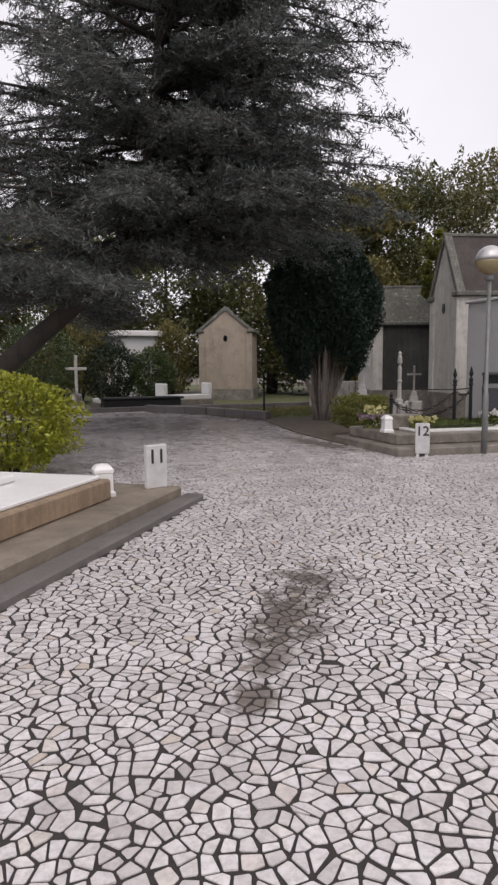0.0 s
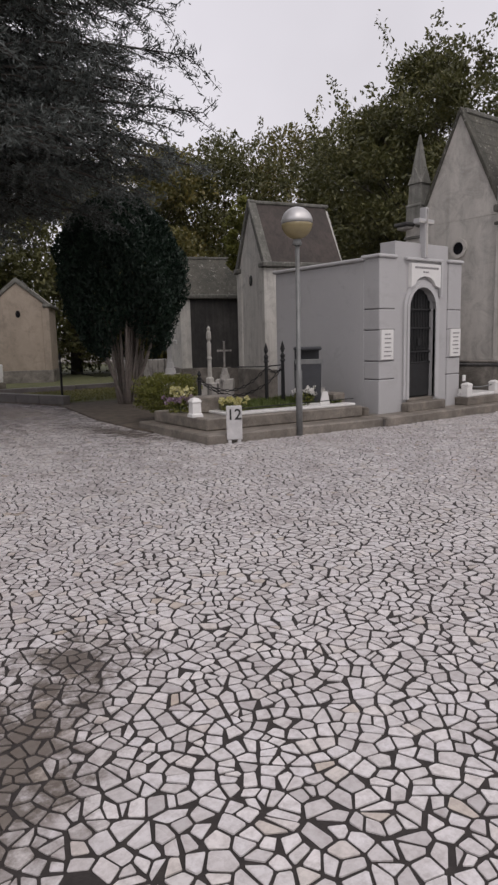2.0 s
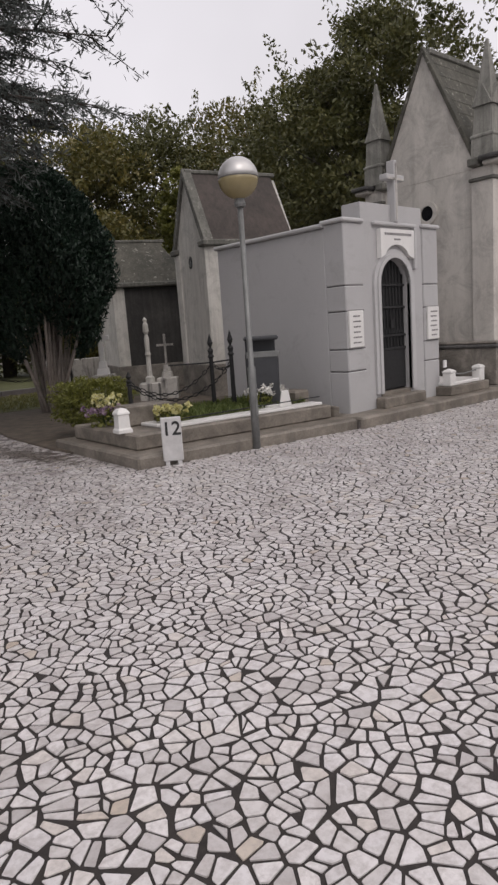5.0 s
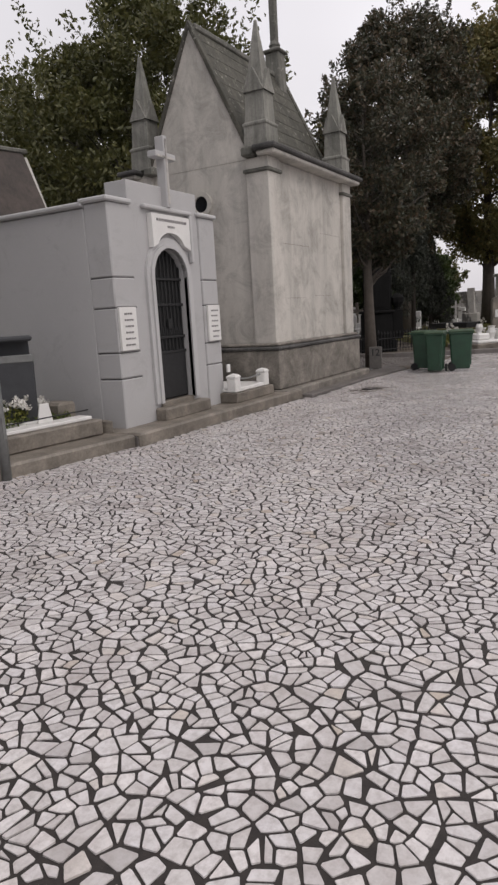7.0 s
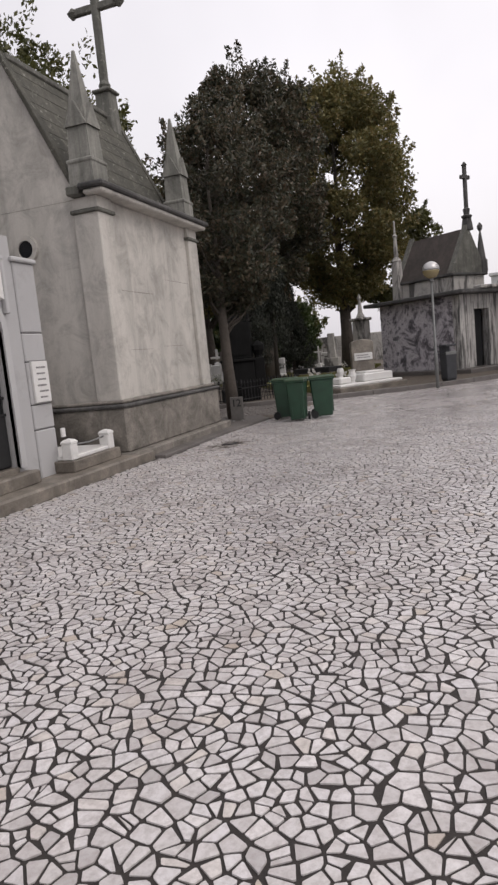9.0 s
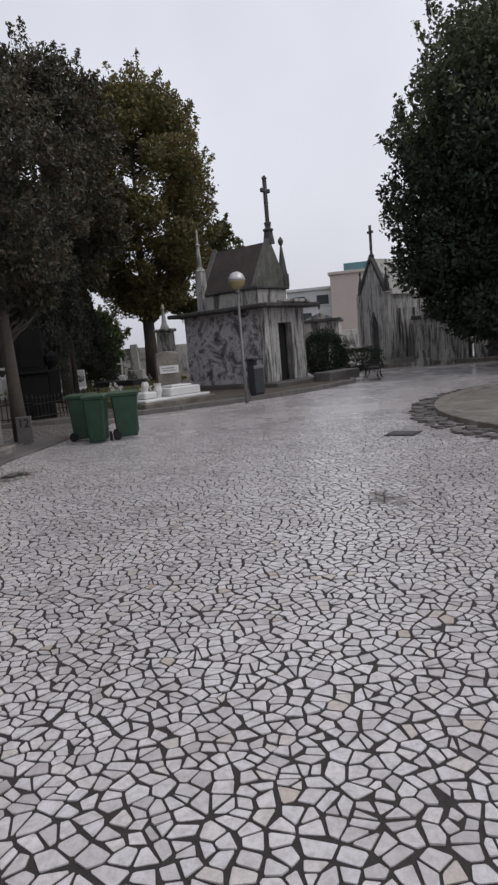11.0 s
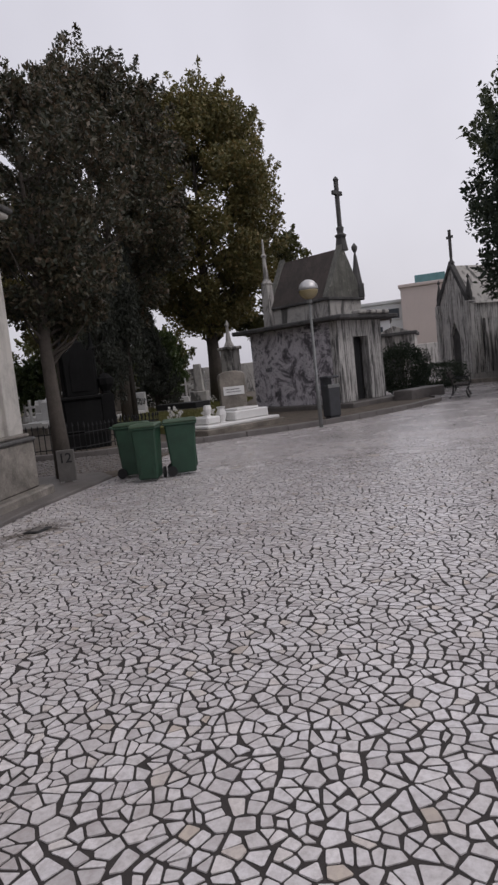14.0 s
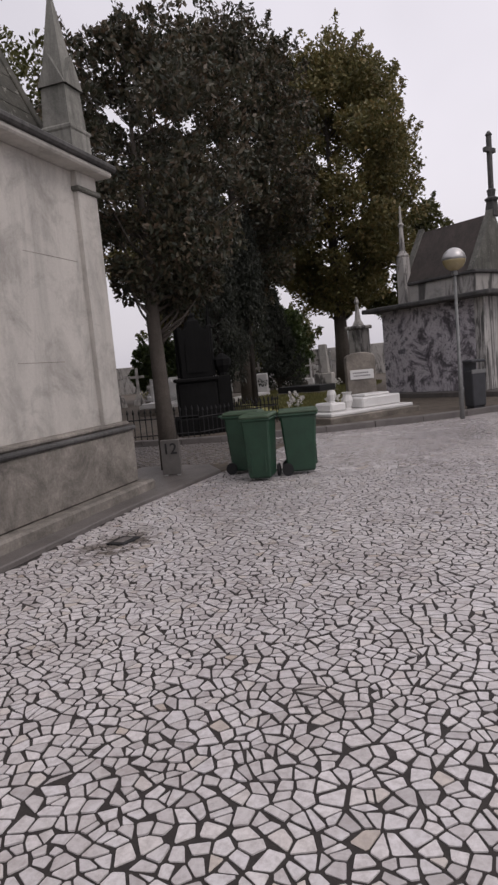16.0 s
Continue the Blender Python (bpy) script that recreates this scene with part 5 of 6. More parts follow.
# ---- trees behind ----
broad_tree("broadleaf_tree", "tall olive-green tree rising behind the chapel", 12.2, 8.4, 0, 11.4, 2.0, 4.2, M_OAK, M_BARKDARK, 61, 0.17, 60000, trunk_r=0.28, clumps=110, clump=(0.13, 0.28), group="trees behind the chapels")
broad_tree("broadleaf_tree", "leafy tree with upright shoots behind the chapels", 14.5, 14.0, 0, 10.6, 1.5, 4.0, M_OAK, M_BARKDARK, 62, 0.24, 30000, trunk_r=0.26, clumps=70, group="trees behind the chapels")
for i, (x, y, h, r, mt) in enumerate(((4.0, 24, 9.8, 4.2, M_OAK), (8.5, 24, 11.0, 4.5, M_AUTUMN), (13.5, 24, 12.0, 4.6, M_OAK), (18.5, 23, 13.0, 4.8, M_AUTUMN), (-1.0, 27, 9.0, 4.0, M_OAK), (23.5, 21, 13.2, 4.6, M_OAK), (29, 20, 13.5, 4.8, M_OAK), (-7, 29, 9.5, 4.5, M_AUTUMN), (-13, 28, 9.5, 4.5, M_OAK), (6, 19.5, 6.5, 2.6, M_AUTUMN))):
    broad_tree("woodland_tree", "dense tree of the wood behind the cemetery", x, y, 0, h, 0.8, r, mt, M_BARKDARK, 70 + i, 0.23, 27000, shoots=0.25, trunk_r=0.25, clumps=90, clump=(0.2, 0.36), group="wood behind the cemetery")
broad_tree("magnolia_tree", "dark glossy-leaved tree beside the chapel with a bare trunk", 8.35, -0.1, 0.03, 6.6, 2.6, 1.55, M_MAGNOLIA, M_BARK, 81, 0.1, 28000, lean=(0.1, 0.1), shift=(0.35, -0.12), trunk_r=0.13, clumps=120, clump=(0.12, 0.27), shoots=0.5, group="glossy trees")
broad_tree("magnolia_tree", "dark glossy-leaved tree with brownish upper leaves", 20.0, 2.3, 0.08, 11.9, 3.6, 2.7, M_MAGNOLIA, M_BARK, 82, 0.16, 58000, trunk_r=0.22, clumps=150, clump=(0.13, 0.29), group="glossy trees")
broad_tree("magnolia_tree", "tall rounded tree with browning leaves among graves", 27.5, 0.35, 0.08, 13.4, 3.8, 3.3, M_BROWNLEAF, M_BARK, 83, 0.19, 80000, trunk_r=0.3, clumps=150, clump=(0.2, 0.34), group="glossy trees")
broad_tree("magnolia_tree", "tall dark tree deep among the graves", 31.0, 9.0, 0.08, 11.0, 4.4, 3.4, M_BROWNLEAF, M_BARK, 84, 0.25, 26000, trunk_r=0.28, clumps=70, group="glossy trees")
broad_tree("evergreen_tree", "dense dark evergreen tree with skirts near the ground", 20.3, -14.1, 0, 9.3, 1.6, 3.5, M_EVERGREEN, M_BARKDARK, 85, 0.2, 90000, trunk_r=0.35, clumps=120, clump=(0.22, 0.38), skirt=5)
broad_tree("evergreen_tree", "tall dull green tree rising behind the dark evergreen", 21.9, -15.5, 0, 12.9, 3.0, 4.6, M_DULLGREEN, M_BARKDARK, 87, 0.23, 70000, trunk_r=0.4, clumps=130, clump=(0.2, 0.36))
broad_tree("small_tree", "small leafy tree behind the marble mausoleum", 31, -1.9, 0.08, 8.2, 3.0, 2.2, M_OAK, M_BARK, 86, 0.25, 9000, trunk_r=0.15, clumps=40)
for i in range(5):
    broad_tree("woodland_tree", "dense tree of the wood behind the cemetery", 46 + (i % 3) * 7, 9 + 6.5 * i, 0, 5.5 + (i % 3), 0.8, 3.4, M_GREENBUSH if i % 2 else M_OAK, M_BARKDARK, 90 + i, 0.36, 9000, trunk_r=0.25, clumps=50, group="wood behind the cemetery")

for x, y, h in ((34.8, 8.8, 4.2), (38.0, 5.5, 4.4), (33.0, 11.5, 3.0)):
    broad_tree("conifer", "small dark conifer among the far graves", x, y, 0.08, h, 0.4, 1.5, M_GREENBUSH, M_BARKDARK, int(h * 10), 0.22, 12000, trunk_r=0.12, clumps=60, clump=(0.2, 0.34), group="small conifers")


def weeping_conifer(x, y, z0, h, low, r, seed, label, cone=False):
    """A slim trunk with thin boughs and dark sprays that hang from them in strands."""
    rng = np.random.default_rng(seed)
    t = thing("weeping_conifer", label, "tree", "hanging conifers", m=pose(x, y, z0))
    bm = tube([(0, 0, -0.05), (0.03, 0, h * 0.5), (0, 0.02, h)], [0.1, 0.07, 0.02], 8)
    cs, ns = [], []
    for i in range(150):
        k = rng.uniform(0, 1)
        z = low + (h - low) * k
        a = rng.uniform(0, 6.28)
        w = r * ((1.05 - k) if cone else (1 - 0.55 * k)) * rng.uniform(0.3, 1.0)
        e = np.array([w * math.cos(a), w * math.sin(a), z])
        tube([(0, 0, z - 0.1), tuple(e * np.array([0.5, 0.5, 1]) + np.array([0, 0, 0.08])), tuple(e)], [0.02, 0.014, 0.005], 4, bm)
        n = int(rng.uniform(60, 110))
        u = rng.uniform(0, 1, n)[:, None]
        drop = min(z - 0.5, rng.uniform(0.25, 0.5) if cone else rng.uniform(0.5, 1.3))
        cs.append(e * (1 - 0.25 * u) * np.array([1, 1, 0]) + np.array([0, 0, 1]) * (z - drop * u) + rng.normal(size=(n, 3)) * np.array([0.09, 0.09, 0.05]))
        ns.append(np.tile([0, 0, -1.3], (n, 1)))
    part("trunk", bm, M_BARKDARK, t, smooth=True)
    leaves(np.concatenate(cs), np.concatenate(ns), 0.13, "foliage", M_CONIFER, t, rng, 0.3)


weeping_conifer(16.6, 1.95, 0.08, 6.2, 2.0, 0.85, 141, "dark conifer with sprays hanging in strands between the trunks")
weeping_conifer(18.3, 1.55, 0.08, 6.0, 2.6, 0.7, 142, "slim dark conifer with hanging sprays")
weeping_conifer(24.0, 2.3, 0.08, 4.3, 0.7, 1.25, 143, "dense dark cone-shaped conifer among the graves", True)
broad_tree("ivy_tree", "small yellow-green ivy-clad tree between two tomb chapels", 2.5, 8.1, 0.03, 5.5, 3.5, 0.5, M_HEDGE, M_BARKDARK, 151, 0.1, 6000, trunk_r=0.06, clumps=30, clump=(0.25, 0.45), shoots=0.3)
for x, y in ((-2.75, 9.3), (-0.9, 8.2), (-6.85, 13.82)):
    iron_post(x, y, 0.0, 1.3)
chain((-2.75, 9.3, 1.0), (-0.9, 8.2, 1.0), 0.35)
wp = thing("small_plate", "small white triangular plate leaning on the grave edge", "plate", m=pose(*at12(2.42, 0.62), 0.376, 0, 0, -25))
part("plate", prism([(-0.09, 0), (0.09, 0), (0.05, 0.22), (-0.05, 0.22)], -0.015, 0.015, "y", bevel=0.004), M_MARBLE, wp)
wb = thing("white_block", "low white stone block under the litter bin", "stone", m=pose(-1.86, 0.62, 0.3, 0, 0, -38))
part("block", box(-0.16, 0.26, -0.03, 0.03, 0.0, 0.1, 0.006), M_MARBLE, wb)


# ---- wheeled bins ----
def wheelie_bin(x, y, rz):
    t = thing("wheelie_bin", "dark green plastic wheeled refuse bin with closed lid", "bin", "green refuse bins", m=pose(x, y, 0, 0, 0, rz) @ Matrix.Diagonal((0.74, 0.78, 0.86, 1)))
    b = box(-0.24, 0.24, -0.3, 0.3, 0.05, 0.95, 0.03)
    for v in b.verts:
        k = (v.co.z - 0.05) / 0.9
        v.co.x *= 0.84 + 0.2 * k
        v.co.y = v.co.y * (0.8 + 0.24 * k)
    part("body", b, M_BIN, t)
    part("rim", box(-0.28, 0.28, -0.34, 0.34, 0.93, 0.965, 0.012), M_BIN, t)
    lid = box(-0.29, 0.29, -0.36, 0.35, 0.966, 1.03, 0.025, taper=0.93)
    part("lid", lid, M_BINLID, t, "slightly domed dusty green lid")
    part("handle", tube([(-0.2, 0.35, 0.95), (-0.2, 0.41, 0.97), (0.2, 0.41, 0.97), (0.2, 0.35, 0.95)], 0.014, 8), M_BIN, t)
    for s in (-1, 1):
        w = part("wheel", lathe([(0.06, -0.025), (0.1, -0.022), (0.1, 0.022), (0.06, 0.025)], 18), M_RUBBER, t, "black rubber wheel")
        w.matrix_basis = pose(s * 0.25, 0.24, 0.1, 0, 90, 0)
    part("axle", tube([(-0.25, 0.24, 0.1), (0.25, 0.24, 0.1)], 0.012, 6), M_IRON, t)
    for s in (-0.13, 0.13):
        part("rib", box(s - 0.012, s + 0.012, -0.3, -0.26, 0.15, 0.5, 0.005, m=pose(0, 0.02, 0)), M_BIN, t)
    return t


wheelie_bin(8.08, -1.43, 4)
wheelie_bin(7.47, -1.84, -86)
wheelie_bin(7.86, -2.28, 14)

number_board("number_board", "small grey board with number 12 by the tree trunk", 7.74, -0.4, 0.05, -82, "12", 0.28, 0.5, M_GREYBOARD)

# ---- drains and manhole ----
def drain(x, y, rz, w, d, label):
    t = thing("drain_cover", label, "drain", "iron covers", m=pose(x, y, 0.006, 0, 0, rz))
    part("frame", box(-w / 2, w / 2, -d / 2, d / 2, -0.03, 0.006, 0.004), M_IRON, t)
    n = 7
    for i in range(n):
        xx = -w / 2 + 0.05 + (w - 0.1) * (i + 0.5) / n
        part("slot", box(xx - 0.012, xx + 0.012, -d / 2 + 0.05, d / 2 - 0.05, 0.004, 0.012, 0.002), M_KERBDARK, t)
    return t


drain(4.5, -1.35, -6, 0.27, 0.2, "rusty iron drain grating sunk in the paving")
drain(5.5, -6.92, -30, 0.46, 0.46, "square dark iron manhole cover in the paving")

# ---- eastern graves: white tomb, headstone, dark monument ----
wt = thing("white_tomb", "white marble tomb with carved objects on a stone base", "grave", m=pose(14.6, -2.05, 0.1, 0, 0, -40))
part("base", box(-1.35, 1.35, -0.7, 0.7, -0.03, 0.14, 0.02), M_KERB, wt)
part("slab", box(-1.25, 1.25, -0.6, 0.6, 0.141, 0.22, 0.02), M_MARBLE, wt)
part("chest", box(-0.1, 1.1, -0.35, 0.45, 0.221, 0.46, 0.03), M_MARBLE, wt)
part("book", box(0.1, 0.9, -0.2, 0.3, 0.461, 0.52, 0.02), M_MARBLE, wt)
part("vase", lathe([(0.1, 0), (0.08, 0.04), (0.13, 0.2), (0.09, 0.34), (0.12, 0.4)], 10, (-0.35, -0.1, 0.221)), M_MARBLE, wt)
part("block", box(-1.0, -0.55, -0.3, 0.3, 0.221, 0.42, 0.04), M_MARBLE, wt)
part("vase", lathe([(0.09, 0), (0.07, 0.04), (0.11, 0.18), (0.08, 0.28)], 10, (-0.8, -0.1, 0.421)), M_MARBLE, wt)
flowers("white_flowers", "white flowers on the marble tomb", 14.1, -1.6, 0.32, 0.2, 0.36, M_WHITEFLOWER, 7, 24)
hs = thing("headstone", "tall grey granite headstone with a white plate", "headstone", m=pose(15.6, -2.05, 0.1, 0, 0, -70))
part("stone", prism([(-0.36, 0), (0.36, 0), (0.36, 1.38)] + [(0.36 * math.cos(a), 1.38 + 0.13 * math.sin(a)) for a in (0.4, 0.8, 1.2, 1.57, 1.94, 2.34, 2.74)] + [(-0.36, 1.38)], -0.14, 0.14, "y", bevel=0.02), M_KERB, hs)
pl = part("plate", box(-0.28, 0.3, -0.17, -0.141, 0.85, 1.08, 0.006), M_MARBLE, hs, "white plate with a line of writing")
bars(pl, -0.23, 0.26, (0.99, 0.92), -0.17, 0.03, M_GREYINK, random.Random(8))

mn = thing("dark_monument", "tall blackened gothic monument with three small spires", "monument", m=pose(13.15, 1.3, 0.08, 0, 0, -62))
part("base", box(-0.56, 0.5, -0.45, 0.45, -0.03, 0.4, 0.03), M_BLACKSTONE, mn)
part("chest", box(-0.47, 0.41, -0.34, 0.34, 0.401, 1.2, 0.03), M_BLACKSTONE, mn)
part("ledge", box(-0.52, 0.46, -0.4, 0.4, 1.201, 1.29, 0.025), M_BLACKSTONE, mn)
part("shaft", prism([(-0.34, 1.291), (0.34, 1.291), (0.37, 2.42), (0.28, 2.42), (0.26, 2.34), (0.16, 2.42), (0.13, 2.56), (-0.13, 2.56), (-0.16, 2.42), (-0.26, 2.34), (-0.28, 2.42), (-0.37, 2.42)], -0.26, 0.26, "y", bevel=0.012), M_BLACKSTONE, mn)
part("niche_frame", prism([(-0.22, 1.4), (0.22, 1.4)] + arch(-0.22, 0.22, 1.95, 0.28)[::-1], -0.285, -0.255, "y"), M_BLACKSTONE, mn)
for sx_ in (-0.37, 0.37):
    part("spire", lathe([(0.07, 0), (0.06, 1.05), (0.09, 1.09), (0.05, 1.15), (0.008, 1.62)], 6, (sx_, -0.1, 1.3)), M_BLACKSTONE, mn)
part("finial", lathe([(0.13, 0), (0.07, 0.08), (0.09, 0.14), (0.03, 0.2), (0.025, 0.46), (0.008, 0.58)], 6, (0, 0, 2.55)), M_BLACKSTONE, mn)
part("side_urn", lathe([(0.12, 0), (0.1, 0.06), (0.2, 0.22), (0.21, 0.36), (0.12, 0.44), (0.03, 0.5)], 8, (0.6, -0.1, 1.29)), M_BLACKSTONE, mn)
part("side_pier", box(0.42, 0.74, -0.28, 0.2, 0.401, 1.28, 0.02), M_BLACKSTONE, mn)


def iron_fence(x0, y0, x1, y1, h=0.75, step=0.13):
    t = thing("iron_fence", "low black iron grave railing with spear tops", "fence", "grave railings")
    L = math.hypot(x1 - x0, y1 - y0)
    n = int(L / step)
    for i in range(n + 1):
        x, y = x0 + (x1 - x0) * i / n, y0 + (y1 - y0) * i / n
        part("picket", lathe([(0.012, 0), (0.012, h * 0.85), (0.03, h * 0.88), (0.003, h)], 5, (x, y, 0.05)), M_IRON, t)
    for z in (0.2, h * 0.75):
        part("rail", tube([(x0, y0, z), (x1, y1, z)], 0.014, 5), M_IRON, t)
    return t


iron_fence(11.9, 3.2, 12.3, 1.0)
iron_fence(12.3, 1.0, 14.6, -0.1, 0.7)
iron_fence(14.8, -0.1, 15.6, 2.2, 0.7)
rngg = random.Random(77)
for i in range(90):
    x, y = rngg.uniform(14.8, 40), rngg.uniform(0.4, 14)
    if (x < 18 and y < 3) or (x < 25 and y < -0.4 + (x - 14.2) * 0.5) or (x - 25) ** 2 + (y - 5.5) ** 2 < 1 or (x - 15.5) ** 2 + (y - 3.4) ** 2 < 1.2:
        continue
    k = rngg.random()
    if k < 0.42:
        low_grave(x, y, 0.1, rngg.uniform(-15, 15), rngg.uniform(1.4, 2.0), rngg.uniform(0.7, 0.95), rngg.uniform(0.25, 0.5), rngg.choice((M_MARBLE, M_MARBLE, M_MARBLE, M_KERB)), "pale stone grave in the crowded field", rngg.choice((0, 0.5, 0.8)))
    elif k < 0.8:
        grave_cross(x, y, 0.1, rngg.uniform(1.0, 2.0), rngg.choice((M_MARBLE, M_OLD, M_KERB)), "pale stone cross in the crowded field", rngg.uniform(60, 110), thick=rngg.uniform(0.08, 0.13))
    else:
        flowers("white_flowers", "mixed pale flowers on a grave", x, y, 0.1, 0.35, 0.6, rngg.choice((M_WHITEFLOWER, M_YELLOWFLOWER)), i, 24)
gl = slab("grass_patch", [(14.4, -0.6), (15.6, -1.0), (19.5, -1.2), (26, -0.9), (30, 1.3), (27, 3.6), (20.9, 3.2), (16.5, 0.9)], 0.05, 0.3, M_LAWN, "patch of yellowing grass among the graves", "grass", 0.01, "structure")
rg = np.random.default_rng(5)
gp = rg.uniform([14.4, -1.1, 0.32], [29, 3.4, 0.38], size=(34000, 3))
keep = (gp[:, 1] > -0.6 - (gp[:, 0] - 14.4) * 0.1) & (gp[:, 1] < -0.6 + (gp[:, 0] - 14.4) * 0.55)
gr = leaves(gp[keep], np.tile([0, 0, 1.6], (keep.sum(), 1)), 0.16, "grass", M_GRASS, None, rg, 0.12)
tagged(gr, "short yellowing grass between the graves", "grass", kind="stuff")
gp = rg.uniform([-4.6, 8.3, 0.05], [1.2, 12.4, 0.09], size=(6000, 3))
gr = leaves(gp[(gp[:, 0] > -3.6 + 0.05 * gp[:, 1])], np.tile([0, 0, 1.6], ((gp[:, 0] > -3.6 + 0.05 * gp[:, 1]).sum(), 1)), 0.1, "grass", M_GRASS, None, rg, 0.12)
tagged(gr, "thin grass on the soil between graves", "grass", kind="stuff")
for i in range(46):
    x = rngg.uniform(20.5, 34)
    y = 3.2 + 0.28 * (x - 20.5) + rngg.uniform(-1.0, 3.6)
    k = rngg.random()
    if k < 0.45:
        low_grave(x, y, 0.1, rngg.uniform(-15, 15), rngg.uniform(1.4, 2.0), rngg.uniform(0.7, 0.95), rngg.uniform(0.3, 0.55), M_MARBLE, "white marble grave in the crowded field", rngg.choice((0, 0.4, 0.7)))
    elif k < 0.65:
        grave_cross(x, y, 0.1, rngg.uniform(0.9, 1.6), M_MARBLE, "white marble cross in the crowded field", rngg.uniform(60, 110), thick=0.1)
    else:
        flowers("white_flowers", "mixed pale flowers on a grave", x, y, 0.1, 0.42, 0.7, rngg.choice((M_WHITEFLOWER, M_WHITEFLOWER, M_YELLOWFLOWER)), 300 + i, 30)
flowers("white_flowers", "white flowers in a pot on the grass", 13.5, -0.9, 0.1, 0.2, 0.75, M_WHITEFLOWER, 71, 26)
obk = thing("obelisk", "pale stone obelisk on a stepped base among graves", "monument", m=pose(24.5, 0.6, 0.1))
part("base", box(-0.34, 0.34, -0.34, 0.34, -0.03, 0.9, 0.03), M_OLD, obk)
part("shaft", box(-0.2, 0.2, -0.2, 0.2, 0.901, 2.0, 0.02, taper=0.7), M_OLD, obk)
low_grave(22.5, 0.9, 0.1, 70, 1.9, 1.2, 0.55, M_IRON, "dark granite grave chest", 0.0)

# ---- marble-stained mausoleum ----
def veined_marble():
    m, ns, ls, b = node_mat("veined_grey_marble")
    nt = m.node_tree
    v = noise_tex(nt, 1.3, 12, 0.78, coords="World", distort=0.5)
    col = ramp(nt, v, [(0.36, (0.045, 0.042, 0.05)), (0.43, (0.16, 0.15, 0.167)), (0.48, (0.6, 0.57, 0.59)), (0.53, (0.42, 0.39, 0.415)), (0.57, (0.16, 0.147, 0.162)), (0.64, (0.05, 0.046, 0.05))])
    run = noise_tex(nt, 1.0, 7, 0.6, (5, 5, 0.4), "World", 0.3)
    col = mix(nt, ramp(nt, run, [(0.58, (0, 0, 0)), (0.8, (0.6, 0.6, 0.6))]), col, (0.05, 0.05, 0.05))
    ls.new(col, b.inputs["Base Color"])
    b.inputs["Roughness"].default_value = 0.6
    return m


M_VEIN = veined_marble()
M_STREAK = stone_mat("streaked_white_stone", (0.6, 0.58, 0.55), (0.5, 0.48, 0.455), (0.03, 0.029, 0.028), 0.6, True, 0.8, 30, 1.2, 0.2, 4.5, None, True)
m2 = thing("marble_mausoleum", "grey veined marble mausoleum with flat slab roof and brown gabled top", "mausoleum", m=pose(18.5, -5.1, 0.1, 0, 0, -38))
A, B = 2.35, 3.8
part("step", box(-0.25, A + 0.5, -0.55, B + 0.2, -0.04, 0.16, 0.03), M_KERBDARK, m2)
for j in range(4):
    part("marble_panel", box(0, 0.16, 0.3 + j * (B - 0.3) / 4 + 0.006, 0.3 + (j + 1) * (B - 0.3) / 4 - 0.006, 0.161, 2.72, 0.01), M_VEIN, m2)
part("core", box(0.165, A - 0.17, 0.75, B - 0.1, 0.161, 2.72, 0), M_OLDDARK, m2)
part("back_wall", box(A - 0.16, A, 0.3, B, 0.161, 2.72, 0.01), M_OLD, m2)
part("end_wall", box(0.17, A - 0.17, B - 0.09, B, 0.161, 2.72, 0.01), M_OLD, m2)
dx0, dx1 = A / 2 - 0.42, A / 2 + 0.42
for x0, x1 in ((-0.02, 0.5), (dx0 - 0.28, dx0), (dx1, dx1 + 0.28), (A - 0.5, A + 0.02)):
    part("pilaster", box(x0, x1, -0.02, 0.3, 0.161, 2.72, 0.012), M_STREAK, m2, "white stone streaked with black damp")
for x0, x1 in ((0.504, dx0 - 0.284), (dx1 + 0.284, A - 0.504)):
    part("front_panel", box(x0, x1, 0.1, 0.28, 0.161, 2.72, 0.006), M_STREAK, m2)
part("lintel", box(dx0, dx1, 0.0, 0.28, 2.2, 2.72, 0.01), M_STREAK, m2)
part("door", box(dx0, dx1, 0.32, 0.38, 0.161, 2.2, 0.006), M_IRON, m2, "dark iron door")
part("roof_slab", box(-0.45, A + 0.4, -0.5, B + 0.45, 2.721, 2.86, 0.03), M_OLDDARK, m2, "thin dark projecting roof slab")
part("slab_front", box(0.5, A - 0.2, -0.55, -0.2, 2.861, 2.98, 0.03), M_OLD, m2)
part("upper_wall", box(0.3, A - 0.3, 0.45, B - 0.75, 2.861, 3.42, 0.015), M_OLD, m2)
part("upper_cornice", box(0.2, A - 0.2, 0.35, B - 0.65, 3.421, 3.51, 0.02), M_OLDDARK, m2)
c2 = A / 2
for s in (-1, 1):
    pts = [(c2 + s * 0.96, 3.51), (c2 + s * 0.82, 3.51), (c2, 4.88), (c2, 5.08)]
    part("roof_slope", prism(pts, 0.6, B - 0.9, "y", bevel=0.01), M_BROWNROOF, m2, "brown weathered roof slope")
for y0, y1 in ((0.4, 0.62), (B - 0.92, B - 0.7)):
    part("gable", prism([(c2 - 0.99, 3.51), (c2 + 0.99, 3.51), (c2, 5.2)], y0, y1, "y", bevel=0.01), M_CHAPELDARK, m2)
c2 += 0.15
b = box(c2 - 0.16, c2 + 0.16, 0.36, 0.68, 5.0, 5.45, 0.02, taper=0.7)
lathe([(0.17, 0), (0.2, 0.06), (0.1, 0.12), (0.13, 0.3), (0.05, 0.36)], 10, (c2, 0.52, 5.44), b)
part("cross_pedestal", b, M_OLDDARK, m2)
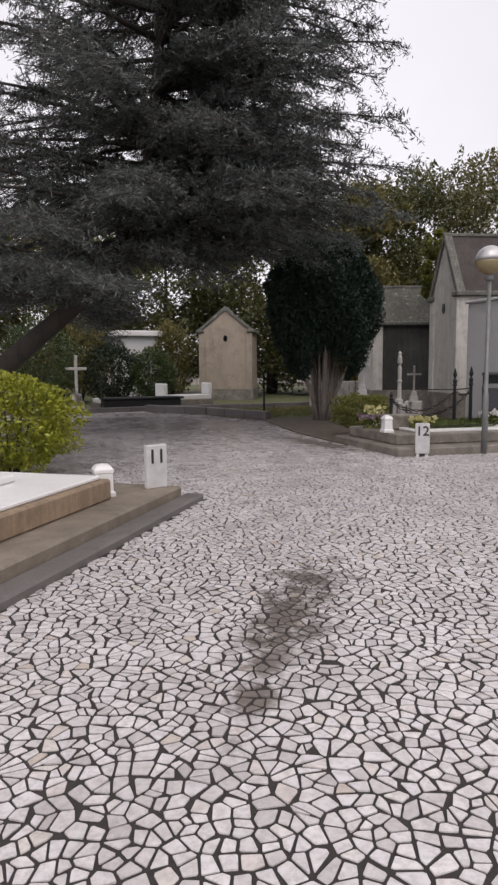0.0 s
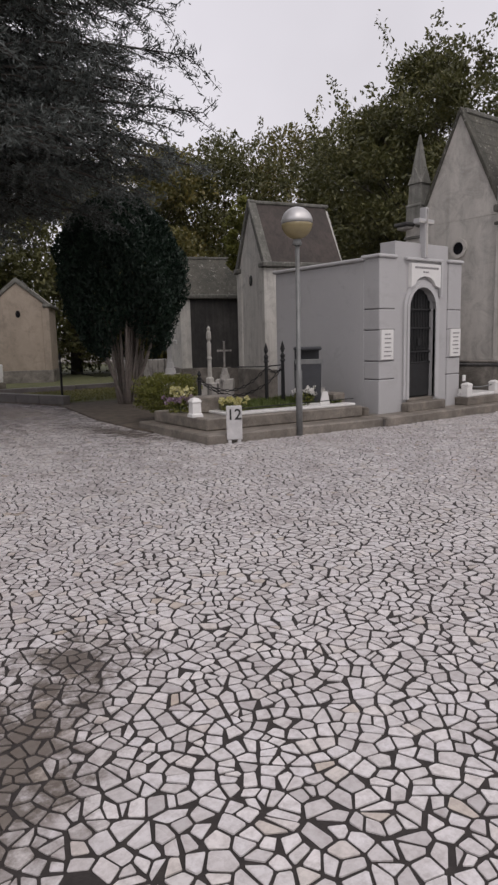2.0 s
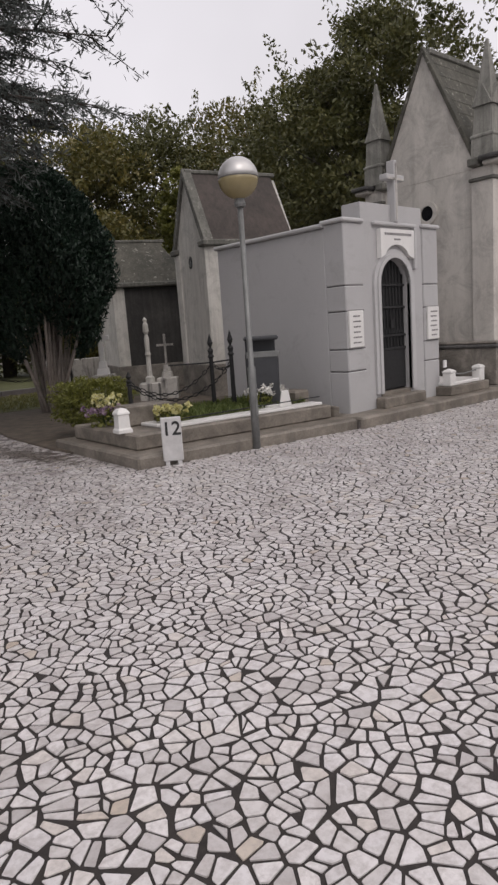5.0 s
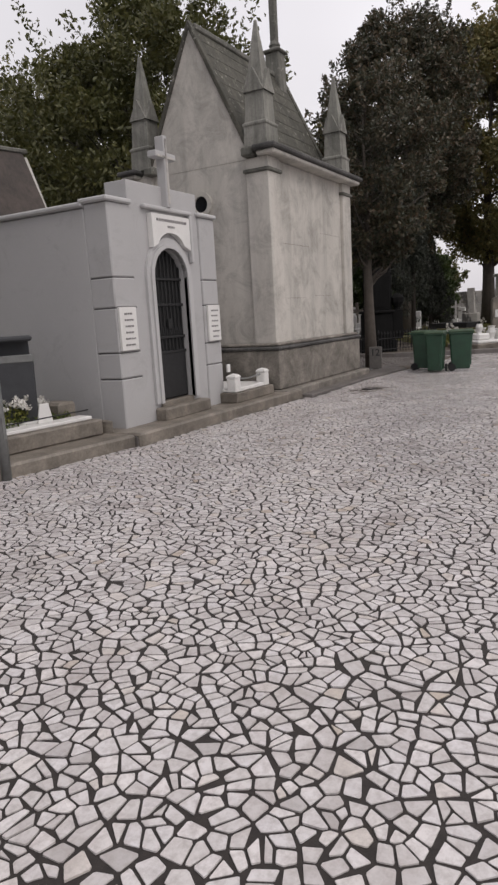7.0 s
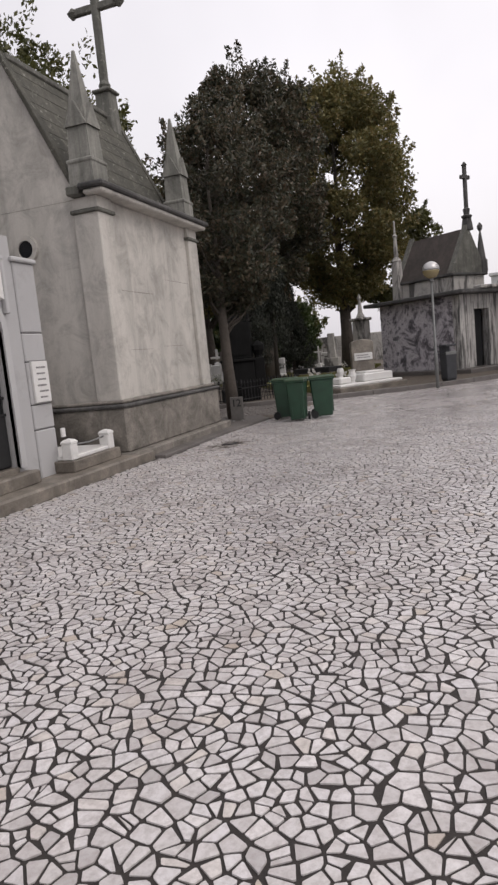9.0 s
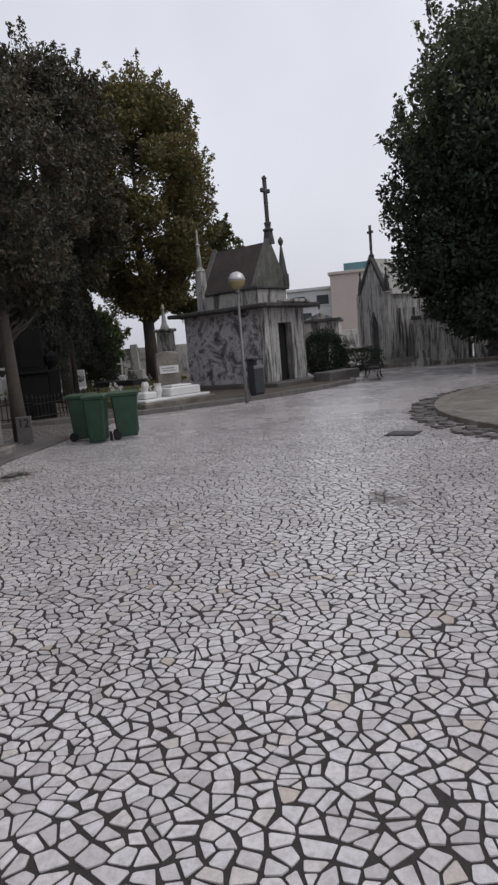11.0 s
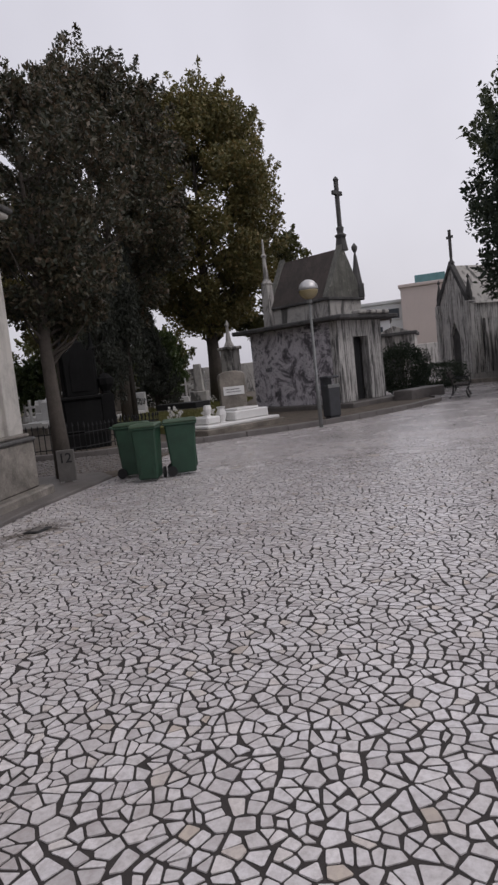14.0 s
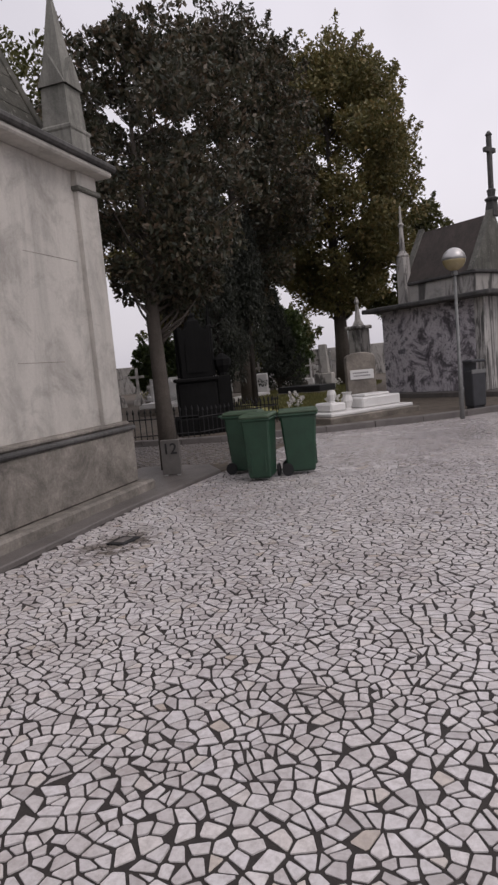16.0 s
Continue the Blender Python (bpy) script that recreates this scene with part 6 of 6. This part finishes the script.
b = cross(bmesh.new(), c2, 0.52, 5.75, 1.5, 0.46, 0.13, 0.12, 0.12, 0.68)
add(b, lathe([(0.03, -0.1), (0.1, 0), (0.03, 0.1)], 8, (c2, 0.52, 7.25)))
part("roof_cross", b, M_OLDDARK, m2, "tall dark stone cross")
for x in (A - 0.32,):
    b = box(x - 0.16, x + 0.16, 0.36, 0.68, 3.511, 3.98, 0.02)
    lathe([(0.17, 0), (0.05, 0.9), (0.03, 1.0), (0.09, 1.1), (0.1, 1.2), (0.02, 1.32)], 8, (x, 0.52, 3.98), b)
    part("pinnacle", b, M_OLDDARK, m2, "slender pinnacle with a bud finial")
c2 -= 0.15
b = box(0.1, 0.42, B - 0.98, B - 0.64, 2.861, 4.3, 0.02, taper=0.9)
lathe([(0.17, 0), (0.19, 0.06), (0.09, 0.2), (0.06, 0.9), (0.1, 0.98), (0.04, 1.05), (0.03, 1.5), (0.01, 1.55)], 8, (0.26, B - 0.81, 4.3), b)
part("rear_finial", b, M_OLD, m2, "tall lichened rear pier with a slender finial")
stp = thing("low_bench_wall", "low dark stone ledge beside the mausoleum door", "ledge", m=pose(18.5, -5.1, 0.1, 0, 0, -38))
part("block", box(1.9, 4.0, -1.3, -0.6, -0.03, 0.32, 0.03), M_KERBDARK, stp)
gm = thing("pale_tomb", "pale narrow tomb shrine behind the headstone", "mausoleum", m=pose(21.5, -1.25, 0.1, 0, 0, -38))
part("body", box(-0.26, 0.26, -0.26, 0.26, -0.03, 2.3, 0.03), M_OLD, gm)
part("roof", box(-0.33, 0.33, -0.33, 0.33, 2.301, 2.42, 0.03), M_OLD, gm)
part("finial", lathe([(0.2, 0), (0.1, 0.2), (0.05, 0.7), (0.09, 0.78), (0.02, 0.95)], 8, (0, 0, 2.42)), M_OLD, gm)
litter_bin(14.85, -4.7, 0.1, -50, 1.1, 0.36, 0.3)
shrub("round_bush", "rounded dense green bush beside the mausoleum", 23.0, -7.45, 0.0, 1.05, 1.05, 2.0, M_EVERGREEN, 101, 9000, 0.09, stem=0.03)
shrub("round_bush", "dark clipped bush beyond the bench", 27.5, -9.6, 0.0, 1.3, 1.0, 1.1, M_EVERGREEN, 102, 5000, 0.09, stem=0.03, box_like=0.6)

# ---- bench ----
bn = thing("bench", "park bench with black cast iron legs and wooden slats", "bench", m=pose(20.0, -8.95, 0, 0, 0, -14))
for x in (-0.75, 0.75):
    b = tube([(x, -0.28, 0), (x, -0.2, 0.2), (x, -0.26, 0.4), (x, 0.18, 0.42), (x, 0.34, 0.85)], [0.03, 0.025, 0.025, 0.025, 0.02], 6)
    tube([(x, 0.32, 0), (x, 0.2, 0.2), (x, 0.18, 0.42)], [0.03, 0.025, 0.025], 6, b)
    tube([(x, -0.3, 0.4), (x, -0.3, 0.62), (x, 0.2, 0.64)], 0.02, 6, b)
    part("leg", b, M_IRON, bn, "black cast iron end frame")
for i in range(4):
    part("seat_slat", box(-0.9, 0.9, -0.28 + i * 0.12, -0.19 + i * 0.12, 0.42, 0.45, 0.006), M_BARKDARK, bn)
for i in range(3):
    part("back_slat", box(-0.9, 0.9, 0.2 + i * 0.05, 0.23 + i * 0.05, 0.5 + i * 0.13, 0.59 + i * 0.13, 0.006), M_BARKDARK, bn)

# ---- farther mausoleums ----
m3 = thing("gothic_chapel", "tall narrow gothic tomb chapel with pointed doorway", "chapel", m=pose(31.0, -10.3, 0, 0, 0, -58))
Wd, L = 2.0, 3.4
part("plinth", box(-0.08, L, -Wd - 0.08, 0.08, -0.03, 0.4, 0.02), M_OLD, m3)
fr = [(-Wd, 0.4), (-Wd / 2 - 0.32, 0.4), (-Wd / 2 - 0.32, 2.2), (-Wd / 2, 2.9), (-Wd / 2 + 0.32, 2.2), (-Wd / 2 + 0.32, 0.4), (0, 0.4), (0, 3.7), (-Wd / 2, 5.5), (-Wd, 3.7)]
part("front_wall", prism(fr, 0, 0.3, "x", bevel=0.01), M_STREAK, m3)
part("door", prism([(-Wd / 2 - 0.32, 0.4), (-Wd / 2 + 0.32, 0.4), (-Wd / 2 + 0.32, 2.2), (-Wd / 2, 2.9), (-Wd / 2 - 0.32, 2.2)], 0.2, 0.26, "x"), M_OLDDARK, m3)
part("side_wall", box(0.3, L, -Wd, -Wd + 0.25, 0.4, 3.6, 0.01), M_STREAK, m3)
part("side_wall", box(0.3, L, -0.25, 0, 0.4, 3.6, 0.01), M_OLD, m3)
for y in (-Wd - 0.12, -0.18):
    part("buttress", box(-0.12, 0.3, y, y + 0.3, 0.4, 3.75, 0.02), M_STREAK, m3)
    part("pinnacle", lathe([(0.14, 0), (0.16, 0.3), (0.03, 1.0), (0.08, 1.1), (0.02, 1.22)], 6, (0.1, y + 0.15, 3.751)), M_OLDDARK, m3)
for i in range(3):
    part("side_buttress", box(0.8 + i * 1.0, 1.05 + i * 1.0, -Wd - 0.16, -Wd, 0.4, 2.9, 0.02), M_STREAK, m3)
for s in (-1, 1):
    c = -Wd / 2
    part("roof_slope", prism([(c + s * (Wd / 2 + 0.15), 3.6), (c + s * (Wd / 2 - 0.05), 3.6), (c, 5.3), (c, 5.5)], 0.1, L, "x"), M_OLD, m3)
    part("gable_coping", prism([(c + s * (Wd / 2 + 0.15), 3.65), (c + s * (Wd / 2 - 0.05), 3.65), (c, 5.45), (c, 5.7)], -0.06, 0.2, "x"), M_OLDDARK, m3)
b = lathe([(0.12, 0), (0.15, 0.1), (0.07, 0.2), (0.05, 0.45)], 8, (0.1, -Wd / 2, 5.55))
box(0.05, 0.15, -Wd / 2 - 0.06, -Wd / 2 + 0.06, 5.9, 7.15, 0.01, b)
box(0.06, 0.14, -Wd / 2 - 0.2, -Wd / 2 + 0.2, 6.75, 6.87, 0.01, b)
part("roof_cross", b, M_OLDDARK, m3)


def flat_tomb(x, y, rz, w, d, h, mat, label, door=True):
    t = thing("flat_mausoleum", label, "mausoleum", "flat-roofed mausoleums", m=pose(x, y, 0, 0, 0, rz))
    part("step", box(-0.2, w + 0.2, -0.3, d, -0.03, 0.18, 0.02), M_OLD, t)
    half = w / 2
    o = [(0, 0.18), (half - 0.4, 0.18), (half - 0.4, 2.0), (half + 0.4, 2.0), (half + 0.4, 0.18), (w, 0.18), (w, h), (0, h)] if door else [(0, 0.18), (w, 0.18), (w, h), (0, h)]
    part("front_wall", prism(o, 0, 0.25, "y", bevel=0.01), mat, t)
    if door:
        part("door", box(half - 0.4, half + 0.4, 0.15, 0.2, 0.18, 2.0, 0.005), M_OLDDARK, t)
    part("side_wall", box(0, 0.2, 0.25, d, 0.18, h, 0.01), mat, t)
    part("side_wall", box(w - 0.2, w, 0.25, d, 0.18, h, 0.01), mat, t)
    part("back_wall", box(0.2, w - 0.2, d - 0.2, d, 0.18, h, 0), mat, t)
    part("cornice", box(-0.15, w + 0.15, -0.15, d + 0.1, h, h + 0.18, 0.03), M_OLDDARK, t)
    part("parapet", prism([(0.2, h + 0.18), (w - 0.2, h + 0.18), (half, h + 0.55)], 0, 0.25, "y", bevel=0.01), mat, t)
    for xx in (0.02, w - 0.3):
        part("pilaster", box(xx, xx + 0.28, -0.06, 0.0, 0.18, h, 0.01), M_STREAK, t)
    return t


flat_tomb(35.0, -7.4, -100, 2.2, 3, 2.7, M_OLD, "stained flat-roofed mausoleum in a row")
flat_tomb(34.5, -4.6, -100, 2.4, 3, 3.4, M_STREAK, "pale streaked flat-roofed mausoleum in a row")
flat_tomb(27.9, -12.4, -112, 2.4, 2.6, 2.2, M_STREAK, "low streaked mausoleum wall under the evergreen", False)
flat_tomb(27.0, -14.9, -112, 2.0, 2.6, 2.6, M_OLD, "stained mausoleum half hidden by the evergreen")
flat_tomb(26.0, -17.5, -115, 2.4, 2.6, 2.6, M_STREAK, "streaked mausoleum beyond the evergreen tree")
flat_tomb(24.6, -20.4, -118, 2.4, 2.6, 2.8, M_OLD, "mausoleum at the end of the row")
grave_cross(27.2, -12.6, 0, 2.6, M_OLD, "pale stone cross before the streaked wall", 70)
grave_cross(26.8, -13.6, 0, 2.4, M_OLD, "stone cross before the streaked wall", 70)
kerb_run("kerb_row", [(29.6, -9.2), (28.3, -11.5), (26.4, -14.5), (24.5, -19.5)], 0.25, 0.18, M_KERB, "stone kerb before the row of mausoleums", 1.2, 9)

# ---- town buildings beyond the wall ----
def town_block(x, y, rz, w, d, h, mat, label, rows, cols, roof=None):
    t = thing("town_building", label, "building", m=pose(x, y, 0, 0, 0, rz))
    part("wall", box(0, w, 0, d, -0.05, h, 0.05), mat, t)
    part("roof", box(-0.2, w + 0.2, -0.2, d + 0.2, h, h + 0.35, 0.05), roof or mat, t)
    for r in range(rows):
        for c in range(cols):
            x0 = w * (c + 0.25) / cols
            z0 = h * (r + 0.35) / rows
            wn_ = part("window", box(x0, x0 + w * 0.5 / cols, -0.04, 0.0, z0, z0 + h * 0.42 / rows, 0.01), M_WINDOW, t)
            part("sill", box(x0 - 0.1, x0 + w * 0.5 / cols + 0.1, -0.12, 0.0, z0 - 0.12, z0 - 0.004, 0.01), M_PALEWALL, wn_)
    return t


town_block(74, -8.5, -100, 5.5, 8, 7.6, M_PALEWALL, "pale grey town building with balconies beyond the wall", 3, 2)
town_block(72, -13.4, -100, 5.0, 8, 9.0, M_PINKWALL, "plain pink town building beyond the cemetery", 0, 0)
tl = thing("roof_box", "teal clad rooftop plant room", "rooftop", m=pose(72, -15.0, 9.35, 0, 0, -100))
part("body", box(0, 3.2, 0.5, 3, -0.01, 0.9, 0.05), M_TEAL, tl)
town_block(52, -5.5, -95, 4.5, 6, 4.6, M_PALEWALL, "low white house beyond the graves", 2, 2, M_BROWNROOF)
wlr = thing("cemetery_wall", "long pale boundary wall of the cemetery", "wall", kind="structure")
part("wall", box(50, 50.4, -60, 40, -0.05, 2.4, 0.03), M_OLD, wlr)
part("wall", box(-60, 50, 44, 44.4, -0.05, 2.4, 0.03), M_OLD, wlr)
part("wall", box(-45, -44.6, -60, 44, -0.05, 2.4, 0.03), M_OLD, wlr)
part("wall", box(-45, 50, -60.4, -60, -0.05, 2.4, 0.03), M_OLD, wlr)


# ---- limestone setts ----
def inside_kerbs(x, y):
    """Whether a place lies under a kerbed plot."""
    if -1.0 < x < 3.3 and y > -0.44 - 0.033 * (x + 1.0):
        return True
    if 3.3 <= x < 8.7 and y > -0.76 - 0.05 * max(0, x - 5.7):
        return True
    u = (Vector((x, y, 0)) - Vector((C12[0], C12[1], 0)))
    cu, cv = u.dot(U), u.dot(Vector((-U.y, U.x, 0)))
    if -0.02 < cu and cv > 0.0 and x < -0.9:
        return True
    w = Vector((x + 8.28, y + 1.89, 0))
    if w.dot(E11) > 0 and w.dot(N11) > 0:
        return True
    if x > -3.95 + 0.03 * y and y > 0.15:
        return True
    return False


def setts():
    rng = np.random.default_rng(2)
    s = 0.061
    nx, ny = int((AX1 - AX0) / s), int((BY1 - AY0) / s)
    gx = AX0 + (np.arange(nx)[:, None] + 0.5 + rng.uniform(-0.6, 0.6, (nx, ny))) * s
    gy = AY0 + (np.arange(ny)[None, :] + 0.5 + rng.uniform(-0.6, 0.6, (nx, ny))) * s
    gx[:, 1::2] += s * 0.5
    drop = rng.uniform(size=(nx, ny)) < 0.15
    offs = sorted(((i, j) for i in range(-4, 5) for j in range(-4, 5) if (i, j) != (0, 0)), key=lambda q: q[0] ** 2 + q[1] ** 2)
    V, F, singles = [], [], []
    for i in range(nx):
        for j in range(ny):
            x, y = gx[i, j], gy[i, j]
            if drop[i, j] or (y > AY1 and not (BX0 < x < BX1)) or x > AX1 - 0.02 or inside_kerbs(x, y):
                continue
            poly = [(-0.2, -0.2), (0.2, -0.2), (0.2, 0.2), (-0.2, 0.2)]
            rmax = 0.08
            for oi, oj in offs:
                a, c = i + oi, j + oj
                if not (0 <= a < nx and 0 <= c < ny) or drop[a, c]:
                    continue
                dx, dy = gx[a, c] - x, gy[a, c] - y
                dd = dx * dx + dy * dy
                if dd > 4 * rmax:
                    continue
                h = dd / 2 - 0.0036 * math.sqrt(dd)
                out = []
                n = len(poly)
                for k in range(n):
                    p, q = poly[k], poly[(k + 1) % n]
                    sp, sq = p[0] * dx + p[1] * dy - h, q[0] * dx + q[1] * dy - h
                    if sp <= 0:
                        out.append(p)
                    if (sp < 0 < sq) or (sq < 0 < sp):
                        f = sp / (sp - sq)
                        out.append((p[0] + (q[0] - p[0]) * f, p[1] + (q[1] - p[1]) * f))
                poly = out
                if len(poly) < 3:
                    break
                rmax = max(p[0] ** 2 + p[1] ** 2 for p in poly)
            if len(poly) < 3:
                continue
            # drop tiny edges
            clean = [p for k, p in enumerate(poly) if math.hypot(p[0] - poly[k - 1][0], p[1] - poly[k - 1][1]) > 0.014]
            if len(clean) < 3:
                continue
            # knap the stone to four or five straight sides, leaving wedges in the joints
            while len(clean) > 4 and (len(clean) > 5 or rng.uniform() < 0.6):
                area = []
                for k, p in enumerate(clean):
                    u, w = clean[k - 1], clean[(k + 1) % len(clean)]
                    area.append(abs((p[0] - u[0]) * (w[1] - u[1]) - (w[0] - u[0]) * (p[1] - u[1])))
                clean.pop(area.index(min(area)))
            n = len(clean)
            cxm, cym = sum(p[0] for p in clean) / n, sum(p[1] for p in clean) / n
            shrink = 1.0 - rng.uniform(0.0, 0.06)
            clean = [(cxm + (p[0] - cxm) * shrink * rng.uniform(0.93, 1.03), cym + (p[1] - cym) * shrink * rng.uniform(0.93, 1.03)) for p in clean]
            # lightly worn corners on the stones of the walked part
            if -10.8 < x < 2.5 and -8.8 < y < -1.5:
                worn = []
                for k, p in enumerate(clean):
                    u, w, f = clean[k - 1], clean[(k + 1) % n], rng.uniform(0.03, 0.13)
                    worn += [(p[0] + (u[0] - p[0]) * f, p[1] + (u[1] - p[1]) * f), (p[0] + (w[0] - p[0]) * f, p[1] + (w[1] - p[1]) * f)]
                clean = worn
                n = len(clean)
            z = rng.normal() * 0.001 - (0.0015 if rng.uniform() < 0.06 else 0)
            tx, ty = rng.normal() * 0.015, rng.normal() * 0.015
            vs_ = []
            for f, dz in ((1.0, -0.012), (0.985, 0.0)):
                for p in clean:
                    ax, ay = cxm + (p[0] - cxm) * f, cym + (p[1] - cym) * f
                    vs_.append((ax, ay, z + dz + tx * ax + ty * ay))
            fs_ = []
            for r in range(1):
                for k in range(n):
                    l = (k + 1) % n
                    fs_.append((r * n + k, r * n + l, (r + 1) * n + l, (r + 1) * n + k))
            fs_.append(tuple(range(n, 2 * n)))
            if -9.6 < x < -8.5 and -7.0 < y < -5.4 and len(singles) < 300:
                singles.append((x, y, vs_, fs_))
            else:
                k0 = len(V)
                V.extend((x + a, y + b_, c_) for a, b_, c_ in vs_)
                F.extend(tuple(q + k0 for q in face) for face in fs_)
    rest = raw("setts", V, F, M_SETT, plaza)
    rest["kind"] = "stuff"
    rest["label"] = "wet pale limestone setts of irregular shape"
    for x, y, vs_, fs_ in singles:
        o = raw("sett", vs_, fs_, M_SETT, plaza)
        o.location = (x, y, 0)


setts()
